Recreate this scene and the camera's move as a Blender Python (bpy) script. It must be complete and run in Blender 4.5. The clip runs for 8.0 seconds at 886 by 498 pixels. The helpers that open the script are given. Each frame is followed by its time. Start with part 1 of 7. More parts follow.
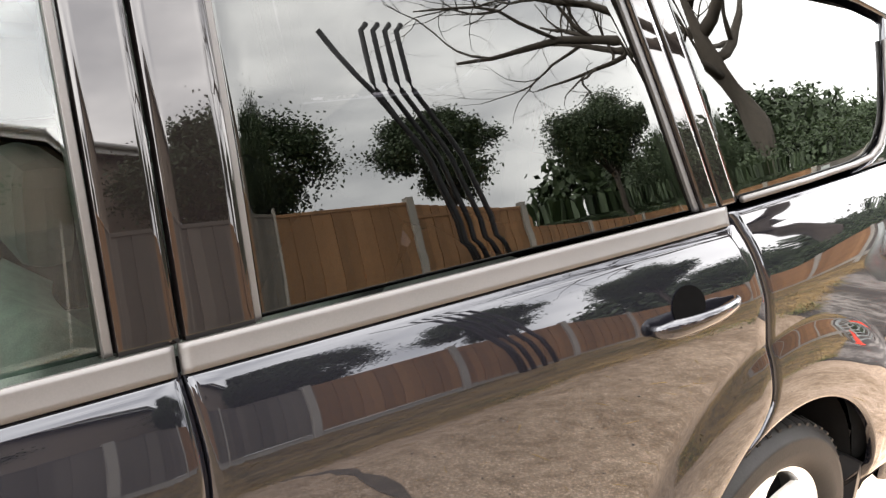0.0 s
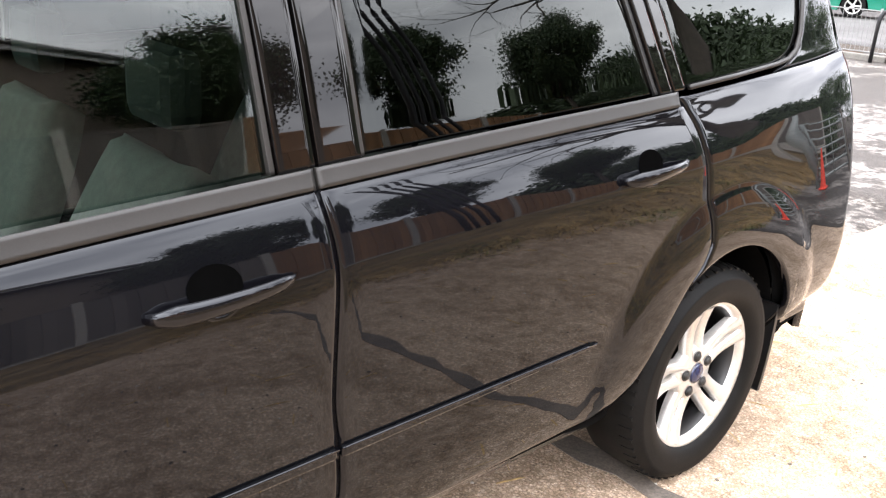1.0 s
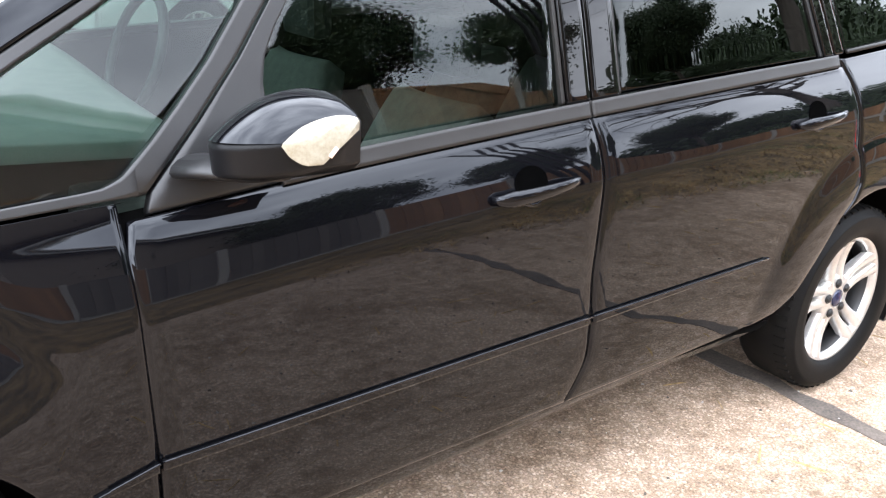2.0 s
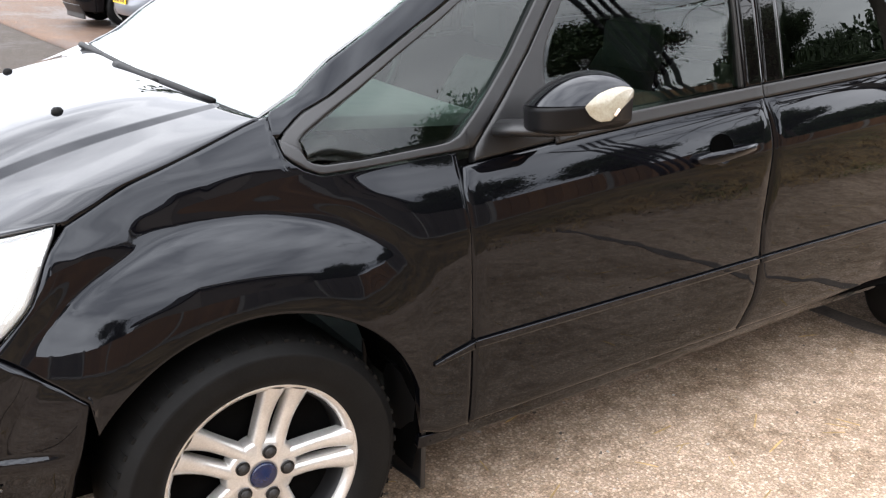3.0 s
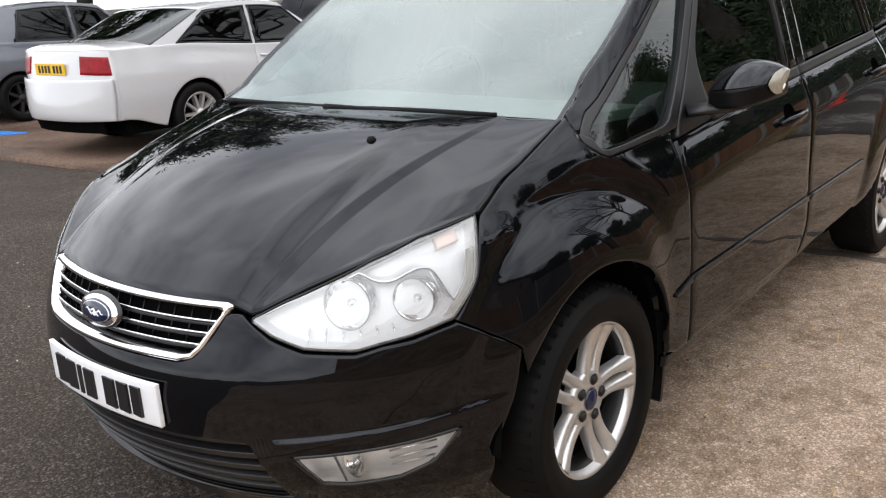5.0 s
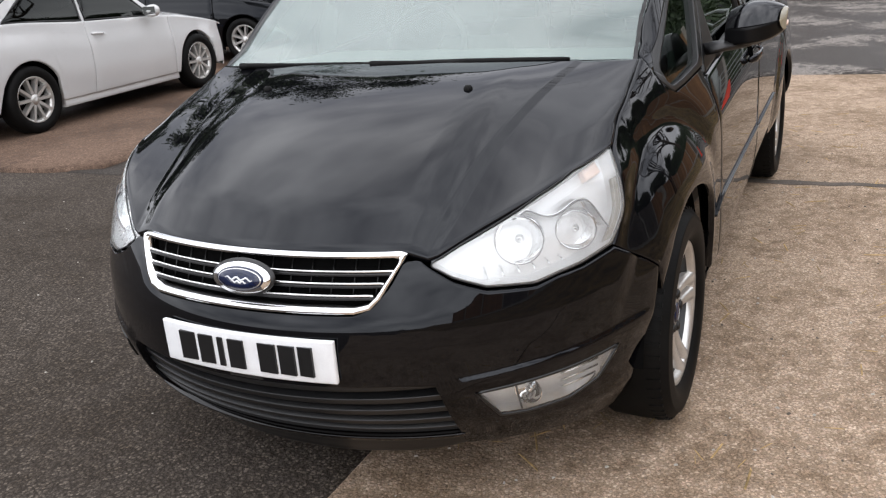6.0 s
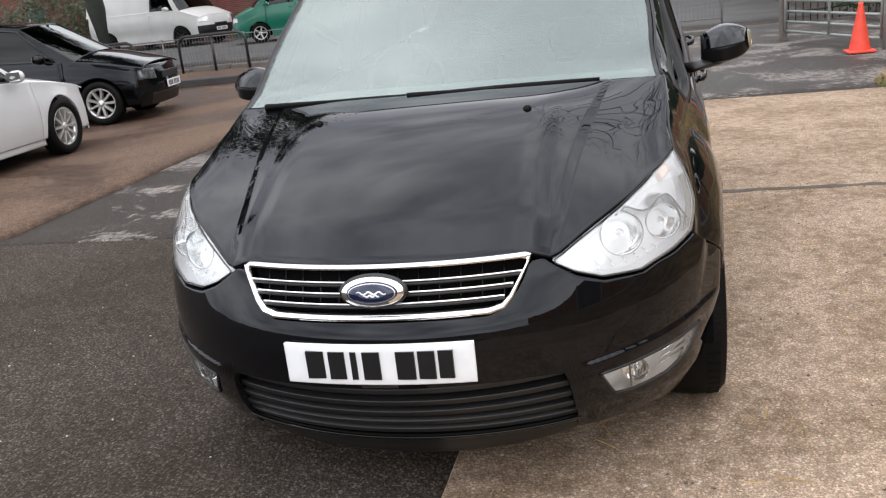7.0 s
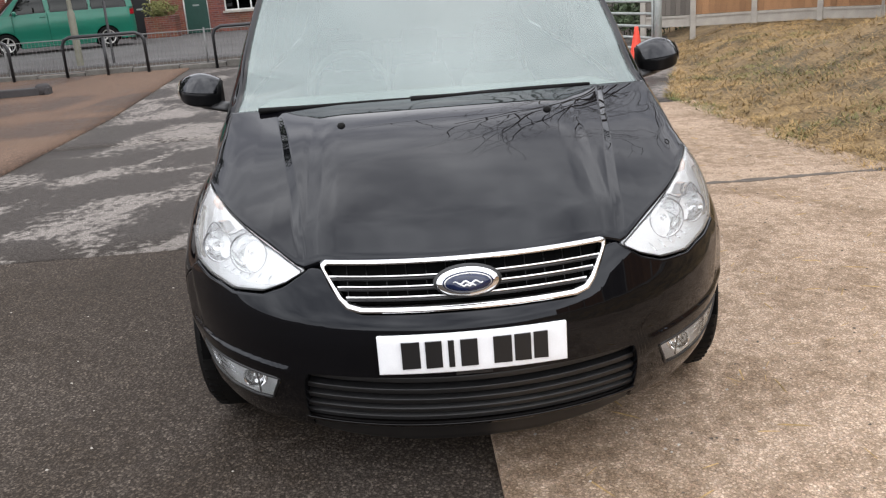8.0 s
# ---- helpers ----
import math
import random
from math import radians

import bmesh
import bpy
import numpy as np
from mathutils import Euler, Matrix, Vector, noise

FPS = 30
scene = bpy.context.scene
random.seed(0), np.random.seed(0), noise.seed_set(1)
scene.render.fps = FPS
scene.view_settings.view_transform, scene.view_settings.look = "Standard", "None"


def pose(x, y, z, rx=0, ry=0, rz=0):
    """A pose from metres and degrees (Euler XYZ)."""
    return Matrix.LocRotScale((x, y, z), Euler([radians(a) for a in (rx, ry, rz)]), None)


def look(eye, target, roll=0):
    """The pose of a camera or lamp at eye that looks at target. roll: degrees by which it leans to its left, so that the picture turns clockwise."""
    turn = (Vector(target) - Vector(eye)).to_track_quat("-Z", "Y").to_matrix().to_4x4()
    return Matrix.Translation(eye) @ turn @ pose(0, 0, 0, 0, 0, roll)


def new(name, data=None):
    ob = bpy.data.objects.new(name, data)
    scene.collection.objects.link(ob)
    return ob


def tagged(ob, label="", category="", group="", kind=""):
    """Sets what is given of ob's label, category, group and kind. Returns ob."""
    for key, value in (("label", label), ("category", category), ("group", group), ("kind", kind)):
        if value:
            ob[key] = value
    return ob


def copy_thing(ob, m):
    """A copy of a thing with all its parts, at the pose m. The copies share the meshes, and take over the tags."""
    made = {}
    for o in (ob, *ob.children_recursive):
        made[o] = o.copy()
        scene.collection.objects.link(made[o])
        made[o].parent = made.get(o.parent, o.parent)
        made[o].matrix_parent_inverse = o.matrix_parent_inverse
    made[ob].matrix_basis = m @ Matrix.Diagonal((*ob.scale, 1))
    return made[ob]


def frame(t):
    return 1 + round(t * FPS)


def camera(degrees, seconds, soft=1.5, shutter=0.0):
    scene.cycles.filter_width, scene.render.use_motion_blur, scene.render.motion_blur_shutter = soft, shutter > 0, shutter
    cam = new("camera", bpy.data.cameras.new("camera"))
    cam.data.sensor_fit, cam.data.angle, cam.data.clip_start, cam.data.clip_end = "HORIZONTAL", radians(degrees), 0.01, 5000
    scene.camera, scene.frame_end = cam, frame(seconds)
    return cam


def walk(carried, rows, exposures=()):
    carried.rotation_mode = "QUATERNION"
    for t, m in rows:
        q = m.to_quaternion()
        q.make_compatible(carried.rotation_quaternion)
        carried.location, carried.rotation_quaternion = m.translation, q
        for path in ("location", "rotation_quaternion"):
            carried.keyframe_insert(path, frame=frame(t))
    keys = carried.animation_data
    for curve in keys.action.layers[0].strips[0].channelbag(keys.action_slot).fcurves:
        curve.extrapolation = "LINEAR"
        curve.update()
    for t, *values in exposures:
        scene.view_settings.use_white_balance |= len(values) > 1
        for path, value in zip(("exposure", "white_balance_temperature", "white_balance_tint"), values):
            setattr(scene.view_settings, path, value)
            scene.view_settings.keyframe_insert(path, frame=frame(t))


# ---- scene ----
cam = camera(53.7, 8.0, soft=1.25)
PATH = [
    (0, (1.206, -1.763, 1.468), (2.401, -0.253, 0.929), 3.7),
    (0.5, (0.989, -1.896, 1.5), (2.275, -0.473, 0.934), 3.4),
    (1, (0.759, -2.037, 1.443), (2.039, -0.65, 0.782), 4.0),
    (1.5, (0.476, -2.127, 1.443), (1.687, -0.69, 0.759), 3.9),
    (2, (0.089, -2.194, 1.425), (1.258, -0.726, 0.732), 3.7),
    (2.2, (-0.1, -2.26, 1.435), (1.022, -0.758, 0.738), 4.1),
    (3.3, (-0.853, -2.52, 1.423), (0.203, -0.947, 0.781), 1.5),
    (3.5, (-1.054, -2.567, 1.434), (0.034, -1.019, 0.788), 1.3),
    (3.8, (-1.213, -2.559, 1.436), (-0.1, -1.028, 0.79), 1.1),
    (4, (-1.333, -2.492, 1.441), (-0.203, -0.978, 0.786), 1.1),
    (4.5, (-1.579, -2.306, 1.462), (-0.364, -0.85, 0.827), -0.8),
    (4.7, (-1.714, -2.203, 1.442), (-0.396, -0.822, 0.845), -2.1),
    (5.8, (-2.358, -1.483, 1.422), (-0.713, -0.534, 0.797), -4.2),
    (6, (-2.488, -1.346, 1.435), (-0.798, -0.502, 0.778), -4.6),
    (6.5, (-2.758, -1.047, 1.458), (-0.98, -0.427, 0.786), -4.6),
    (7, (-2.925, -0.73, 1.442), (-1.073, -0.244, 0.864), -6.4),
    (7.5, (-3.032, -0.285, 1.449), (-1.131, -0.068, 0.867), -7.4),
    (8, (-3.135, 0.136, 1.483), (-1.224, 0.071, 0.896), -4.3),
]
EXPOSURES = [(0.0, 3.4, 7000, 12), (0.5, 2.95, 6850, 12), (1.0, 2.15, 6500, 12), (1.5, 2.0, 6300, 11), (2.2, 1.93, 6000, 11), (3.3, 0.88, 6500, 11), (4.5, 0.11, 6500, 11), (6.0, 0.06, 6500, 11), (8.0, 0.22, 6550, 11)]
walk(cam, [(t, look(eye, target, roll)) for t, eye, target, roll in PATH], EXPOSURES)

# ---- world: an overcast afternoon ----
world = bpy.data.worlds.new("overcast_sky")
scene.world = world
world.use_nodes = True
wt = world.node_tree
wt.nodes.clear()
w_out = wt.nodes.new("ShaderNodeOutputWorld")
w_bg = wt.nodes.new("ShaderNodeBackground")
w_sky = wt.nodes.new("ShaderNodeTexSky")
w_sky.sky_type = "NISHITA"
w_sky.sun_disc = False
w_sky.sun_elevation = radians(62)
w_sky.sun_rotation = radians(45)
w_co = wt.nodes.new("ShaderNodeTexCoord")
w_map = wt.nodes.new("ShaderNodeMapping")
w_map.inputs["Scale"].default_value = (1.0, 1.0, 2.6)
w_noise = wt.nodes.new("ShaderNodeTexNoise")
w_noise.inputs["Scale"].default_value = 2.2
w_noise.inputs["Detail"].default_value = 5.0
w_noise.inputs["Roughness"].default_value = 0.52
w_ramp = wt.nodes.new("ShaderNodeValToRGB")
w_ramp.color_ramp.elements[0].position = 0.36
w_ramp.color_ramp.elements[0].color = (8.4, 8.7, 9.6, 1)
w_ramp.color_ramp.elements[1].position = 0.68
w_ramp.color_ramp.elements[1].color = (23.0, 23.2, 23.8, 1)
w_mix = wt.nodes.new("ShaderNodeMixRGB")
w_mix.inputs["Fac"].default_value = 0.9
wt.links.new(w_co.outputs["Generated"], w_map.inputs["Vector"])
wt.links.new(w_map.outputs["Vector"], w_noise.inputs["Vector"])
wt.links.new(w_noise.outputs["Fac"], w_ramp.inputs["Fac"])
wt.links.new(w_sky.outputs["Color"], w_mix.inputs["Color1"])
wt.links.new(w_ramp.outputs["Color"], w_mix.inputs["Color2"])
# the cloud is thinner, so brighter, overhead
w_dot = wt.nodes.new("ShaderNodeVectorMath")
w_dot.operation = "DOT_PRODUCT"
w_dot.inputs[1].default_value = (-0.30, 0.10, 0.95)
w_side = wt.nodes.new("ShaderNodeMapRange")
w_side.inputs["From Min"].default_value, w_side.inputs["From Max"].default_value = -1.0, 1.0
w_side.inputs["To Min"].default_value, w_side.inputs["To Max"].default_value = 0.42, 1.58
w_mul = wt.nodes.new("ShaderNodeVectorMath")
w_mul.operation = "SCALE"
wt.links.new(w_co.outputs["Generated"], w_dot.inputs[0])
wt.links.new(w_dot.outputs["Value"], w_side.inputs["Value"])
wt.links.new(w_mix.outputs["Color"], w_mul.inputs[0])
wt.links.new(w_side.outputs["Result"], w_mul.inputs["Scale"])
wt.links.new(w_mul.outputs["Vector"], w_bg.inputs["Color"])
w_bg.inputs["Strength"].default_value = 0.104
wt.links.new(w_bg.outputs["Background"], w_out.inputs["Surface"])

sun = new("sun", bpy.data.lights.new("sun", "SUN"))
sun.data.energy = 0.5
sun.data.angle = radians(120)
sun.data.color = (1.0, 0.95, 0.88)
sun.rotation_euler = Euler((radians(30), 0, radians(-35)))

# ---- materials ----
def node_mat(name):
    m = bpy.data.materials.new(name)
    m.use_nodes = True
    nt = m.node_tree
    return m, nt, nt.nodes["Principled BSDF"]


def surface(name, base, other=None, rough=0.5, metal=0.0, coat=0.0, scale=6.0, fine=90.0, bump=0.0, spread=(0.35, 0.65), rough_to=None, dist=0.01, island=0.0, third=None, ior=1.5):
    """Two colours mixed by coarse and fine noise, with bump from both."""
    m, nt, bs = node_mat(name)
    other = other or tuple(c * 0.8 for c in base)
    co = nt.nodes.new("ShaderNodeTexCoord")
    n1 = nt.nodes.new("ShaderNodeTexNoise")
    n1.inputs["Scale"].default_value = scale
    n1.inputs["Detail"].default_value = 6
    n2 = nt.nodes.new("ShaderNodeTexNoise")
    n2.inputs["Scale"].default_value = fine
    n2.inputs["Detail"].default_value = 4
    nt.links.new(co.outputs["Object"], n1.inputs["Vector"])
    nt.links.new(co.outputs["Object"], n2.inputs["Vector"])
    add = nt.nodes.new("ShaderNodeMath")
    add.operation = "MULTIPLY_ADD"
    add.inputs[1].default_value = 0.5
    half = nt.nodes.new("ShaderNodeMath")
    half.operation = "MULTIPLY"
    half.inputs[1].default_value = 0.5
    nt.links.new(n2.outputs["Fac"], half.inputs[0])
    nt.links.new(n1.outputs["Fac"], add.inputs[0])
    nt.links.new(half.outputs[0], add.inputs[2])
    ramp = nt.nodes.new("ShaderNodeValToRGB")
    ramp.color_ramp.elements[0].position, ramp.color_ramp.elements[1].position = spread
    ramp.color_ramp.elements[0].color = (*other, 1)
    ramp.color_ramp.elements[1].color = (*base, 1)
    if third:
        e = ramp.color_ramp.elements.new(sum(spread) / 2)
        e.color = (*third, 1)
    nt.links.new(add.outputs[0], ramp.inputs["Fac"])
    colour = ramp.outputs["Color"]
    if island:
        info = nt.nodes.new("ShaderNodeObjectInfo")
        hsv = nt.nodes.new("ShaderNodeHueSaturation")
        mr = nt.nodes.new("ShaderNodeMapRange")
        mr.inputs["To Min"].default_value, mr.inputs["To Max"].default_value = 1 - island, 1 + island
        nt.links.new(info.outputs["Random"], mr.inputs["Value"])
        nt.links.new(mr.outputs["Result"], hsv.inputs["Value"])
        nt.links.new(colour, hsv.inputs["Color"])
        colour = hsv.outputs["Color"]
    nt.links.new(colour, bs.inputs["Base Color"])
    bs.inputs["Roughness"].default_value = rough
    if rough_to is not None:
        mr2 = nt.nodes.new("ShaderNodeMapRange")
        mr2.inputs["From Min"].default_value, mr2.inputs["From Max"].default_value = spread
        mr2.inputs["To Min"].default_value, mr2.inputs["To Max"].default_value = rough_to, rough
        nt.links.new(add.outputs[0], mr2.inputs["Value"])
        nt.links.new(mr2.outputs["Result"], bs.inputs["Roughness"])
    bs.inputs["Metallic"].default_value = metal
    bs.inputs["Coat Weight"].default_value = coat
    bs.inputs["Coat Roughness"].default_value = 0.03
    bs.inputs["IOR"].default_value = ior
    if bump:
        b = nt.nodes.new("ShaderNodeBump")
        b.inputs["Strength"].default_value = bump
        b.inputs["Distance"].default_value = dist
        nt.links.new(add.outputs[0], b.inputs["Height"])
        nt.links.new(b.outputs["Normal"], bs.inputs["Normal"])
    return m


def glass(name, tint, ior=1.55, film=0.0, film_colour=(0.6, 0.7, 0.66)):
    """A thin pane: clear or tinted, glossy by Fresnel, with an optional pale film that brightens it."""
    m = bpy.data.materials.new(name)
    m.use_nodes = True
    nt = m.node_tree
    nt.nodes.clear()
    out = nt.nodes.new("ShaderNodeOutputMaterial")
    tr = nt.nodes.new("ShaderNodeBsdfTransparent")
    tr.inputs["Color"].default_value = (*tint, 1)
    gl = nt.nodes.new("ShaderNodeBsdfGlossy")
    gl.inputs["Roughness"].default_value = 0.0
    gl.inputs["Color"].default_value = (0.96, 1.0, 0.98, 1)
    fr = nt.nodes.new("ShaderNodeFresnel")
    fr.inputs["IOR"].default_value = ior
    base = tr
    if film:
        df = nt.nodes.new("ShaderNodeBsdfDiffuse")
        df.inputs["Color"].default_value = (*film_colour, 1)
        mx = nt.nodes.new("ShaderNodeMixShader")
        noi = nt.nodes.new("ShaderNodeTexNoise")
        noi.inputs["Scale"].default_value = 1.6
        mr = nt.nodes.new("ShaderNodeMapRange")
        mr.inputs["To Min"].default_value, mr.inputs["To Max"].default_value = film * 0.7, film * 1.3
        nt.links.new(noi.outputs["Fac"], mr.inputs["Value"])
        nt.links.new(mr.outputs["Result"], mx.inputs["Fac"])
        nt.links.new(tr.outputs[0], mx.inputs[1])
        nt.links.new(df.outputs[0], mx.inputs[2])
        base = mx
    mix = nt.nodes.new("ShaderNodeMixShader")
    nt.links.new(fr.outputs["Fac"], mix.inputs["Fac"])
    nt.links.new(base.outputs[0], mix.inputs[1])
    nt.links.new(gl.outputs[0], mix.inputs[2])
    nt.links.new(mix.outputs[0], out.inputs["Surface"])
    return m


PAINT = surface("black_paint", (0.0022, 0.0022, 0.003), (0.0015, 0.0015, 0.002), rough=0.02, coat=0.0, scale=3, fine=900, bump=0.0, ior=1.39)
PAINT.node_tree.nodes["Principled BSDF"].inputs["Specular Tint"].default_value = (0.90, 0.94, 1.0, 1)
TRIM = surface("black_trim_plastic", (0.010, 0.010, 0.0105), (0.006, 0.006, 0.0065), rough=0.42, scale=20, fine=500, bump=0.1, dist=0.001)
HOUSING = surface("mirror_housing_black", (0.006, 0.006, 0.0065), (0.004, 0.004, 0.0045), rough=0.3, scale=9, fine=300, ior=1.25)
GLOSS_TRIM = surface("gloss_black_trim", (0.0022, 0.0018, 0.0018), (0.0016, 0.0013, 0.0013), rough=0.015, scale=4, fine=300, ior=1.40)
BELT_TRIM = surface("satin_belt_trim", (0.019, 0.0175, 0.0165), (0.014, 0.013, 0.0122), rough=0.40, metal=0.0, scale=8, fine=400, bump=0.05, dist=0.001, ior=1.36)
RUBBER = surface("tyre_rubber", (0.0075, 0.0073, 0.007), (0.004, 0.004, 0.004), rough=0.55, scale=14, fine=220, bump=0.3, dist=0.002, ior=1.18)
# near-black for linings, and for shade in gaps and hollows put into the colour
DARK = surface("void_shade_black", (0.005, 0.005, 0.005), (0.003, 0.003, 0.003), rough=0.9, scale=10, ior=1.05)
# blackness of the handle cups: their shade as a colour
RECESS_SHADE = surface("recess_shade_black", (0.0015, 0.0015, 0.0015), (0.001, 0.001, 0.001), rough=0.95, scale=10, ior=1.02)
ALLOY = surface("silver_alloy", (0.66, 0.65, 0.63), (0.52, 0.51, 0.49), rough=0.28, metal=0.7, scale=16, fine=260, bump=0.05, dist=0.001)
CHROME = surface("chrome", (0.86, 0.86, 0.86), (0.78, 0.78, 0.78), rough=0.07, metal=1.0, scale=10, fine=200)
REFLECTOR = surface("lamp_reflector", (0.96, 0.96, 0.97), (0.90, 0.91, 0.92), rough=0.09, metal=0.95, scale=30, fine=120, bump=0.2, dist=0.002)
LAMP_WHITE = surface("lamp_housing", (0.96, 0.965, 0.975), (0.90, 0.91, 0.92), rough=0.22, metal=0.1, scale=12, fine=160, bump=0.1, dist=0.002)
AMBER_PALE = surface("pale_amber_cover", (0.93, 0.72, 0.62), (0.88, 0.64, 0.52), rough=0.25, scale=30, fine=200, bump=0.2, dist=0.002)
STEEL_DARK = surface("lamp_ring_grey", (0.30, 0.30, 0.31), (0.22, 0.22, 0.23), rough=0.3, metal=0.4, scale=20, fine=200)
LAMP_DARK = surface("smoked_lamp_glass", (0.20, 0.20, 0.205), (0.05, 0.05, 0.055), rough=0.1, metal=0.5, scale=14, fine=60, spread=(0.42, 0.58))
LENS_PALE = surface("pale_indicator", (0.32, 0.30, 0.24), (0.24, 0.21, 0.15), rough=0.15, coat=0.6, scale=40, fine=200, bump=0.15, dist=0.002)
AMBER = surface("amber_lens", (0.86, 0.46, 0.32), (0.78, 0.38, 0.25), rough=0.2, scale=30, fine=200, bump=0.2, dist=0.002)
RED_LENS = surface("red_lens", (0.34, 0.008, 0.014), (0.16, 0.004, 0.008), rough=0.22, coat=0.0, scale=14, fine=60, ior=1.3)
# its thin white film lifts the fog lamps like reflected sky
CLEAR = glass("clear_lens", (0.97, 0.98, 0.98), 1.5, 0.06, (0.97, 0.98, 0.99))
# the teal film paints a sky sheen over the windscreen
GLASS_SCREEN = glass("windscreen_glass", (0.62, 0.72, 0.68), 1.55, 0.20, (0.60, 0.73, 0.71))
GLASS_FRONT = glass("side_glass", (0.30, 0.39, 0.35), 1.52)
GLASS_DARK = glass("privacy_glass", (0.030, 0.030, 0.034), 1.41)
# white film stands in for sky thrown back by the headlamp reflectors
LENS_SKYLIT = glass("skylit_lens", (0.97, 0.98, 0.98), 1.5, 0.20, (0.98, 0.985, 0.99))
PLATE_WHITE = surface("plate_white", (0.76, 0.77, 0.78), (0.70, 0.71, 0.72), rough=0.3, scale=30, fine=300)
PLATE_YELLOW = surface("plate_yellow", (0.80, 0.50, 0.03), (0.72, 0.44, 0.02), rough=0.3, scale=30, fine=300)
INK = surface("plate_ink", (0.008, 0.008, 0.009), (0.006, 0.006, 0.006), rough=0.35)
BADGE_BLUE = surface("badge_blue", (0.006, 0.012, 0.045), (0.004, 0.009, 0.034), rough=0.12, coat=0.2, scale=40, fine=200)
SEAT_DARK = surface("dark_restraint_cloth", (0.022, 0.023, 0.022), (0.015, 0.016, 0.015), rough=0.85, scale=40, fine=420, bump=0.4, dist=0.003)
SEAT = surface("seat_cloth", (0.135, 0.138, 0.125), (0.085, 0.088, 0.08), rough=0.85, scale=40, fine=420, bump=0.4, dist=0.003)
CABIN = surface("cabin_plastic", (0.045, 0.05, 0.05), (0.03, 0.033, 0.033), rough=0.6, scale=30, fine=300, bump=0.2, dist=0.002)
CABIN_PALE = surface("cabin_lining", (0.30, 0.31, 0.29), (0.25, 0.26, 0.25), rough=0.8, scale=20, fine=300)


def stony(name, stones, matrix, stone_size, stain, rough=0.85, wet=0.0, dist=0.004, patch=0.9, cover=0.5, span=(0.55, 0.90), mid=0.45):
    """Ground of small stones set in a matrix: each stone has its own tone, with broad stains over all."""
    m, nt, bs = node_mat(name)
    N, Lk = nt.nodes.new, nt.links.new
    co = N("ShaderNodeTexCoord")
    warp = N("ShaderNodeTexNoise")
    warp.inputs["Scale"].default_value = 1 / stone_size * 0.9
    mixv = N("ShaderNodeMixRGB")
    mixv.blend_type = "LINEAR_LIGHT"
    mixv.inputs["Fac"].default_value = stone_size * 0.6
    Lk(co.outputs["Object"], warp.inputs["Vector"])
    Lk(co.outputs["Object"], mixv.inputs["Color1"])
    Lk(warp.outputs["Color"], mixv.inputs["Color2"])
    vor = N("ShaderNodeTexVoronoi")
    vor.inputs["Scale"].default_value = 1 / stone_size
    vor.inputs["Randomness"].default_value = 1.0
    Lk(mixv.outputs["Color"], vor.inputs["Vector"])
    sep = N("ShaderNodeSeparateColor")
    Lk(vor.outputs["Color"], sep.inputs["Color"])
    ramp = N("ShaderNodeValToRGB")
    els = ramp.color_ramp.elements
    els[0].position, els[0].color = 0.0, (*stones[0], 1)
    els[1].position, els[1].color = 1.0, (*stones[-1], 1)
    for k, c in enumerate(stones[1:-1]):
        e = els.new((k + 1) / (len(stones) - 1))
        e.color = (*c, 1)
    Lk(sep.outputs[0], ramp.inputs["Fac"])
    edge = N("ShaderNodeMapRange")
    edge.inputs["From Min"].default_value, edge.inputs["From Max"].default_value = cover - 0.12, cover + 0.12
    Lk(vor.outputs["Distance"], edge.inputs["Value"])
    mat_c = N("ShaderNodeMixRGB")
    mat_c.inputs["Color2"].default_value = (*matrix, 1)
    Lk(edge.outputs["Result"], mat_c.inputs["Fac"])
    Lk(ramp.outputs["Color"], mat_c.inputs["Color1"])
    n1 = N("ShaderNodeTexNoise")
    n1.inputs["Scale"].default_value, n1.inputs["Detail"].default_value = patch, 7
    n1.inputs["Roughness"].default_value = 0.6
    n1.inputs["Distortion"].default_value = 0.6
    Lk(co.outputs["Object"], n1.inputs["Vector"])
    n3 = N("ShaderNodeTexNoise")
    n3.inputs["Scale"].default_value, n3.inputs["Detail"].default_value = 14, 5
    Lk(co.outputs["Object"], n3.inputs["Vector"])
    addn = N("ShaderNodeMath")
    addn.operation = "MULTIPLY_ADD"
    addn.inputs[1].default_value = mid
    Lk(n3.outputs["Fac"], addn.inputs[0])
    Lk(n1.outputs["Fac"], addn.inputs[2])
    st = N("ShaderNodeMapRange")
    st.inputs["From Min"].default_value, st.inputs["From Max"].default_value = span
    Lk(addn.outputs[0], st.inputs["Value"])
    mul = N("ShaderNodeMixRGB")
    mul.blend_type = "MULTIPLY"
    mul.inputs["Color2"].default_value = (*stain, 1)
    inv = N("ShaderNodeMath")
    inv.operation = "SUBTRACT"
    inv.inputs[0].default_value = 1.0
    Lk(st.outputs["Result"], inv.inputs[1])
    Lk(inv.outputs[0], mul.inputs["Fac"])
    Lk(mat_c.outputs["Color"], mul.inputs["Color1"])
    grit = N("ShaderNodeTexNoise")
    grit.inputs["Scale"].default_value, grit.inputs["Detail"].default_value, grit.inputs["Roughness"].default_value = 1.7 / stone_size, 4, 0.7
    Lk(co.outputs["Object"], grit.inputs["Vector"])
    gr = N("ShaderNodeMapRange")
    gr.inputs["From Min"].default_value, gr.inputs["From Max"].default_value = 0.34, 0.66
    gr.inputs["To Min"].default_value, gr.inputs["To Max"].default_value = 0.52, 1.44
    Lk(grit.outputs["Fac"], gr.inputs["Value"])
    gm = N("ShaderNodeVectorMath")
    gm.operation = "SCALE"
    Lk(mul.outputs["Color"], gm.inputs[0])
    Lk(gr.outputs["Result"], gm.inputs["Scale"])
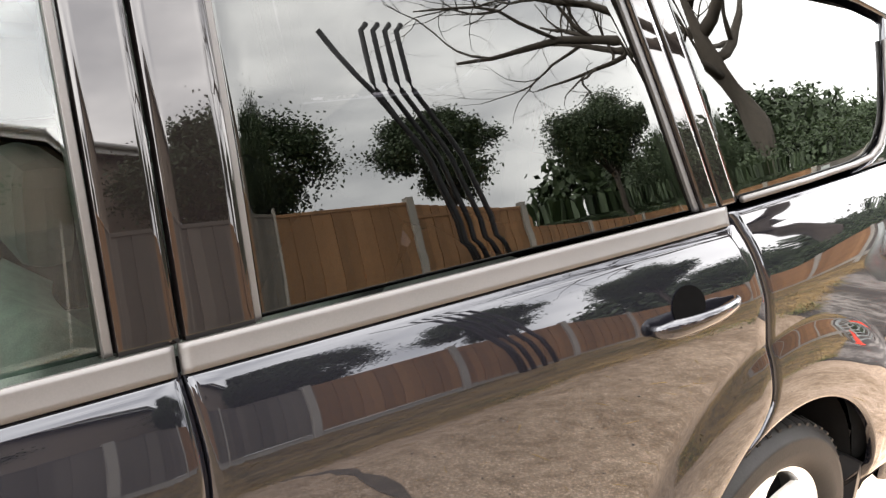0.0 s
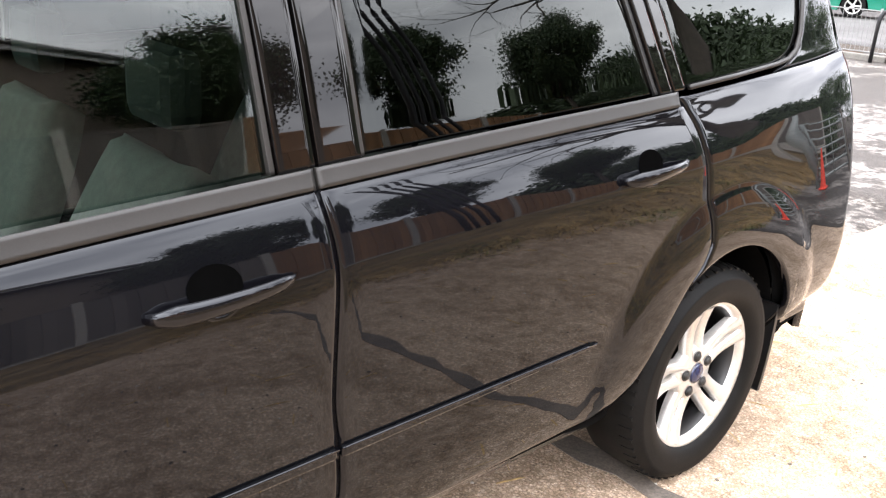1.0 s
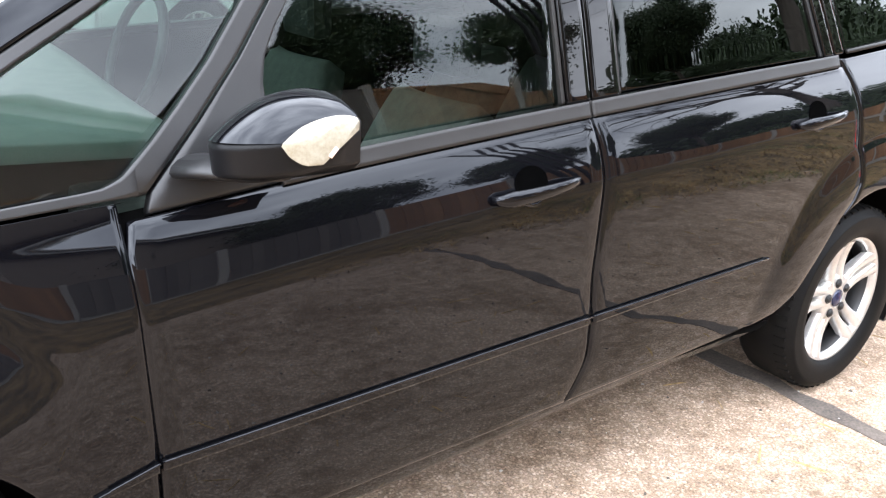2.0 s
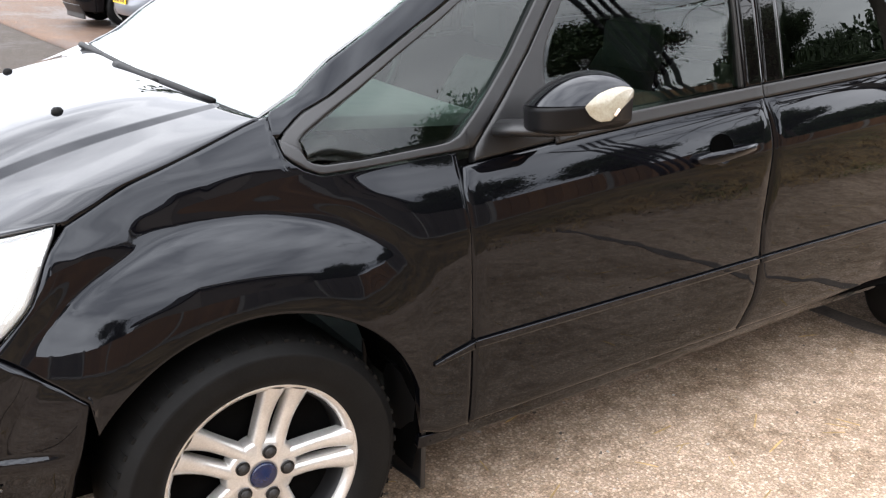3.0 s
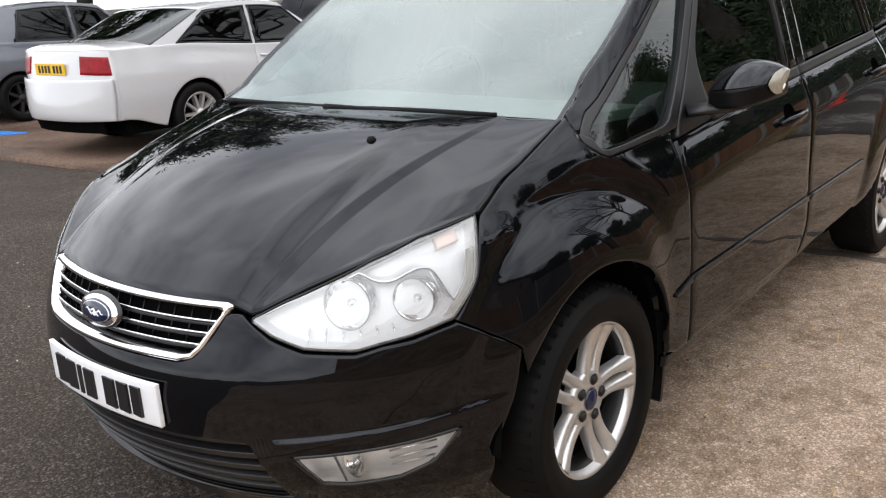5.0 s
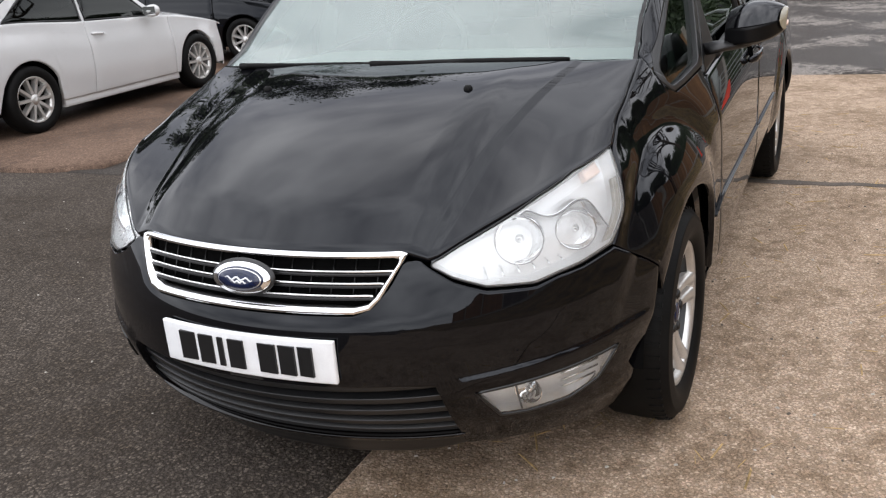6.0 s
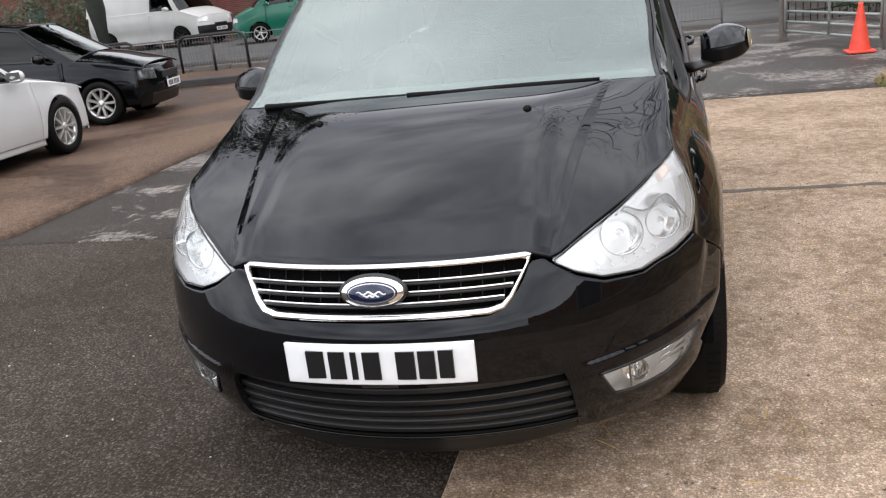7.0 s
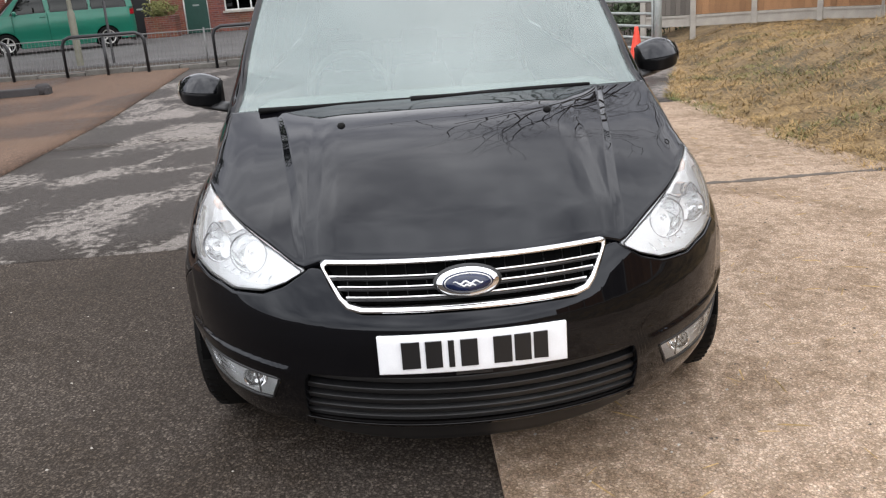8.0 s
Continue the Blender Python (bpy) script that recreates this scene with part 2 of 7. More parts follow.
    Lk(gm.outputs["Vector"], bs.inputs["Base Color"])
    bs.inputs["IOR"].default_value = 1.15
    rg = N("ShaderNodeMapRange")
    rg.inputs["To Min"].default_value, rg.inputs["To Max"].default_value = rough - wet, rough
    Lk(st.outputs["Result"], rg.inputs["Value"])
    Lk(rg.outputs["Result"], bs.inputs["Roughness"])
    hgt = N("ShaderNodeMath")
    hgt.operation = "MULTIPLY_ADD"
    hgt.inputs[1].default_value = -1.0
    Lk(vor.outputs["Distance"], hgt.inputs[0])
    Lk(n3.outputs["Fac"], hgt.inputs[2])
    b = N("ShaderNodeBump")
    b.inputs["Strength"].default_value, b.inputs["Distance"].default_value = 0.6, dist
    Lk(hgt.outputs[0], b.inputs["Height"])
    Lk(b.outputs["Normal"], bs.inputs["Normal"])
    return m


ASPHALT = stony("asphalt", [(0.0399, 0.0332, 0.0279), (0.1029, 0.0860, 0.0725), (0.0651, 0.0542, 0.0456), (0.1680, 0.1420, 0.1190)], (0.0420, 0.0350, 0.0294), 0.011, (0.6510, 0.6100, 0.5580), 0.85, 0.3, 0.005, 0.7, span=(0.60, 0.84))
OLD_ASPHALT = stony("old_wet_asphalt", [(0.17, 0.154, 0.140), (0.29, 0.264, 0.240), (0.22, 0.200, 0.182)], (0.16, 0.145, 0.132), 0.012, (0.26, 0.25, 0.245), 0.85, 0.35, 0.005, 0.95, span=(0.735, 0.82))
CONCRETE = stony("exposed_concrete", [(0.22, 0.166, 0.126), (0.51, 0.375, 0.272), (0.38, 0.285, 0.207), (0.61, 0.48, 0.37), (0.26, 0.205, 0.16), (0.49, 0.35, 0.262), (0.41, 0.335, 0.262)], (0.30, 0.226, 0.163), 0.0105, (0.58, 0.55, 0.51), 0.9, 0.1, 0.004, 1.9, span=(0.74, 1.06), mid=0.85)
APRON = stony("red_brown_concrete", [(0.105, 0.072, 0.053), (0.185, 0.125, 0.092), (0.145, 0.098, 0.072)], (0.125, 0.084, 0.062), 0.02, (0.48, 0.47, 0.47), 0.8, 0.35, 0.003, 0.5, span=(0.62, 0.80))
SOIL = surface("dry_bank_soil", (0.22, 0.15, 0.07), (0.07, 0.052, 0.026), rough=0.95, scale=2.2, fine=30, bump=0.8, dist=0.03, third=(0.16, 0.105, 0.05), spread=(0.42, 0.60))
DRY_GRASS = surface("dry_grass", (0.50, 0.33, 0.14), (0.13, 0.09, 0.035), rough=0.9, scale=3.5, fine=40)
JOINT_DIRT = surface("grime_in_joint", (0.13, 0.105, 0.085), (0.05, 0.042, 0.035), rough=0.95, scale=9, fine=120, bump=0.6, dist=0.004)
GREEN_GRASS = surface("green_grass", (0.20, 0.19, 0.06), (0.08, 0.10, 0.03), rough=0.9, scale=3, fine=40)
FENCE_WOOD = surface("fence_boards", (0.36, 0.19, 0.088), (0.20, 0.108, 0.055), rough=0.8, scale=3, fine=60, bump=0.4, dist=0.004, island=0.22)
OLD_WOOD = surface("weathered_boards", (0.16, 0.14, 0.12), (0.09, 0.08, 0.07), rough=0.85, scale=3, fine=60, bump=0.4, dist=0.004, island=0.22)
POST_CONC = surface("concrete_posts", (0.42, 0.39, 0.34), (0.30, 0.28, 0.25), rough=0.9, scale=6, fine=80, bump=0.3, dist=0.003)
LEAF = surface("dark_leaves", (0.055, 0.085, 0.03), (0.025, 0.045, 0.016), rough=0.6, scale=2, fine=20)
BARK = surface("bark", (0.11, 0.09, 0.07), (0.06, 0.05, 0.04), rough=0.9, scale=8, fine=60, bump=0.8, dist=0.02)
STEEL = surface("galvanised_steel", (0.34, 0.36, 0.34), (0.25, 0.27, 0.26), rough=0.5, metal=0.25, scale=12, fine=90)
BLACK_STEEL = surface("black_painted_steel", (0.016, 0.016, 0.018), (0.010, 0.010, 0.011), rough=0.4, scale=12, fine=120, bump=0.1, dist=0.002)
COLUMN_PAINT = surface("olive_grey_column_paint", (0.19, 0.185, 0.14), (0.13, 0.125, 0.095), rough=0.6, scale=4, fine=60)
WIRE_GREY = surface("dull_grey_wire", (0.17, 0.17, 0.165), (0.12, 0.12, 0.115), rough=0.6, scale=6, fine=60)
CONE_RED = surface("cone_plastic", (0.85, 0.085, 0.045), (0.68, 0.06, 0.035), rough=0.5, scale=8, fine=90)
WHITE_PAINT = surface("white_car_paint", (0.60, 0.60, 0.60), (0.54, 0.54, 0.54), rough=0.25, coat=1.0, scale=2, fine=200)
SILVER_PAINT = surface("silver_grey_paint", (0.17, 0.18, 0.20), (0.13, 0.14, 0.155), rough=0.3, metal=0.4, coat=1.0, scale=2, fine=400)
GREEN_PAINT = surface("green_van_paint", (0.004, 0.155, 0.098), (0.003, 0.12, 0.075), rough=0.3, coat=0.15, scale=2, fine=200)
VAN_WHITE = surface("white_van_paint", (0.66, 0.66, 0.64), (0.55, 0.55, 0.53), rough=0.4, coat=0.4, scale=2, fine=90)
BLUE_PLASTIC = surface("blue_plastic", (0.006, 0.17, 0.52), (0.004, 0.12, 0.40), rough=0.6, scale=9, fine=90)
GREEN_DOOR = surface("dark_green_paint", (0.015, 0.06, 0.045), (0.01, 0.045, 0.034), rough=0.4, scale=5, fine=90)
FRAME_WHITE = surface("white_window_paint", (0.72, 0.72, 0.70), (0.62, 0.62, 0.60), rough=0.45, scale=6, fine=90)
STONE = surface("grey_kerb_stone", (0.15, 0.14, 0.125), (0.08, 0.075, 0.066), rough=0.9, scale=5, fine=70, bump=0.3, dist=0.004)
ROAD = surface("road_asphalt", (0.12, 0.116, 0.114), (0.075, 0.072, 0.07), rough=0.85, scale=0.8, fine=60, bump=0.3, dist=0.005, ior=1.2)
ROOF_TILE = surface("dark_roof", (0.05, 0.045, 0.045), (0.03, 0.028, 0.028), rough=0.8, scale=6, fine=60, bump=0.4, dist=0.01)
DARK_BARK = surface("dark_green_bark", (0.025, 0.032, 0.024), (0.012, 0.016, 0.012), rough=0.8, scale=8, fine=60, bump=0.5, dist=0.01)


# ---- mesh tools ----
def mesh_of(name, verts, faces, smooth=True):
    me = bpy.data.meshes.new(name)
    me.from_pydata([tuple(v) for v in verts], [], faces)
    me.update()
    if smooth:
        me.shade_smooth()
    return me


def recalc(me):
    bm = bmesh.new()
    bm.from_mesh(me)
    bmesh.ops.recalc_face_normals(bm, faces=bm.faces)
    bm.to_mesh(me)
    bm.free()
    return me


def part(name, data, material, parent=None, label=""):
    """Links mesh data, (verts, faces), or a bmesh as one object under a thing or part."""
    if isinstance(data, tuple):
        data = mesh_of(name, *data)
    elif isinstance(data, bmesh.types.BMesh):
        bm, data = data, bpy.data.meshes.new(name)
        bm.to_mesh(data)
        bm.free()
    if material and not data.materials:
        data.materials.append(material)
    ob = new(name, data)
    if parent:
        ob.parent = parent
    if label:
        ob["label"] = label
    return ob


def thing(name, label, category, group="", m=None, kind=""):
    ob = tagged(new(name), label, category, group, kind)
    if m is not None:
        ob.matrix_basis = m
    return ob


def tab(x, pts):
    if x <= pts[0][0]:
        return pts[0][1]
    for (x0, y0), (x1, y1) in zip(pts, pts[1:]):
        if x <= x1:
            return y0 + (y1 - y0) * (x - x0) / (x1 - x0)
    return pts[-1][1]


def smooth_tab(x, pts):
    """Monotone smooth interpolation through the points."""
    if x <= pts[0][0]:
        return pts[0][1]
    if x >= pts[-1][0]:
        return pts[-1][1]
    n = len(pts)
    s = [(pts[i + 1][1] - pts[i][1]) / (pts[i + 1][0] - pts[i][0]) for i in range(n - 1)]
    m = [s[0]] + [0.0 if s[i - 1] * s[i] <= 0 else 2 * s[i - 1] * s[i] / (s[i - 1] + s[i]) for i in range(1, n - 1)] + [s[-1]]
    for i in range(n - 1):
        if x <= pts[i + 1][0]:
            h = pts[i + 1][0] - pts[i][0]
            t = (x - pts[i][0]) / h
            a, b = pts[i][1], pts[i + 1][1]
            return a * (2 * t**3 - 3 * t * t + 1) + h * m[i] * (t**3 - 2 * t * t + t) + b * (3 * t * t - 2 * t**3) + h * m[i + 1] * (t**3 - t * t)
    return pts[-1][1]


def step(a, b, x):
    t = min(1.0, max(0.0, (x - a) / (b - a)))
    return t * t * (3 - 2 * t)


def spaced(n, edge=0.012):
    """Parameters from 0 to 1 with an extra line close to each end."""
    return [0.0, edge] + [edge + (1 - 2 * edge) * i / n for i in range(1, n)] + [1 - edge, 1.0]


def sheet(fn, us, vs, out, lip=0.003, fold=0.018, mirror=False):
    """A panel from fn(u, v), its edges rolled in and folded back. out(p): rough outward direction."""
    nu, nv = len(us), len(vs)
    pts = [[Vector(fn(u, v)) for v in vs] for u in us]
    nor = [[None] * nv for _ in us]
    for i in range(nu):
        for j in range(nv):
            du = pts[min(i + 1, nu - 1)][j] - pts[max(i - 1, 0)][j]
            dv = pts[i][min(j + 1, nv - 1)] - pts[i][max(j - 1, 0)]
            n = du.cross(dv)
            if n.length < 1e-9:
                n = Vector(out(pts[i][j]))
            n.normalize()
            if n.dot(Vector(out(pts[i][j]))) < 0:
                n = -n
            nor[i][j] = n
    verts, faces = [], []
    for i in range(nu):
        for j in range(nv):
            p = pts[i][j]
            if lip and (i in (0, nu - 1) or j in (0, nv - 1)):
                p = p - nor[i][j] * lip
            verts.append(p)
    idx = lambda i, j: i * nv + j
    for i in range(nu - 1):
        for j in range(nv - 1):
            faces.append((idx(i, j), idx(i + 1, j), idx(i + 1, j + 1), idx(i, j + 1)))
    if fold:
        ring = [(i, 0) for i in range(nu)] + [(nu - 1, j) for j in range(1, nv)] + [(i, nv - 1) for i in range(nu - 2, -1, -1)] + [(0, j) for j in range(nv - 2, 0, -1)]
        base = len(verts)
        for i, j in ring:
            verts.append(pts[i][j] - nor[i][j] * fold)
        k = len(ring)
        for a in range(k):
            b = (a + 1) % k
            faces.append((idx(*ring[b]), idx(*ring[a]), base + a, base + b))
    f = faces[0]
    n = (verts[f[1]] - verts[f[0]]).cross(verts[f[2]] - verts[f[0]])
    mid = len(us) // 2 * nv + nv // 2
    i, j = nu // 2, nv // 2
    q = [verts[idx(i - 1, j - 1)], verts[idx(i, j - 1)], verts[idx(i, j)]]
    if (q[1] - q[0]).cross(q[2] - q[0]).dot(Vector(out(verts[mid]))) < 0:
        faces = [tuple(reversed(f)) for f in faces]
    if mirror:
        verts = [Vector((v.x, -v.y, v.z)) for v in verts]
        faces = [tuple(reversed(f)) for f in faces]
    return verts, faces


def join(*pieces):
    verts, faces = [], []
    for v, f in pieces:
        k = len(verts)
        verts += list(v)
        faces += [tuple(i + k for i in q) for q in f]
    return verts, faces


def tube(path, r, n=8, closed=False, flat=1.0, up=(0, 0, 1)):
    """A round bar along a path; r may be a list; flat squeezes it along the second axis."""
    path = [Vector(p) for p in path]
    k = len(path)
    verts, faces = [], []
    for i, p in enumerate(path):
        a = path[(i - 1) % k] if closed or i else path[0]
        b = path[(i + 1) % k] if closed or i < k - 1 else path[-1]
        d = (b - a).normalized()
        s = d.cross(Vector(up))
        if s.length < 1e-4:
            s = d.cross(Vector((1, 0, 0)))
        s.normalize()
        t = s.cross(d)
        rr = r[i] if isinstance(r, (list, tuple)) else r
        for j in range(n):
            an = 2 * math.pi * j / n
            verts.append(p + s * (rr * math.cos(an)) + t * (rr * flat * math.sin(an)))
    for i in range(k if closed else k - 1):
        for j in range(n):
            a, b = i * n + j, i * n + (j + 1) % n
            c, d = ((i + 1) % k) * n + (j + 1) % n, ((i + 1) % k) * n + j
            faces.append((a, b, c, d))
    if not closed:
        faces.append(tuple(reversed(range(n))))
        faces.append(tuple(range((k - 1) * n, k * n)))
    return verts, faces


def lathe(profile, n=48, axis="y", centre=(0, 0, 0)):
    """Turns (radius, along) pairs round an axis."""
    verts, faces = [], []
    c = Vector(centre)
    for r, h in profile:
        for j in range(n):
            a = 2 * math.pi * j / n
            if axis == "y":
                verts.append(c + Vector((r * math.cos(a), h, r * math.sin(a))))
            elif axis == "z":
                verts.append(c + Vector((r * math.cos(a), r * math.sin(a), h)))
            else:
                verts.append(c + Vector((h, r * math.cos(a), r * math.sin(a))))
    m = len(profile)
    for i in range(m - 1):
        for j in range(n):
            faces.append((i * n + j, i * n + (j + 1) % n, (i + 1) * n + (j + 1) % n, (i + 1) * n + j))
    if profile[0][0] > 1e-6 and profile[0][0] < 0.02 or profile[0][0] <= 1e-6:
        faces.append(tuple(reversed(range(n))))
    if profile[-1][0] < 0.02:
        faces.append(tuple(range((m - 1) * n, m * n)))
    return verts, faces


def box(x0, x1, y0, y1, z0, z1, bevel=0.0):
    bm = bmesh.new()
    bmesh.ops.create_cube(bm, size=1.0)
    for v in bm.verts:
        v.co = Vector(((x0 + x1) / 2 + v.co.x * (x1 - x0), (y0 + y1) / 2 + v.co.y * (y1 - y0), (z0 + z1) / 2 + v.co.z * (z1 - z0)))
    if bevel:
        bmesh.ops.bevel(bm, geom=bm.edges[:], offset=bevel, segments=2, affect="EDGES", profile=0.6)
    return bm


def box_vf(x0, x1, y0, y1, z0, z1):
    v = [Vector((x, y, z)) for x in (x0, x1) for y in (y0, y1) for z in (z0, z1)]
    return v, [(0, 1, 3, 2), (4, 6, 7, 5), (0, 4, 5, 1), (2, 3, 7, 6), (0, 2, 6, 4), (1, 5, 7, 3)]


def ground_patch(outline, z, depth, bevel=0.0):
    """A flat slab from a plan outline, with real edges."""
    bm = bmesh.new()
    f = bm.faces.new([bm.verts.new((x, y, z)) for x, y in outline])
    if f.normal.z < 0:
        f.normal_flip()
    bm.normal_update()
    r = bmesh.ops.extrude_face_region(bm, geom=[f])
    for v in [g for g in r["geom"] if isinstance(g, bmesh.types.BMVert)]:
        v.co.z = z
    low = set(bm.verts) - {g for g in r["geom"] if isinstance(g, bmesh.types.BMVert)}
    for v in low:
        v.co.z = z - depth
    bmesh.ops.recalc_face_normals(bm, faces=bm.faces)
    if bevel:
        top = [e for e in bm.edges if all(abs(v.co.z - z) < 1e-5 for v in e.verts)]
        bmesh.ops.bevel(bm, geom=top, offset=bevel, segments=2, affect="EDGES", profile=0.5)
    return bm


# ---- ground: level round the car, rising gently towards the street ----
def gz(x, y):
    return 0.031 * min(max(0.0, x - 9.0), 6.5) * step(-1.5, 3.0, y)


def drape(x0, x1, y0, y1, lift, nx, ny):
    """A sheet over the ground between edges; y0, y1 may depend on x."""
    lo = y0 if callable(y0) else const(y0)
    hi = y1 if callable(y1) else const(y1)
    le = x0 if callable(x0) else const(x0)

    def fn(u, v):
        y = lo(le(0)) + (hi(le(0)) - lo(le(0))) * v
        x = le(y) + (x1 - le(y)) * u
        y = lo(x) + (hi(x) - lo(x)) * v
        return x, y, gz(x, y) + lift
    return sheet(fn, [i / nx for i in range(nx + 1)], [i / ny for i in range(ny + 1)], lambda p: (0, 0, 1), 0, 0.06)


def const(v):
    return lambda _: v


xs_g = [-400, -60, -20, 0, 9, 11, 13, 15.5, 18, 22, 30, 60, 400]
ys_g = [-400, -60, -20, -6, -1.5, -0.6, 0.3, 1.2, 2.1, 3.0, 10, 20, 60, 400]
ground = part("ground", ([(x, y, gz(x, y) - 0.02) for x in xs_g for y in ys_g], [(i * len(ys_g) + j, (i + 1) * len(ys_g) + j, (i + 1) * len(ys_g) + j + 1, i * len(ys_g) + j + 1) for i in range(len(xs_g) - 1) for j in range(len(ys_g) - 1)], False), ASPHALT)
tagged(ground, "dark grey asphalt yard with fine stone chips", "ground", kind="structure")
pavement = thing("pavement", "brownish exposed-aggregate concrete hardstanding in poured slabs", "pavement", kind="structure")
for xa, xb in ((-9.0, -4.9), (-4.9, -1.15), (-1.15, 2.7), (2.7, 6.55)):
    slab = ground_patch([(xa + 0.007, -4.6), (xb - 0.007, -4.6), (xb - 0.007, -0.07), (xa + 0.007, -0.07)], 0.0, 0.1, 0.006)
    part("concrete_slab", slab, CONCRETE, pavement)
rng_j = random.Random(5)
edge_y = [-0.12 - 0.11 * k for k in range(41)]
edge_a = [(2.692 - rng_j.uniform(0.004, 0.040) - 0.02 * step(-1.3, -0.6, y), y) for y in edge_y]
edge_b = [(2.708 + rng_j.uniform(0.004, 0.045) + 0.02 * step(-1.3, -0.6, y), y) for y in edge_y]
part("tar_joint", ground_patch(edge_a + edge_b[::-1], 0.003, 0.004), JOINT_DIRT, pavement)
part("joint_filler", ground_patch([(-9.0, -4.59), (6.5, -4.59), (6.5, -0.09), (-9.0, -0.09)], -0.010, 0.05), SOIL, pavement)
old = thing("road", "older patchy asphalt, partly wet, with pale worn stains", "asphalt", kind="structure")
part("asphalt_patch", drape(2.22, 6.57, -0.06, 4.2, -0.012, 8, 8), OLD_ASPHALT, old)
part("asphalt_patch", drape(6.57, 16.0, -9.0, 4.6, -0.012, 20, 24), OLD_ASPHALT, old)
apron = thing("parking_apron", "reddish-brown worn concrete parking apron with a chipped edge", "apron", kind="structure")
APRON_EDGE = [(3.95, 2.36), (4.02, 2.27), (4.2, 2.21), (4.6, 2.16), (6.4, 1.98), (12, 1.66), (30, 0.8)]
part("apron_slab", drape(lambda y: tab(y, APRON_EDGE), 15.6, lambda x: 3.95 + 0.024 * (x - 2.3), 30.0, 0.015, 30, 60), APRON, apron)


import functools

# ---- the black people carrier: x runs to its tail, y to its right side, origin under the front axle ----
AXLE = 2.85
NOSE = [(0.16, -0.78), (0.22, -0.83), (0.27, -0.865), (0.33, -0.91), (0.42, -0.945), (0.52, -0.948), (0.58, -0.94), (0.65, -0.915), (0.75, -0.868), (0.80, -0.83), (0.91, -0.75), (1.0, -0.60), (1.2, -0.45)]
BROAD = [(0.16, 0.76), (0.2, 0.80), (0.3, 0.86), (0.43, 0.88), (0.6, 0.885), (0.75, 0.865), (0.85, 0.83), (0.91, 0.79), (1.0, 0.74), (1.1, 0.69), (1.4, 0.5)]
BELT = [(-0.6, 0.88), (-0.25, 0.91), (0.15, 0.955), (0.512, 0.988), (0.93, 1.03), (1.565, 1.078), (2.1, 1.112), (2.62, 1.14), (3.1, 1.175), (3.9, 1.24)]
FLANK = [(-0.7, 0.641), (-0.5, 0.708), (-0.35, 0.756), (-0.2, 0.802), (-0.1, 0.829), (0.0, 0.856), (0.03, 0.8675), (0.06, 0.8821), (0.09, 0.8947), (0.12, 0.9056), (0.15, 0.9146), (0.165, 0.9183), (0.18, 0.9205), (0.20, 0.9218), (0.26, 0.9238), (0.34, 0.9254), (0.45, 0.9263), (0.56, 0.926), (0.64, 0.922), (0.70, 0.913), (0.76, 0.897), (0.83, 0.85)]


# how far the front arch stands out, by the distance from the hub
ARCH_FORM = [(0.0, 0.026), (0.39, 0.026), (0.42, 0.024), (0.46, 0.0172), (0.51, 0.0035), (0.545, -0.0105), (0.561, -0.0182), (0.568, -0.0192), (0.579, -0.0175), (0.62, -0.006), (0.67, 0.001), (0.74, 0.0015), (0.82, 0.0), (3.0, 0.0), (9.0, 0.0)]
REAR_ARCH_FORM = [(0.0, 0.020), (0.41, 0.020), (0.46, 0.0185), (0.51, 0.0135), (0.545, 0.006), (0.560, 0.001), (0.568, 0.0), (0.60, 0.0), (3.0, 0.0), (9.0, 0.0)]
FLANK_REAR = [(-0.7, 0.641), (-0.5, 0.708), (-0.35, 0.756), (-0.2, 0.802), (-0.1, 0.829), (0.0, 0.853), (0.03, 0.873), (0.06, 0.8895), (0.10, 0.9045), (0.14, 0.9130), (0.20, 0.9180), (0.30, 0.9225), (0.45, 0.9263), (0.56, 0.926), (0.64, 0.922), (0.70, 0.913), (0.76, 0.897), (0.83, 0.85)]
FLANK_PLAIN = [(-0.7, 0.641), (-0.5, 0.708), (-0.35, 0.756), (-0.2, 0.802), (-0.1, 0.829), (0.0, 0.853), (0.06, 0.8785), (0.12, 0.8985), (0.20, 0.9135), (0.30, 0.9225), (0.45, 0.9263), (0.56, 0.926), (0.64, 0.922), (0.70, 0.913), (0.76, 0.897), (0.83, 0.85)]


# the seam where the wing meets the bonnet and the pillar the screen, and how far the shoulder below it rolls in
SHOULDER_Z = [(-0.33, 0.912), (-0.198, 0.977), (-0.067, 1.025), (0.038, 1.068), (0.085, 1.085), (0.155, 1.114), (0.24, 1.185), (0.345, 1.25), (0.465, 1.33), (0.57, 1.40), (0.72, 1.50), (0.87, 1.60), (1.2, 1.62)]
SHOULDER_IN = [(-0.36, 0.0), (-0.33, 0.006), (-0.198, 0.016), (-0.067, 0.031), (0.038, 0.032), (0.155, 0.030), (0.30, 0.018), (0.80, 0.012), (1.0, 0.0)]


def belt(x):
    return smooth_tab(x, BELT)


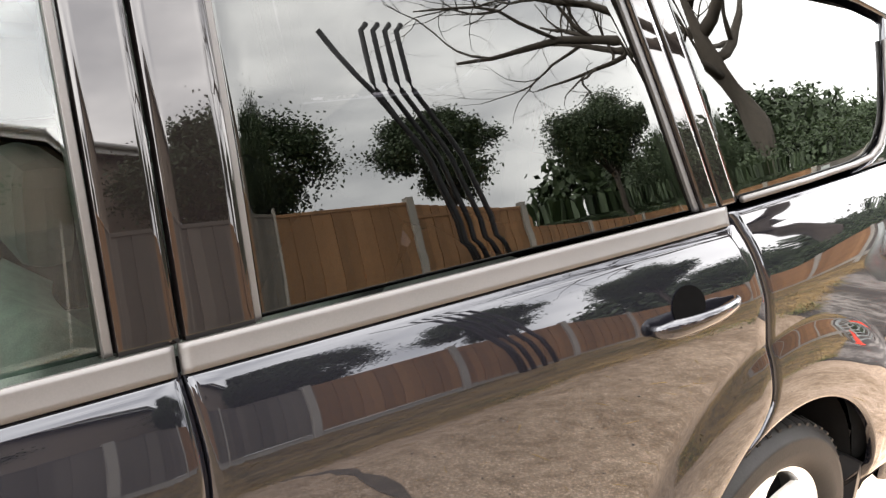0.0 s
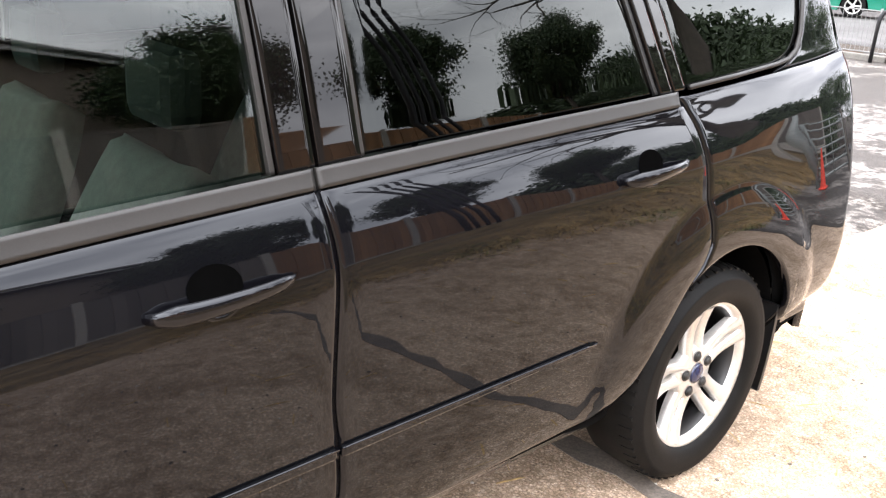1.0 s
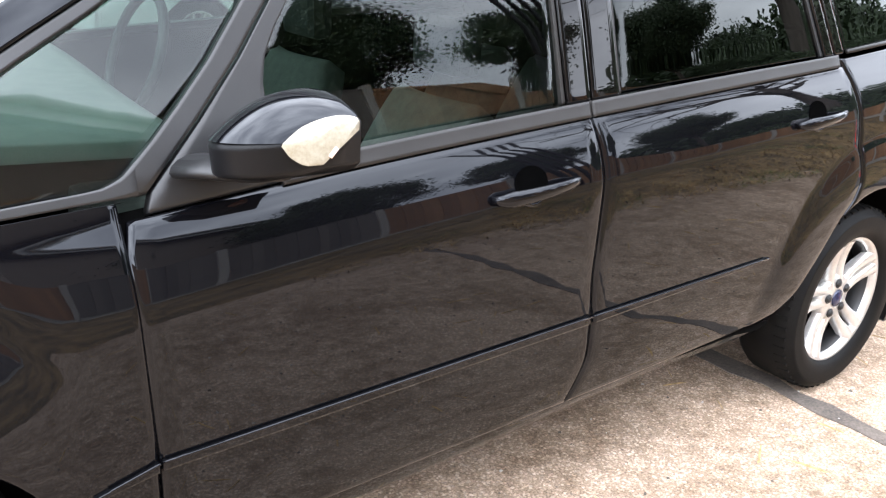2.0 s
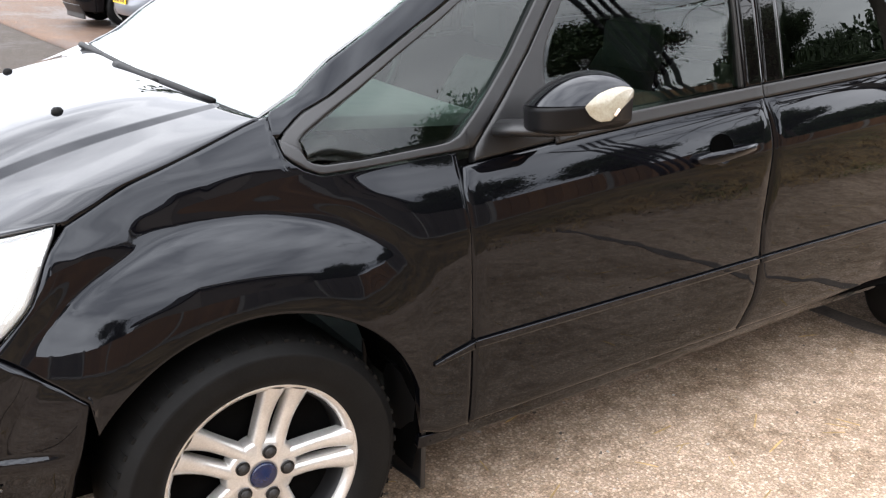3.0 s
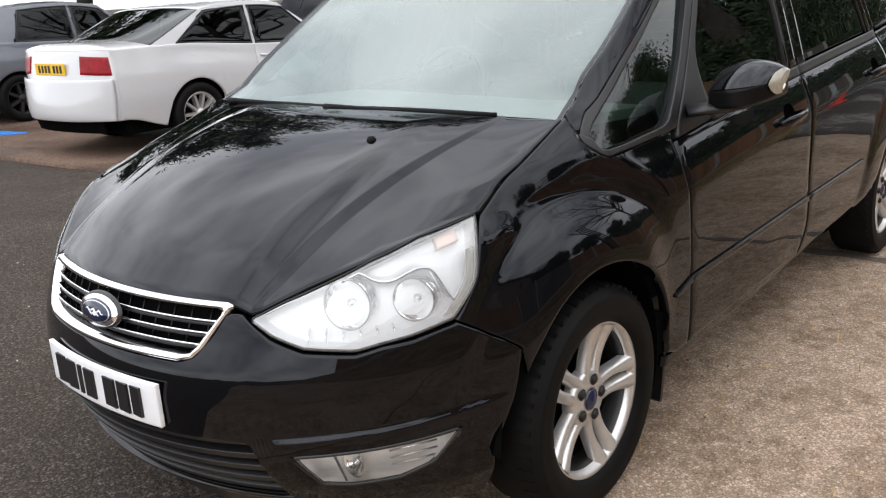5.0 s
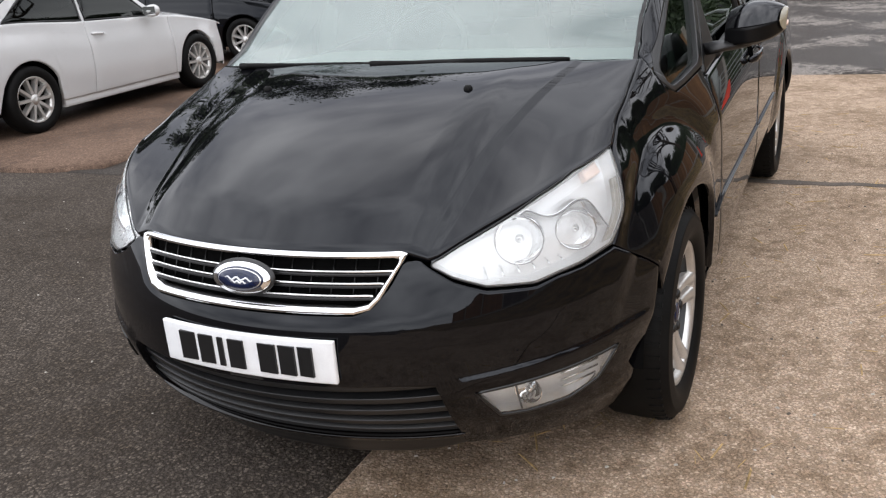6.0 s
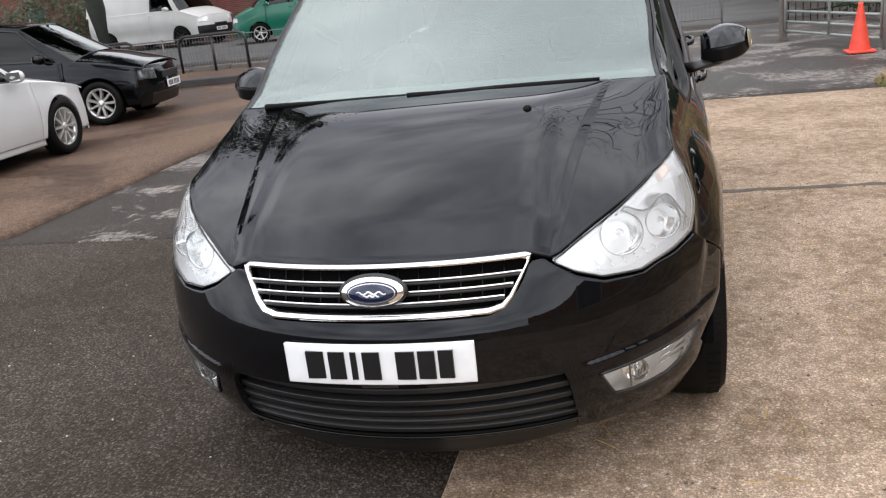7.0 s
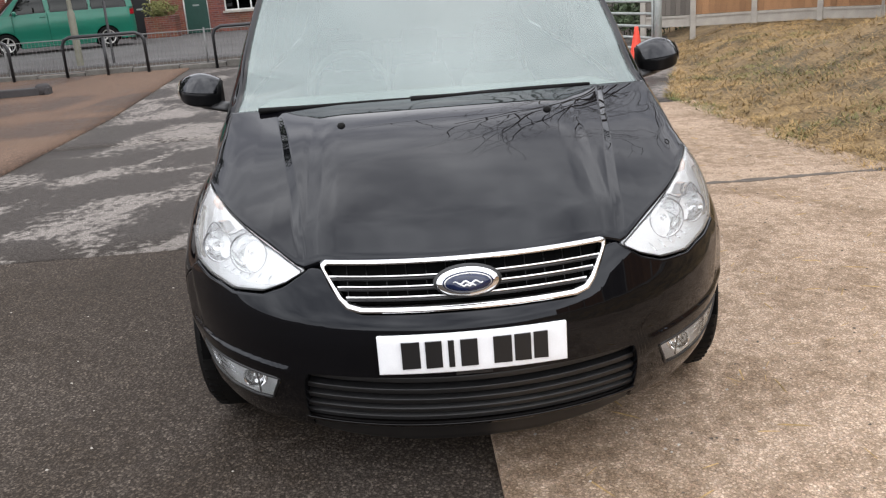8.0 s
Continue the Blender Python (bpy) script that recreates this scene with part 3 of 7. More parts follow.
def flank(x, z):
    """The half width of the body at a place along it and a height."""
    a = -0.25 - smooth_tab(z, NOSE)
    b = smooth_tab(z, BROAD)
    front = 1.0 if x > -0.25 or a <= 0 else math.sqrt(max(1 - ((x + 0.25) / a) ** 2, 0.0))
    if x < -0.36:
        w = b * front
    else:
        t = min((x + 0.36) / 0.86, 1.0)
        k = (1 - (1 - t) ** 2) * step(-0.02, 0.28, t)
        m = step(0.15, 0.56, x) * (1 - step(2.75, 3.2, x))
        d = belt(x) - z
        side = smooth_tab(d, FLANK) * m + (smooth_tab(d, FLANK_REAR if x > 1 else FLANK_PLAIN) * (1 - m) if m < 1 else 0.0)
        w = b * front * (1 - k) + side * k
    w *= 1 - 0.08 * step(3.3, 4.3, x)
    high = max(0.0, (min(z, 1.1) - 0.4) / 0.7) ** 2 + max(0.0, z - 1.1) * 1.0
    if x > 1.6:
        w -= 0.020 * high * min(x - 1.6, 2.2) ** 2
    elif x > -0.1:
        w -= 0.016 * (1.6 - x) ** 2 * step(-0.02, 0.25, z - belt(x)) * step(-0.1, 0.25, x)
    if x < 1.0:
        near = max(0.0, 1 - max(0.0, tab(x, SHOULDER_Z) - z) / 0.14)
        w -= tab(x, SHOULDER_IN) * near * near
    return w + flare(x, z)


def flare(x, z):
    """How far the wheel arches stand out from the flank."""
    r = math.hypot(x, z - 0.33)
    fade = (1 - step(0.30, 0.56, -x)) * (1 - step(0.20, 0.42, x)) * step(0.36, 0.50, z)
    out = fade * smooth_tab(r, ARCH_FORM)
    r = math.hypot(x - AXLE, z - 0.33)
    return out + smooth_tab(r, REAR_ARCH_FORM) * step(0.30, 0.46, z) * (1 - step(-0.1, 0.0, z - belt(x)))


def nose_x(y, z):
    a, b = -0.25 - smooth_tab(z, NOSE), smooth_tab(z, BROAD)
    return -0.25 - a * math.sqrt(max(1 - (y / b) ** 2, 0.0))


def nose(phi, z, deep=0.0):
    """A place on the wrapped front; phi in degrees from the middle, deep: how far behind the skin."""
    a, b = -0.25 - smooth_tab(z, NOSE) - deep, smooth_tab(z, BROAD) - deep
    x, y = -0.25 - a * math.cos(radians(phi)), b * math.sin(radians(phi))
    return Vector((x, y + math.copysign(flare(x, z), y) * step(0.6, 0.8, abs(y)), z))


def side_out(p):
    return (0, -1 if p[1] < 0 else 1, 0.1)


def front_out(p):
    return (p[0] + 0.1, p[1], 0.0)


def bounded(u, v, left, right, low, high):
    """A place inside four edge curves: left, right give x by z; low, high give z by x."""
    x, z = 0.0, 0.6
    z = 0.5 * (low(left(0.7)) + high(left(0.7)))
    for _ in range(14):
        x = left(z) * (1 - u) + right(z) * u
        z = 0.4 * z + 0.6 * (low(x) * (1 - v) + high(x) * v)
    return x, z


def side_panel(left, right, low, high, nu, nv, deep=0.0, fold=0.02, lip=0.003, mirror=False, edge=0.012):
    def fn(u, v):
        x, z = bounded(u, v, left, right, low, high)
        return x, -(flank(x, z) - deep), z
    return sheet(fn, spaced(nu, edge), spaced(nv, edge), side_out, lip, fold, mirror)


def arch(x, cx, r=0.388):
    return 0.33 + math.sqrt(max(r * r - (x - cx) ** 2, 0.0))


car = thing("people_carrier", "glossy black people carrier with silver alloy wheels, parked on concrete", "car")
G = 0.0022
SEAM_BONNET = SHOULDER_Z[:6]
FRONT_GAP = [(0.2, 0.520), (0.36, 0.519), (0.535, 0.515), (0.765, 0.500), (0.906, 0.494), (0.985, 0.512)]
MID_GAP = [(0.25, 1.515), (0.34, 1.535), (0.40, 1.555), (0.47, 1.572), (0.56, 1.568), (0.68, 1.556), (0.92, 1.562), (1.08, 1.545)]
REAR_GAP = [(0.30, 2.36), (0.349, 2.41), (0.455, 2.475), (0.58, 2.565), (0.66, 2.63), (0.72, 2.69), (0.77, 2.712), (0.86, 2.70), (1.04, 2.66), (1.15, 2.60)]
SILL = [(0.3, 0.315), (1.5, 0.335), (2.4, 0.345)]


def wing_front(z):
    return tab(z, [(0.704, -0.4808), (0.783, -0.4068), (0.86, -0.3648), (0.912, -0.3268)])


def wing_top(x):
    if x < 0.091:
        return tab(x, SEAM_BONNET) - 0.002
    return tab(x, [(0.091, 1.050), (0.097, 1.010), (0.108, 0.997), (0.135, 0.978), (0.172, 0.963), (0.265, 0.969), (0.35, 0.975), (0.442, 0.982), (0.539, 0.988)])


def wing_low(x):
    if x < -0.335 + G:
        return tab(x, [(-0.482 + G, 0.7040), (-0.38 + G, 0.6350), (-0.335 + G, 0.5990)])
    return max(arch(x, 0.0), 0.30) if x < 0.375 else 0.335 - 0.02 * step(0.375, 0.45, x)


@functools.lru_cache(None)
def wing_ends(v):
    return [bounded(e, v, wing_front, lambda z: tab(z, FRONT_GAP) - G, wing_low, wing_top)[0] for e in (0, 1)]


WING_MID = [(-0.5, 0.850), (-0.33, 0.855), (-0.2, 0.905), (-0.05, 0.938), (0.08, 0.954), (0.172, 0.9595), (0.265, 0.966), (0.35, 0.972), (0.442, 0.979), (0.539, 0.985)]


def wing_at(u, v):
    a, b = wing_ends(v)
    x = a * (1 - u) + b * u
    even = sum(wing_low(x + 0.012 * i) for i in range(-5, 6)) / 11
    k = min(1.0, v * 7) * step(0, 0.12, u) * step(0, 0.12, 1 - u)
    low, mid, top = wing_low(x) * (1 - k) + even * k, smooth_tab(x, WING_MID), wing_top(x)
    z = low + (mid - low) * v / 0.75 if v < 0.75 else mid + (top - mid) * (v - 0.75) / 0.25
    return x, -flank(x, z), z


for flip in (False, True):
    # front wing, doors, rear quarter
    side = part("front_wing", sheet(wing_at, spaced(110, 0.008), spaced(60, 0.008), side_out, 0.003, 0.02, flip), PAINT, car)
    fdoor = part("front_door", side_panel(lambda z: tab(z, FRONT_GAP) + G, lambda z: smooth_tab(z, MID_GAP) - G, lambda x: tab(x, SILL), lambda x: belt(x) - 0.030, 30, 64, mirror=flip), PAINT, car)
    rdoor = part("rear_door", side_panel(lambda z: smooth_tab(z, MID_GAP) + G, lambda z: smooth_tab(z, REAR_GAP) - G, lambda x: tab(x, SILL), lambda x: belt(x) - 0.030, 34, 64, mirror=flip), PAINT, car)

    def quarter_low(x):
        return max(arch(x, AXLE, 0.395), 0.30) if x < AXLE + 0.392 else 0.34

    part("rear_quarter", side_panel(lambda z: max(smooth_tab(z, REAR_GAP) + G, AXLE - 0.395), lambda z: 3.57 + 0.06 * (z - 0.5), quarter_low, lambda x: belt(x) - 0.012, 60, 56, mirror=flip, edge=0.008), PAINT, car)
    part("sill", side_panel(const(0.385), const(2.46), const(0.278), lambda x: tab(x, SILL) - 0.004, 40, 8, deep=0.012, mirror=flip), PAINT, car)
    # rubbing strips
    strip = lambda a, b: side_panel(a, b, lambda x: tab(x, [(0.40, 0.505), (0.52, 0.527), (1.56, 0.556), (2.3, 0.586)]), lambda x: tab(x, [(0.40, 0.512), (0.52, 0.545), (1.56, 0.575), (2.3, 0.592)]), 30, 4, deep=-0.007, fold=0.012, mirror=flip)
    part("rubbing_strip", strip(const(0.405), lambda z: 0.516 - G), PAINT, car)
    part("rubbing_strip", strip(lambda z: 0.516 + G, lambda z: 1.565 - G), PAINT, fdoor)
    part("rubbing_strip", strip(lambda z: 1.567 + G, const(2.29)), PAINT, rdoor)
    # glossy bead added on top of each strip to draw its sky highlight
    for a, b, owner in ((0.43, 0.514, side), (0.522, 1.560, fdoor), (1.574, 2.27, rdoor)):
        part("strip_edge", tube([(x, (flank(x, z) + 0.0062) * (1 if flip else -1), z) for x in [a + (b - a) * i / 24 for i in range(25)] for z in [tab(x, [(0.40, 0.512), (0.52, 0.5445), (1.56, 0.5745), (2.3, 0.5915)])]], 0.0032, 8), PAINT, owner)
    # belt mouldings
    for a, b, owner in ((0.78, 1.545 - G, fdoor), (1.548 + G, 2.60, rdoor)):
        part("belt_moulding", side_panel(const(a), const(b), lambda x: belt(x) - 0.031, lambda x: belt(x) + 0.002, 26, 5, deep=-0.006, fold=0.014, mirror=flip), BELT_TRIM, owner, "satin grey belt moulding")


# inner shell behind the panel gaps, near-black for the shade in them
def shell(u, v):
    x = -0.30 + 3.9 * u
    z = 0.32 + (belt(x) - 0.03 - 0.32) * v
    return x, -(flank(x, max(z, 0.42)) - 0.045), max(z, arch(x, 0, 0.42), arch(x, AXLE, 0.42) if abs(x - AXLE) < 0.42 else 0) if abs(x) < 0.42 or abs(x - AXLE) < 0.42 else z


for flip in (False, True):
    part("inner_panel", sheet(shell, [i / 80 for i in range(81)], [i / 12 for i in range(13)], side_out, 0, 0, flip), DARK, car)

# front bumper
BUMPER_TOP = [(0, 0.626), (0.335, 0.626), (0.385, 0.644), (0.43, 0.69), (0.462, 0.742), (0.50, 0.744), (0.525, 0.726), (0.586, 0.690), (0.661, 0.664), (0.77, 0.657), (0.817, 0.671), (0.87, 0.678), (0.929, 0.699)]


def bumper_end(z):
    x = tab(z, [(0.16, -0.335), (0.2, -0.363), (0.33, -0.388), (0.45, -0.37), (0.598, -0.337), (0.76, -0.337)])
    a = -0.25 - smooth_tab(z, NOSE)
    return math.degrees(math.acos(min(1, max(0, (-0.25 - x) / a)))) - 0.25


def bumper_top(phi):
    s = abs(math.sin(radians(phi)))
    if abs(phi) > 68.3:
        return tab(abs(phi), [(68.3, 0.7035), (78.8, 0.6345), (82.8, 0.5985)])
    return tab(s, BUMPER_TOP) - 0.002


def bumper_low(phi):
    s = abs(math.sin(radians(phi)))
    return 0.443 - 0.232 * step(0.53, 0.60, s) - 0.012 * step(0.75, 0.97, s)


def crease_z(phi):
    return tab(abs(phi), [(32, 0.445), (36, 0.452), (48, 0.468), (60, 0.48), (76, 0.5), (84, 0.51)])


def bumper_at(u, v, deep=0.0):
    phi, z = bounded(u, v, lambda z: -bumper_end(z), bumper_end, bumper_low, bumper_top)
    c = crease_z(phi)
    inset = -0.008 * step(26, 41, abs(phi)) * (1 - step(74, 81, abs(phi))) * (1 - step(c - 0.003, c + 0.003, z)) * step(c - 0.075, c - 0.004, z)
    return nose(phi, z, inset + deep)


FOG_LOW = [(39, 0.405), (43, 0.33), (48, 0.325), (57, 0.335), (64, 0.368), (69.5, 0.43)]
FOG_TOP = [(39, 0.413), (52, 0.424), (69.5, 0.442)]
bv, bf = sheet(bumper_at, spaced(220, 0.004), spaced(84, 0.008), front_out, 0.003, 0.03)


def in_fog(face):
    """Whether a face of the bumper lies in the opening of a fog lamp."""
    c = sum((bv[i] for i in face), Vector()) / len(face)
    p = math.degrees(math.asin(min(1.0, abs(c.y) / (smooth_tab(c.z, BROAD)))))
    return c.x < -0.3 and 40.0 < p < 68.8 and tab(p, FOG_LOW) + 0.004 < c.z < tab(p, FOG_TOP) - 0.002


part("front_bumper", (bv, [f for f in bf if not in_fog(f)]), PAINT, car)


def front_patch(phi0, phi1, low, high, nu, nv, deep=0.0, fold=0.012, lip=0.002):
    left = phi0 if callable(phi0) else const(phi0)
    right = phi1 if callable(phi1) else const(phi1)
    lo = low if callable(low) else const(low)
    hi = high if callable(high) else const(high)

    def fn(u, v):
        phi, z = bounded(u, v, left, right, lo, hi)
        return nose(phi, z, deep)
    return sheet(fn, spaced(nu, 0.01), spaced(nv, 0.03), front_out, lip, fold)


def dense(loop, gap):
    outp = []
    for (a, b), (c, d) in zip(loop, loop[1:] + loop[:1]):
        n = max(1, int(math.hypot(c - a, d - b) / gap))
        outp += [(a + (c - a) * i / n, b + (d - b) * i / n) for i in range(n)]
    return outp


# lower grille
lower = part("lower_grille", front_patch(-37, 37, 0.215, 0.45, 40, 8, deep=0.055), DARK, car)
for i in range(5):
    z = 0.262 + 0.038 * i
    part("slat", front_patch(-36.2, 36.2, lambda p, z=z: z + 0.010 * (p / 33) ** 2, lambda p, z=z: z + 0.017 + 0.010 * (p / 33) ** 2, 36, 4, deep=0.014 + 0.003 * i, fold=0.035), TRIM, lower)
part("chin_spoiler", front_patch(-38, 38, lambda p: 0.155 + 0.055 * (p / 38) ** 4, lambda p: 0.238 + 0.002 * abs(p / 38), 60, 8, deep=0.012, fold=0.05), TRIM, car)
part("lip_strip", front_patch(-36, 36, lambda p: 0.2385 + 0.012 * (p / 33) ** 2, lambda p: 0.249 + 0.012 * (p / 33) ** 2, 40, 3, deep=-0.004, fold=0.02), GLOSS_TRIM, car)
for sgn in (-1, 1):
    lo = lambda p: tab(abs(p), FOG_LOW) + 0.001
    hi = lambda p: tab(abs(p), FOG_TOP)
    a, b = (-69.3, -39.2) if sgn < 0 else (39.2, 69.3)
    fog = part("fog_lamp", front_patch(a, b, lambda p: lo(p) - 0.01, lambda p: hi(p) + 0.01, 26, 10, deep=0.045, fold=0.0), LAMP_WHITE, car, "clear fog lamp in the bumper corner")
    part("lens", front_patch(a, b, lo, hi, 26, 10, deep=-0.003, fold=0.004), CLEAR, fog)
    part("bezel", tube([nose(sgn * p, z, -0.002) for p, z in dense([(39.2, 0.412), (52, 0.425), (69.3, 0.443), (64, 0.369), (57, 0.335), (48, 0.325), (43.0, 0.329)], 0.8)], 0.0045, 6, True), TRIM, fog)
    wall = [nose(sgn * p, z, d) for d in (0.003, 0.05) for p, z in dense([(40, 0.412), (69, 0.440), (64, 0.372), (57, 0.340), (48, 0.330), (43.2, 0.334)], 0.6)]
    nw = len(wall) // 2
    part("side_wall", (wall, [(i, (i + 1) % nw, nw + (i + 1) % nw, nw + i) for i in range(nw)]), REFLECTOR, fog)
    c = nose(50 * sgn, 0.378, 0.03)
    part("bulb_reflector", lathe([(0.010, 0.012), (0.026, 0.0), (0.034, -0.012), (0.037, -0.012)], 20, "x", c), CHROME, fog)
    part("bulb", lathe([(0.0, -0.012), (0.009, -0.008), (0.011, 0.01)], 12, "x", c), REFLECTOR, fog)
    part("divider", tube([nose(46.3 * sgn, 0.418, 0.004), nose(47.3 * sgn, 0.334, 0.004)], 0.003, 6), BELT_TRIM, fog)
    for k in range(3):
        part("flute", tube([nose(sgn * (56 + q * 9), 0.408 - 0.020 * k + 0.01 * q, 0.014) for q in (0, 0.5, 1)], 0.003, 6), REFLECTOR, fog)

# radiator grille
GR = [(-0.40, 0.752), (-0.385, 0.757), (0.385, 0.757), (0.40, 0.752), (0.398, 0.742), (0.355, 0.664), (0.335, 0.642), (0.30, 0.633), (-0.30, 0.633), (-0.335, 0.642), (-0.355, 0.664), (-0.398, 0.742)]


def on_nose(y, z, deep=0.0):
    return Vector((nose_x(y, z) + deep, y, z))


grille = part("radiator_grille", sheet(lambda u, v: on_nose((0.40 - 0.085 * (1 - v)) * (2 * u - 1), 0.635 + 0.12 * v, 0.04), spaced(24), spaced(6), front_out, 0, 0), DARK, car, "chrome-framed slatted grille")
inner = [(y * 0.976, 0.694 + (z - 0.694) * 0.885) for y, z in dense(GR, 0.02)]
outer = [(y * 1.008, 0.694 + (z - 0.694) * 1.06) for y, z in dense(GR, 0.02)]
n = len(inner)
rings = [[on_nose(y, z, 0.012) for y, z in outer], [on_nose(y * 0.995, 0.694 + (z - 0.694) * 0.985, -0.007) for y, z in outer], [on_nose(y * 1.006, 0.694 + (z - 0.694) * 1.03, -0.007) for y, z in inner], [on_nose(y, z, 0.03) for y, z in inner]]
part("chrome_frame", ([p for r in rings for p in r], [(k * n + i, k * n + (i + 1) % n, (k + 1) * n + (i + 1) % n, (k + 1) * n + i) for k in range(3) for i in range(n)]), CHROME, grille)
for i in range(3):
    z = 0.667 + 0.0265 * i
    hw = 0.335 + 0.022 * i
    part("slat", sheet(lambda u, v, z=z, hw=hw: on_nose(hw * (2 * u - 1), z - 0.0020 + 0.0040 * v, 0.004), spaced(30), spaced(2), front_out, 0.001, 0.02), CHROME, grille)
    part("slat_body", sheet(lambda u, v, z=z, hw=hw: on_nose(hw * (2 * u - 1), z - 0.012 + 0.008 * v, 0.010), spaced(30), spaced(2), front_out, 0.001, 0.025), TRIM, grille)
for i in range(13):
    y = -0.33 + 0.055 * i
    part("upright", tube([on_nose(y, 0.648, 0.034), on_nose(y, 0.742, 0.034)], 0.0018, 5), TRIM, grille)


def oval(w, h, d, bulge, rim=True):
    """An oval boss on the grille, w by h metres."""
    bm = bmesh.new()
    rows = []
    for k, d2 in ((1.0, 0.0), (0.97, bulge), (0.5, bulge * 1.25)):
        rows.append([bm.verts.new(on_nose(0, 0.702, d) + Vector((-d2 + 0.25 * 0.0 + (0.30 * h * math.sin(a) * k), w * math.cos(a) * k, h * math.sin(a) * k))) for a in (2 * math.pi * i / 48 for i in range(48))])
    for r, q in zip(rows, rows[1:]):
        for i in range(48):
            bm.faces.new((r[i], r[(i + 1) % 48], q[(i + 1) % 48], q[i]))
    bm.faces.new(rows[-1])
    bmesh.ops.recalc_face_normals(bm, faces=bm.faces)
    for f in bm.faces:
        f.smooth = True
    return bm


badge = part("badge", oval(0.094, 0.044, -0.004, 0.008), TRIM, car, "oval blue badge with a chrome rim")
part("chrome_rim", oval(0.086, 0.038, -0.010, 0.008), CHROME, badge)
part("blue_oval", oval(0.070, 0.0285, -0.0165, 0.006), BADGE_BLUE, badge)
part("silver_band", oval(0.066, 0.0255, -0.0195, 0.0045), ALLOY, badge)
part("blue_field", oval(0.0635, 0.0238, -0.0205, 0.0045), BADGE_BLUE, badge)
for half, lift, bend in ((0.040, 0.0012, 0.0035), (0.022, -0.006, 0.002)):
    part("pale_stroke", tube([on_nose(0, 0.702, -0.0262) + Vector((0.3 * (lift + bend * math.sin(9 * q)), half * q, lift + bend * math.sin(9 * q))) for q in [-1 + k / 8 for k in range(17)]], [0.0012 + 0.0016 * math.cos(1.4 * (-1 + k / 8)) for k in range(17)], 6), PLATE_WHITE, badge)

# number plate with plain bars
plate = part("number_plate", sheet(lambda u, v: (-0.955 + 0.022 * (2 * u - 1) ** 2, 0.26 * (2 * u - 1), 0.461 + 0.111 * v), spaced(16, 0.01), spaced(4, 0.03), lambda p: (-1, 0, 0), 0.001, 0.012), PLATE_WHITE, car, "white plate with black bars")
for y0, y1 in ((0.195, 0.145), (0.130, 0.085), (0.068, 0.052), (0.035, -0.012), (-0.055, -0.105), (-0.113, -0.158), (-0.166, -0.205)):
    bow = 0.022 * ((y0 + y1) / 0.52) ** 2
    part("bar", box(-0.9595 + bow, -0.950 + bow, min(y0, y1), max(y0, y1), 0.478, 0.555, 0.0), INK, plate)
part("small_bar", box(-0.948, -0.945, -0.05, 0.05, 0.449, 0.4565), BELT_TRIM, plate)

# bonnet
BON = [(0.0, 0.760), (0.36, 0.760), (0.405, 0.757), (0.45, 0.742), (0.47, 0.748), (0.55, 0.796), (0.64, 0.844), (0.70, 0.880), (0.772, 0.920)]


def bonnet_at(u, v):
    """u across, v from the front edge to the screen."""
    w = 2 * u - 1
    yc, hw = 0.452 + 0.148 * v, 0.017 - 0.008 * v
    ay = tab(abs(w), [(0.0, 0.0), (0.5566, yc - hw), (0.6362, yc + hw), (1.0, 0.772)])
    w = math.copysign(ay / 0.772, w)
    zf = tab(ay, BON)
    xf = min(nose_x(ay * 0.999, zf) + 0.004, -0.33)
    xr, zr = 0.02 + 0.05 * (ay / 0.772) ** 2, 1.083 - 0.006 * (ay / 0.772) ** 2
    k = 0.66 * (1 - step(0.35, 0.76, ay)) + 0.10
    s = v
    p = s + k * s * (1 - s)
    x, z = xf + (xr - xf) * s, zf + (zr - zf) * p
    z += 0.016 * (1 - min(1.0, max(0.0, (ay - yc + hw) / (2 * hw)))) * step(0.0, 0.15, s) * (1 - 0.72 * s)
    z += 0.012 * math.sin(math.pi * s) * math.cos(ay / 0.772 * math.pi / 2)
    xe = -0.33 + 0.40 * s
    ye = flank(xe, tab(xe, SEAM_BONNET)) - 0.0015
    pe = s + 0.10 * s * (1 - s)
    z += (tab(xe, SEAM_BONNET) + 0.001 - (0.920 + 0.157 * pe)) * abs(w) ** 8 * step(0.0, 0.08, s)
    return x, w * (0.772 + (ye - 0.772) * step(0.0, 0.25, s)), z


part("bonnet", sheet(bonnet_at, spaced(300, 0.003), spaced(46, 0.006), lambda p: (0, 0, 1), 0.003, 0.02), PAINT, car)
jet_z = min((bonnet_at(0.5 + 0.5 * i / 60, j / 60) for i in range(61) for j in range(61)), key=lambda p: (p[0] + 0.240) ** 2 + (p[1] - 0.342) ** 2)[2] + 0.002
for sgn in (-1, 1):
    part("washer_jet", lathe([(0.0, 0.011), (0.008, 0.010), (0.013, 0.004), (0.015, -0.012)], 14, "z", (-0.240, 0.342 * sgn, jet_z)), RUBBER, car)

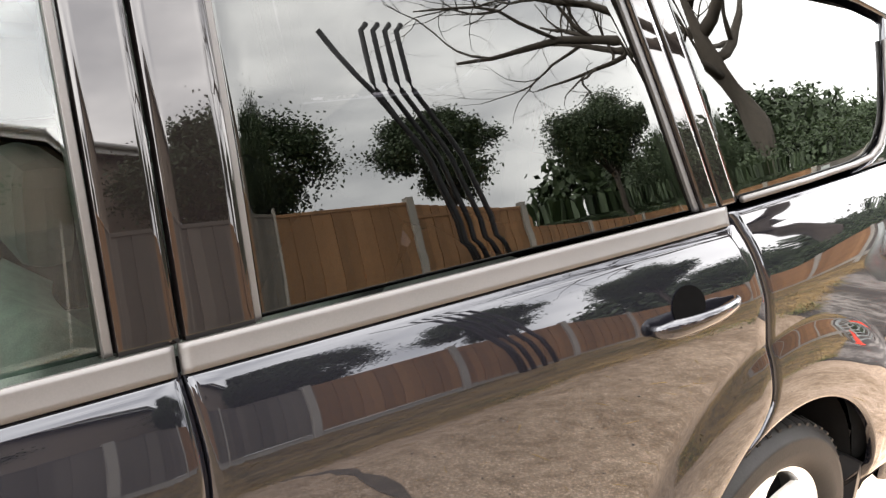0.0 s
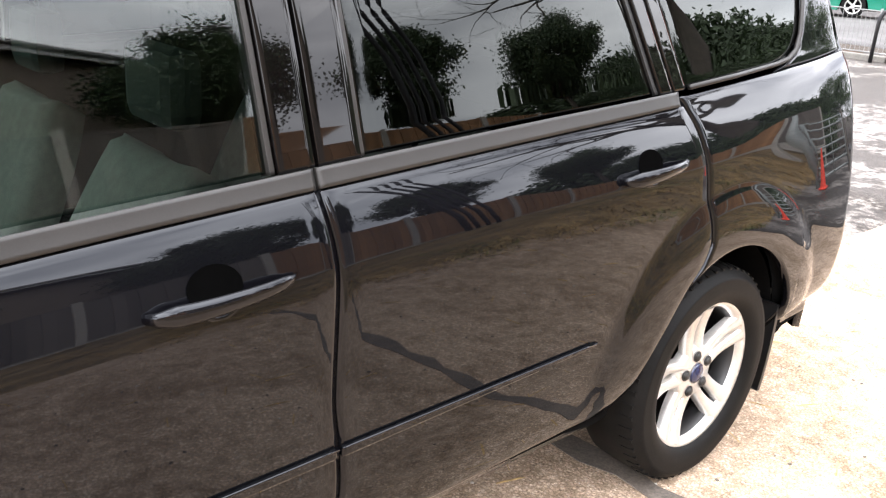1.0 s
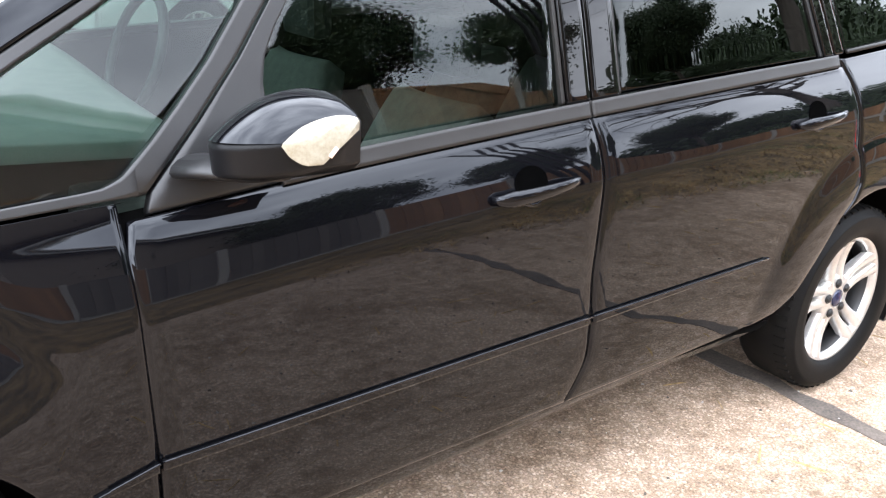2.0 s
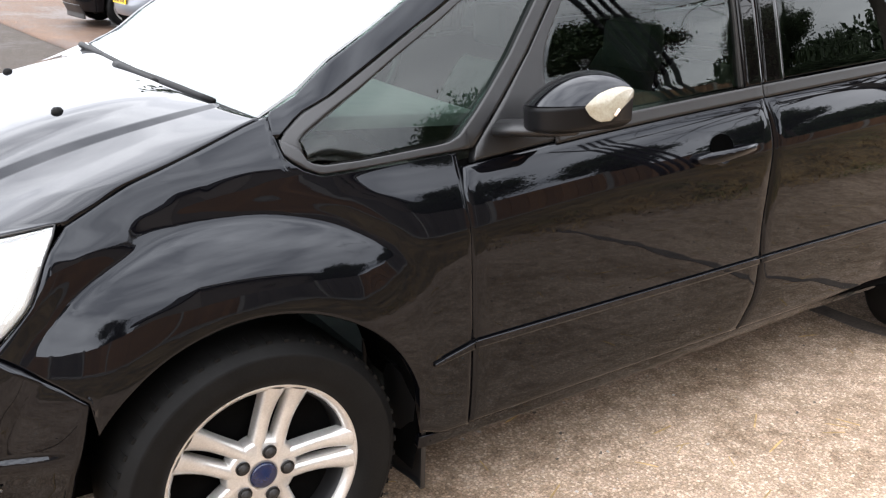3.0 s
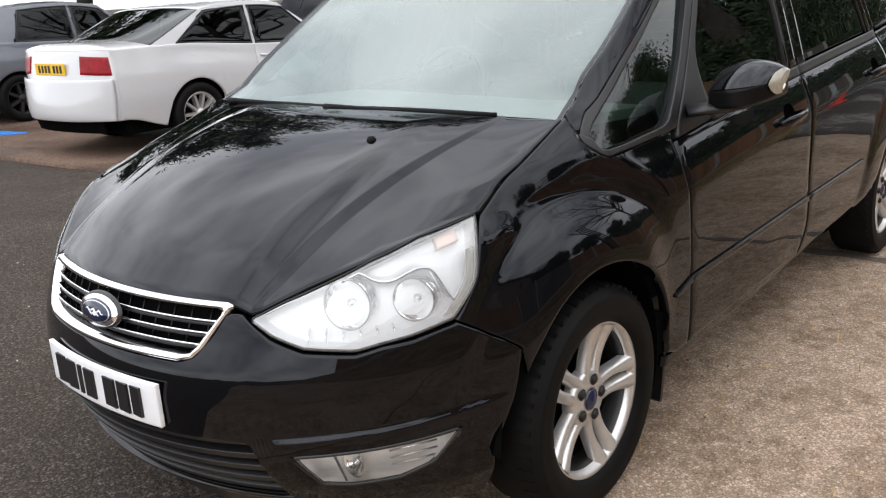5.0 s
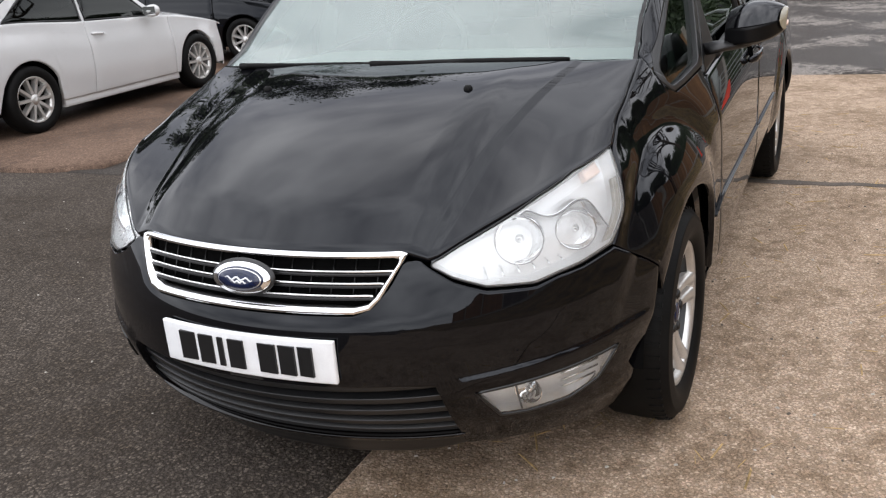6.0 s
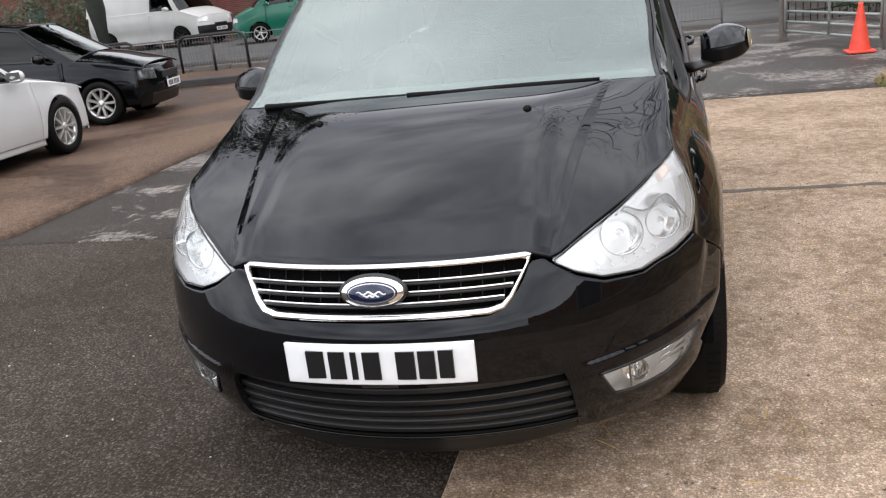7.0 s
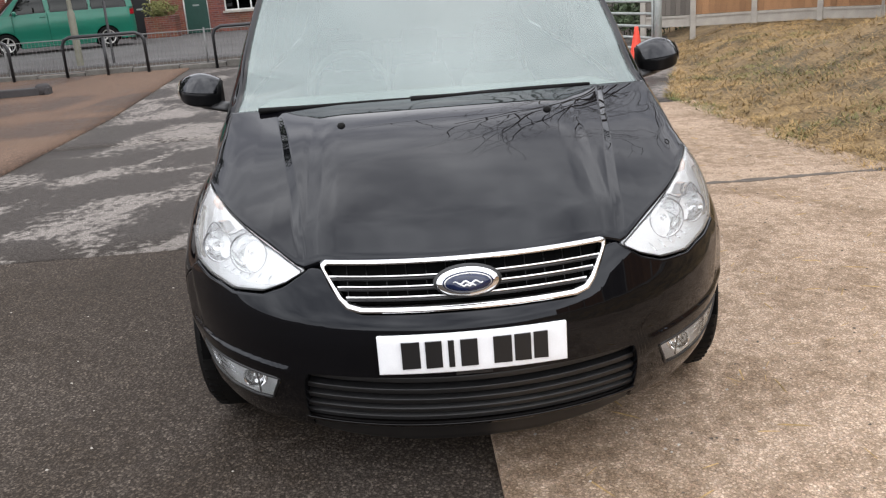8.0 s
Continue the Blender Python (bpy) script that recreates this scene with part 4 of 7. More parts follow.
# headlamps
HL_TOP = [(31.8, 0.731), (37, 0.768), (44, 0.806), (50, 0.837), (52.7, 0.851), (63, 0.89), (78, 0.917), (82, 0.92)]
HL_LOW = [(31.8, 0.726), (35.9, 0.694), (41.4, 0.668), (50.4, 0.660), (54.8, 0.672), (60.5, 0.683), (68.3, 0.706)]
HL_END = [(0.69, 67.0), (0.706, 68.3), (0.75, 71.8), (0.783, 74.0), (0.86, 76.8), (0.9, 78.9), (0.92, 79.3)]
for sgn in (-1, 1):
    def hl(u, v, deep=0.0, grow=0.0):
        phi, z = bounded(u, v, const(32.2 - grow * 40), lambda z: tab(z, HL_END) - 0.1 + grow * 40, lambda p: tab(p, HL_LOW) + 0.003 - grow, lambda p: tab(p, HL_TOP) - 0.003 + grow)
        q = nose(phi, z, deep)
        return q.x, q.y * sgn, q.z

    lamp = part("headlamp", sheet(lambda u, v: hl(u, v, 0.052), spaced(30), spaced(14), front_out, 0, 0), LAMP_WHITE, car, "large clear headlamp unit with silver reflectors")
    part("lens", sheet(hl, spaced(40, 0.01), spaced(18, 0.02), front_out, 0.003, 0.012), LENS_SKYLIT, lamp)
    part("side_wall", join(*[sheet(lambda u, v, e=e: hl(*((u, e) if k else (e, u)), 0.01 + 0.085 * v), [i / 30 for i in range(31)], [0, 1], front_out, 0, 0) for k in (0, 1) for e in (0.004, 0.996)]), LAMP_WHITE, lamp)
    part("gasket", tube([hl(u, v, 0.004, 0.002) for u, v in [(i / 30, 0) for i in range(31)] + [(1, i / 12) for i in range(1, 13)] + [(1 - i / 30, 1) for i in range(1, 31)] + [(0, 1 - i / 12) for i in range(1, 12)]], 0.0020, 6, True), TRIM, lamp)
    def tucked(p):
        """Keeps a place below the lamp's upper edge."""
        k = math.degrees(math.asin(min(1.0, abs(p.y) / (smooth_tab(p.z, BROAD) - 0.02))))
        return Vector((p.x, p.y, min(p.z, tab(k, HL_TOP) - 0.012)))

    for phi, z, r, d in ((48.0, 0.755, 0.058, 0.016), (60.5, 0.756, 0.049, 0.014)):
        ax = Vector((-0.93, math.sin(radians(phi)) * 0.42, 0.12)).normalized()
        c = nose(phi, z, d) - ax * 0.024
        rot = ax.to_track_quat("Z", "Y").to_matrix()
        flipm = Matrix.Diagonal((1, sgn, 1))

        def bowl(profile, n=28):
            v, f = lathe(profile, n, "z")
            return [flipm @ tucked(c + rot @ p) for p in v], f
        part("reflector_bowl", bowl([(0.012, -0.035), (r * 0.45, -0.028), (r * 0.8, -0.008), (r * 0.95, 0.008), (r, 0.010), (r * 1.05, 0.007), (r * 1.06, -0.03)]), REFLECTOR, lamp)
        part("bowl_ring", bowl([(r * 1.0, 0.013), (r * 1.028, 0.014), (r * 1.032, 0.009), (r * 1.0, 0.009)]), STEEL_DARK, lamp)
        part("bulb_cap", bowl([(0.0, -0.002), (r * 0.18, -0.006), (r * 0.22, -0.03)], 18), CHROME, lamp)
    mirrored = Matrix.Diagonal((1, sgn, 1))
    part("indicator", sheet(lambda u, v: mirrored @ nose(67.5 + 6 * u, 0.852 + 0.026 * v + 0.012 * u, 0.030), spaced(8), spaced(5), front_out, 0.003, 0.02), AMBER_PALE, lamp, "pale amber indicator bulb cover")
    part("divider_fin", sheet(lambda u, v: mirrored @ nose(47 + 23 * u, min(0.822 + 0.014 * math.cos(u * 9.0) - 0.016 * u - 0.05 * step(0.75, 1.0, u), tab(47 + 23 * u, HL_TOP) - 0.014), 0.014 + 0.035 * v), spaced(24), spaced(2), lambda p: (0, 0, 1), 0, 0.004), REFLECTOR, lamp)
    part("shroud_edge", tube([mirrored @ nose(47 + 23 * u, min(0.822 + 0.014 * math.cos(u * 9.0) - 0.016 * u - 0.05 * step(0.75, 1.0, u), tab(47 + 23 * u, HL_TOP) - 0.014) - 0.004, 0.013) for u in [k / 24 for k in range(25)]], 0.0022, 6), TRIM, lamp)
    for k in range(6):
        part("rib", tube([mirrored @ nose(42 + 3.1 * k, 0.700, 0.045), mirrored @ nose(42 + 3.1 * k, 0.678 + 0.003 * k, 0.024)], 0.003, 5), REFLECTOR, lamp)
    part("side_marker", sheet(lambda u, v: hl(0.945 + 0.045 * u, 0.05 + 0.66 * v, 0.010), spaced(3), spaced(10), front_out, 0.001, 0.01), LENS_PALE, lamp, "tan side reflector strip")


# ---- glasshouse ----
A_LINE = [(1.0, 0.145), (1.039, 0.137), (1.081, 0.205), (1.141, 0.306), (1.203, 0.402), (1.265, 0.504), (1.315, 0.579), (1.40, 0.71), (1.50, 0.85), (1.60, 0.985)]      # front edge of the quarter light, x by z
FRAME_LINE = [(1.0, 0.108), (1.041, 0.095), (1.086, 0.155), (1.115, 0.218), (1.18, 0.325), (1.236, 0.415), (1.30, 0.522), (1.40, 0.675), (1.50, 0.825), (1.60, 0.965)]
SCREEN_LINE = [(1.03, 0.088), (1.087, 0.088), (1.114, 0.152), (1.185, 0.240), (1.25, 0.345), (1.33, 0.465), (1.40, 0.57), (1.50, 0.72), (1.60, 0.87)]
POST_FRONT = [(1.0, 0.470), (1.022, 0.511), (1.065, 0.560), (1.12, 0.615), (1.19, 0.680), (1.313, 0.776), (1.45, 0.88), (1.60, 0.988)]
POST_REAR = [(0.985, 0.540), (1.103, 0.653), (1.195, 0.734), (1.313, 0.822), (1.60, 1.025)]
SAIL_REAR = [(1.0, 0.80), (1.10, 0.775), (1.146, 0.772), (1.193, 0.782), (1.238, 0.806), (1.312, 0.858), (1.60, 1.06)]
GLASS_FOOT = [(0.137, 1.02), (0.142, 1.0), (0.155, 0.991), (0.18, 0.985), (0.267, 0.989), (0.355, 0.997), (0.448, 1.005), (0.481, 1.009), (0.511, 1.022), (0.56, 1.065)]
FRAME_FOOT = [(0.094, 1.041), (0.10, 1.010), (0.11, 0.999), (0.137, 0.980), (0.172, 0.965), (0.265, 0.971), (0.35, 0.977), (0.442, 0.984), (0.545, 0.990)]


def glass_panel(left, right, low, high, deep, mirror, nu=24, nv=16, fold=0.006):
    return side_panel(left, right, low, high, nu, nv, deep=deep, fold=fold, lip=0.001, mirror=mirror)


for flip in (False, True):
    def roofline(x):
        return tab(x, [(0.3, 1.15), (0.6, 1.345), (0.85, 1.505), (1.0, 1.585), (1.2, 1.605), (2.4, 1.60), (3.2, 1.555), (3.5, 1.50)])

    # quarter light
    qa, qb, qc = [Vector((x, -(flank(x, z) - 0.022), z)) for x, z in ((0.20, 0.99), (0.50, 1.02), (0.76, 1.56))]
    q_out = (qb - qa).cross(qc - qa).normalized()

    def quarter_glass(u, v):
        x, z = bounded(u, v, lambda z: tab(z, A_LINE) - 0.006, lambda z: tab(z, POST_FRONT) + 0.006, lambda x: tab(x, GLASS_FOOT) - 0.006, lambda x: tab(x, [(0.13, 1.045), (0.205, 1.086), (0.306, 1.146), (0.402, 1.208), (0.504, 1.27), (0.579, 1.32), (0.71, 1.405), (0.85, 1.50), (0.985, 1.60)]))
        flat = qa.y - (q_out.x * (x - qa.x) + q_out.z * (z - qa.z)) / q_out.y
        return x, 0.85 * flat - 0.15 * (flank(x, z) - 0.022), z

    part("quarter_light", sheet(quarter_glass, spaced(24), spaced(24), side_out, 0.001, 0.006, flip), GLASS_FRONT, car)
    # its dark frame: front rail, lower rail and rear post
    part("quarter_frame", side_panel(lambda z: tab(z, FRAME_LINE) + 0.003, lambda z: tab(z, A_LINE), const(1.012), const(1.59), 5, 34, deep=0.002, fold=0.03, mirror=flip), TRIM, car)
    part("quarter_rail", side_panel(const(0.097), const(0.537), lambda x: tab(x, FRAME_FOOT) + 0.003, lambda x: tab(x, [(0.095, 1.042)] + GLASS_FOOT), 40, 5, deep=0.002, fold=0.03, mirror=flip), TRIM, car)
    part("quarter_post", side_panel(lambda z: tab(z, POST_FRONT), lambda z: tab(z, POST_REAR) - 0.003, const(0.992), const(1.585), 6, 24, deep=0.003, fold=0.035, mirror=flip), TRIM, car)
    part("front_pillar", side_panel(lambda z: tab(z, SCREEN_LINE), lambda z: tab(z, FRAME_LINE) - 0.002, const(1.043), const(1.60), 10, 40, deep=-0.001, fold=0.03, mirror=flip), PAINT, car)
    # mirror sail and door frames
    part("door_sail", side_panel(lambda z: tab(z, POST_REAR) + 0.004, lambda z: tab(z, SAIL_REAR), lambda x: belt(x) - 0.028, const(1.585), 10, 26, deep=0.004, fold=0.03, mirror=flip), TRIM, fdoor)
    def door_glass(u, v):
        x, z = bounded(u, v, lambda z: tab(z, SAIL_REAR) - 0.01, const(1.475), belt, lambda x: roofline(x) - 0.02)
        a, b = flank(0.78, z), flank(1.475, z)
        h, lean = z - belt(x), min(1.0, max(0.0, (1.40 - x) / 0.6))
        return x, -(a + (b - a) * (x - 0.78) / 0.695 - 0.018 - 0.08 * max(0.0, 0.22 - h) ** 2 - 0.10 * lean * (max(0.0, 0.42 - h) ** 2 - 0.048)), z

    part("front_window", sheet(door_glass, spaced(24), spaced(16), side_out, 0.001, 0.006, flip), GLASS_FRONT, car)
    post = lambda a, b, m=PAINT, d=0.004, nm="pillar_trim": part(nm, side_panel(lambda z: a - 0.045 * (z - 1.08), lambda z: b - 0.045 * (z - 1.08), belt, lambda x: roofline(x), 6, 20, deep=d, fold=0.03, lip=0.0008, mirror=flip), m, car)
    post(1.470, 1.480, BELT_TRIM, 0.010, "window_channel")
    post(1.484, 1.553, GLOSS_TRIM)
    post(1.561, 1.648, GLOSS_TRIM)
    post(1.650, 1.659, BELT_TRIM, 0.010, "window_channel")
    part("rear_window", glass_panel(lambda z: 1.659 - 0.05 * (z - 1.08), lambda z: 2.53 - 0.42 * (z - 1.13), belt, lambda x: roofline(x) - 0.02, 0.016, flip), GLASS_DARK, car)
    slant = lambda a, b, m, d, nm: part(nm, side_panel(lambda z: a - 0.42 * (z - 1.13), lambda z: b - 0.42 * (z - 1.13), belt, lambda x: roofline(x), 6, 20, deep=d, fold=0.03, lip=0.0008, mirror=flip), m, car)
    slant(2.522, 2.536, TRIM, 0.010, "window_channel")
    slant(2.540, 2.590, GLOSS_TRIM, 0.004, "pillar_trim")
    slant(2.598, 2.650, GLOSS_TRIM, 0.004, "pillar_trim")
    part("rear_quarter_window", glass_panel(lambda z: 2.655 - 0.42 * (z - 1.13), lambda z: tab(z, [(1.17, 3.15), (1.20, 3.24), (1.27, 3.30), (1.5, 3.36)]), lambda x: tab(x, [(2.5, 1.135), (2.66, 1.145), (3.12, 1.182), (3.22, 1.20), (3.30, 1.26), (3.36, 1.5)]), lambda x: roofline(x) - 0.04, 0.010, flip), GLASS_DARK, car)
    part("window_surround", tube([(x, (flank(x, z) - 0.002) * (1 if flip else -1), z) for x, z in ((2.66, 1.146), (2.9, 1.163), (3.12, 1.181), (3.20, 1.192), (3.255, 1.215), (3.29, 1.26), (3.32, 1.34), (3.345, 1.45))], 0.007, 8), BELT_TRIM, car, "pale bright window surround")
    part("rear_pillar", side_panel(lambda z: tab(z, [(1.14, 3.05), (1.19, 3.22), (1.22, 3.27), (1.27, 3.305), (1.5, 3.36), (1.6, 3.38)]), lambda z: 3.615 - 0.42 * max(0, z - 1.2), lambda x: belt(x) - 0.010, const(1.54), 12, 20, deep=0.004, fold=0.03, mirror=flip), PAINT, car)
    part("cant_rail", side_panel(const(0.93), const(3.45), lambda x: roofline(x) - 0.022, lambda x: roofline(x) + 0.035, 40, 5, deep=0.0, fold=0.03, mirror=flip), PAINT, car)


# windscreen: from the cowl to the roof, bowed
def screen_at(u, v):
    w = 2 * u - 1
    v = -0.06 + 1.06 * v
    zc, xc = 1.080 + 0.535 * v, 0.045 + 0.93 * v + 0.04 * v * (1 - v)
    ze = 1.075 + 0.53 * v
    xe = tab(ze, [(1.0, -0.02), (1.085, 0.090), (1.114, 0.160), (1.185, 0.248), (1.25, 0.353), (1.33, 0.473), (1.40, 0.578), (1.50, 0.728), (1.60, 0.878)])
    ye = flank(xe, ze) - 0.012
    k = abs(w) ** 2.4
    return xc + (xe - xc) * k, w * ye, zc + (ze - zc) * k


part("windscreen", sheet(screen_at, spaced(40), spaced(24), lambda p: (-1, 0, 1), 0.001, 0.006), GLASS_SCREEN, car, "windscreen with a pale sky sheen in its colour")
for a, b, c, d, nu, nv in ((0.0, 1.0, 0.0, 0.056, 40, 3), (0.0, 0.008, 0.056, 1.0, 4, 20), (0.992, 1.0, 0.056, 1.0, 4, 20)):
    part("screen_border", sheet(lambda u, v: tuple(Vector(screen_at(a + (b - a) * u, c + (d - c) * v)) + Vector((-0.003, 0, 0.003))), [i / nu for i in range(nu + 1)], [i / nv for i in range(nv + 1)], lambda p: (-1, 0, 1), 0, 0), RUBBER if nu == 40 else GLOSS_TRIM, car)
part("cowl", sheet(lambda u, v: (0.035 + 0.13 * (2 * u - 1) ** 2 + 0.09 * v, 0.74 * (2 * u - 1), 1.020 + 0.004 * v), spaced(30), spaced(4), lambda p: (0, 0, 1), 0.002, 0.02), TRIM, car)


def roof_at(u, v):
    x = 0.88 + 2.67 * u
    zc = tab(x, [(0.8, 1.60), (0.98, 1.618), (1.6, 1.66), (2.4, 1.665), (3.2, 1.62), (3.55, 1.56)])
    w = 2 * v - 1
    ze = tab(x, [(0.8, 1.61), (1.2, 1.635), (2.4, 1.63), (3.2, 1.585), (3.55, 1.53)])
    ye = flank(x, ze) - 0.01
    k = abs(w) ** 3
    return x + 0.06 * (1 - w * w) * (1 - u), w * ye, zc + (ze - zc) * k


part("roof", sheet(roof_at, spaced(30), spaced(24), lambda p: (0, 0, 1), 0.002, 0.03), PAINT, car)


# tail
def tail_at(u, v):
    w = 2 * u - 1
    z = 0.28 + 1.27 * v
    xe = tab(z, [(0.28, 3.55), (0.5, 3.573), (1.2, 3.615), (1.55, 3.47)])
    xc = tab(z, [(0.28, 3.66), (0.45, 3.73), (0.6, 3.74), (0.8, 3.72), (1.1, 3.70), (1.55, 3.52)])
    k = abs(w) ** 5
    return xc + (xe - xc) * k, w * flank(xe, z), z


part("tailgate", sheet(tail_at, spaced(40), spaced(30), lambda p: (1, 0, 0), 0.003, 0.03), PAINT, car)
for sgn in (-1, 1):
    part("tail_lamp", sheet(lambda u, v: tuple(Matrix.Diagonal((1, sgn, 1)) @ (Vector(tail_at(0.950 - 0.085 * u, 0.50 + 0.22 * v)) + Vector((0.004, 0.006, 0)))), spaced(10), spaced(10), side_out, 0.003, 0.02), RED_LENS, car, "red tail lamp")

# underside and arch linings
part("floor_pan", box(-0.55, 3.6, -0.66, 0.66, 0.25, 0.36, 0.03), DARK, car)
# unseen block added to deepen the shade below the front bumper
part("nose_shade_block", box(-0.66, -0.36, -0.46, 0.46, 0.185, 0.24, 0.02), DARK, car)
for cx in (0.0, AXLE):
    for sgn in (-1, 1):
        lining = [(cx + 0.405 * math.cos(a), sgn * y, 0.33 + 0.405 * math.sin(a)) for y in (0.62, 0.87) for a in (math.pi * (-0.10 + 1.10 * i / 24) for i in range(25))]
        part("arch_lining", (lining, [(i, i + 1, i + 26, i + 25) for i in range(24)]), DARK, car)
for cx, x in ((0.0, 0.392), (AXLE, AXLE + 0.375)):
    for sgn in (-1, 1):
        flap = sheet(lambda u, v: (x + 0.020 * (1 - v) + 0.006 * math.sin(9 * u), sgn * (0.62 + 0.285 * u - 0.02 * (1 - v) * (1 - v)), 0.15 + 0.31 * v), spaced(8, 0.03), spaced(8, 0.03), lambda p: (1, 0, 0), 0.0, 0.012)
        part("mud_flap", flap, TRIM, car, "black rubber mud flap")


# ---- wheels ----
def build_wheel(parent, turn=0.0):
    """An alloy wheel at the parent's origin, its face towards -y."""
    tyre = [(0.205, 0.10), (0.25, 0.112), (0.29, 0.108), (0.312, 0.095), (0.324, 0.075), (0.327, 0.0), (0.324, -0.075), (0.314, -0.093), (0.300, -0.104), (0.298, -0.1075), (0.290, -0.107), (0.268, -0.111), (0.245, -0.108), (0.228, -0.098), (0.218, -0.084)]
    tv, tf = lathe(tyre, 72)
    t = part("tyre", (tv, tf), RUBBER, parent)
    for i in range(54):
        a = 2 * math.pi * i / 54
        bl = []
        for y in (-0.088, -0.050):
            for da in (-0.018, 0.018):
                for r in (0.316, 0.3282 if y > -0.06 else 0.3232):
                    bl.append(Vector((r * math.cos(a + da), y, r * math.sin(a + da))))
        tv2 = bl
        if i == 0:
            blocks = []
        blocks.append((tv2, [(0, 1, 3, 2), (4, 6, 7, 5), (0, 4, 5, 1), (2, 3, 7, 6), (1, 5, 7, 3), (0, 2, 6, 4)]))
    part("tread", (*join(*blocks), False), RUBBER, t)["kind"] = "stuff"
    # inside of the rim is coloured black for the shade behind the spokes
    part("barrel", lathe([(0.190, 0.09), (0.200, 0.02), (0.196, -0.05), (0.203, -0.066)], 72), TRIM, parent)
    part("rim", lathe([(0.203, -0.066), (0.206, -0.078), (0.214, -0.086), (0.2205, -0.090), (0.2225, -0.086), (0.219, -0.078)], 72), ALLOY, parent)
    part("brake_disc", lathe([(0.05, 0.0), (0.145, 0.0), (0.145, 0.02), (0.05, 0.02)], 40), TRIM, parent)
    # near-black disc closes the wheel, standing in for its inner shade
    part("wheel_shade_disc", lathe([(0.0, -0.012), (0.196, -0.012)], 40), DARK, parent)
    # five pairs of spokes
    for i in range(5):
        a = turn + 2 * math.pi * i / 5
        ca, sa = math.cos(a), math.sin(a)
        for s in (-1, 1):
            rows = []
            for k in range(9):
                q = k / 8
                r = 0.045 + q * 0.166
                mid = s * (0.0225 + 0.007 * q)
                hw = 0.0185 - 0.0025 * math.sin(math.pi * q) + 0.009 * q ** 4
                y = -0.066 - 0.020 * q + 0.012 * math.sin(math.pi * q)
                prof = [(-hw, 0.030), (-hw * 0.95, 0.006), (-hw * 0.6, -0.001), (0.0, -0.004), (hw * 0.6, -0.001), (hw * 0.95, 0.006), (hw, 0.030)]
                rows.append([Vector((r * ca - (mid + o) * sa, y + d, r * sa + (mid + o) * ca)) for o, d in prof])
            verts = [p for r in rows for p in r]
            faces = [(j * 7 + i2, j * 7 + i2 + 1, (j + 1) * 7 + i2 + 1, (j + 1) * 7 + i2) for j in range(8) for i2 in range(6)]
            part("spoke", (verts, faces), ALLOY, parent)
        na = a
        c = Vector((0.056 * math.cos(na), -0.070, 0.056 * math.sin(na)))
        part("wheel_nut", lathe([(0.0125, 0.01), (0.0125, -0.004), (0.010, -0.008), (0.0, -0.009)], 12, "y", c), BELT_TRIM, parent)
        part("nut_socket", lathe([(0.0165, 0.0), (0.0165, -0.0025), (0.0135, -0.0028), (0.0135, 0.004)], 16, "y", c), TRIM, parent)
    part("hub", lathe([(0.085, -0.03), (0.083, -0.058), (0.074, -0.066), (0.04, -0.070), (0.031, -0.071), (0.031, -0.06)], 40), ALLOY, parent)
    part("centre_cap", lathe([(0.030, -0.06), (0.030, -0.074), (0.026, -0.0765), (0.0, -0.078)], 28), BADGE_BLUE, parent)


def set_wheel(x, sgn, turn, steer=0.0):
    w = part("wheel", (lathe([(0.0, 0.04), (0.05, 0.04), (0.05, 0.09), (0.0, 0.09)], 16)), DARK, car)
    w.matrix_basis = pose(x, 0.807 * sgn, 0.325, 0, 0, (180 if sgn > 0 else 0) + steer)
    build_wheel(w, turn)
    return w


set_wheel(0.0, -1, radians(74))
set_wheel(AXLE, -1, radians(100))
set_wheel(0.0, 1, radians(30))
set_wheel(AXLE, 1, radians(60))


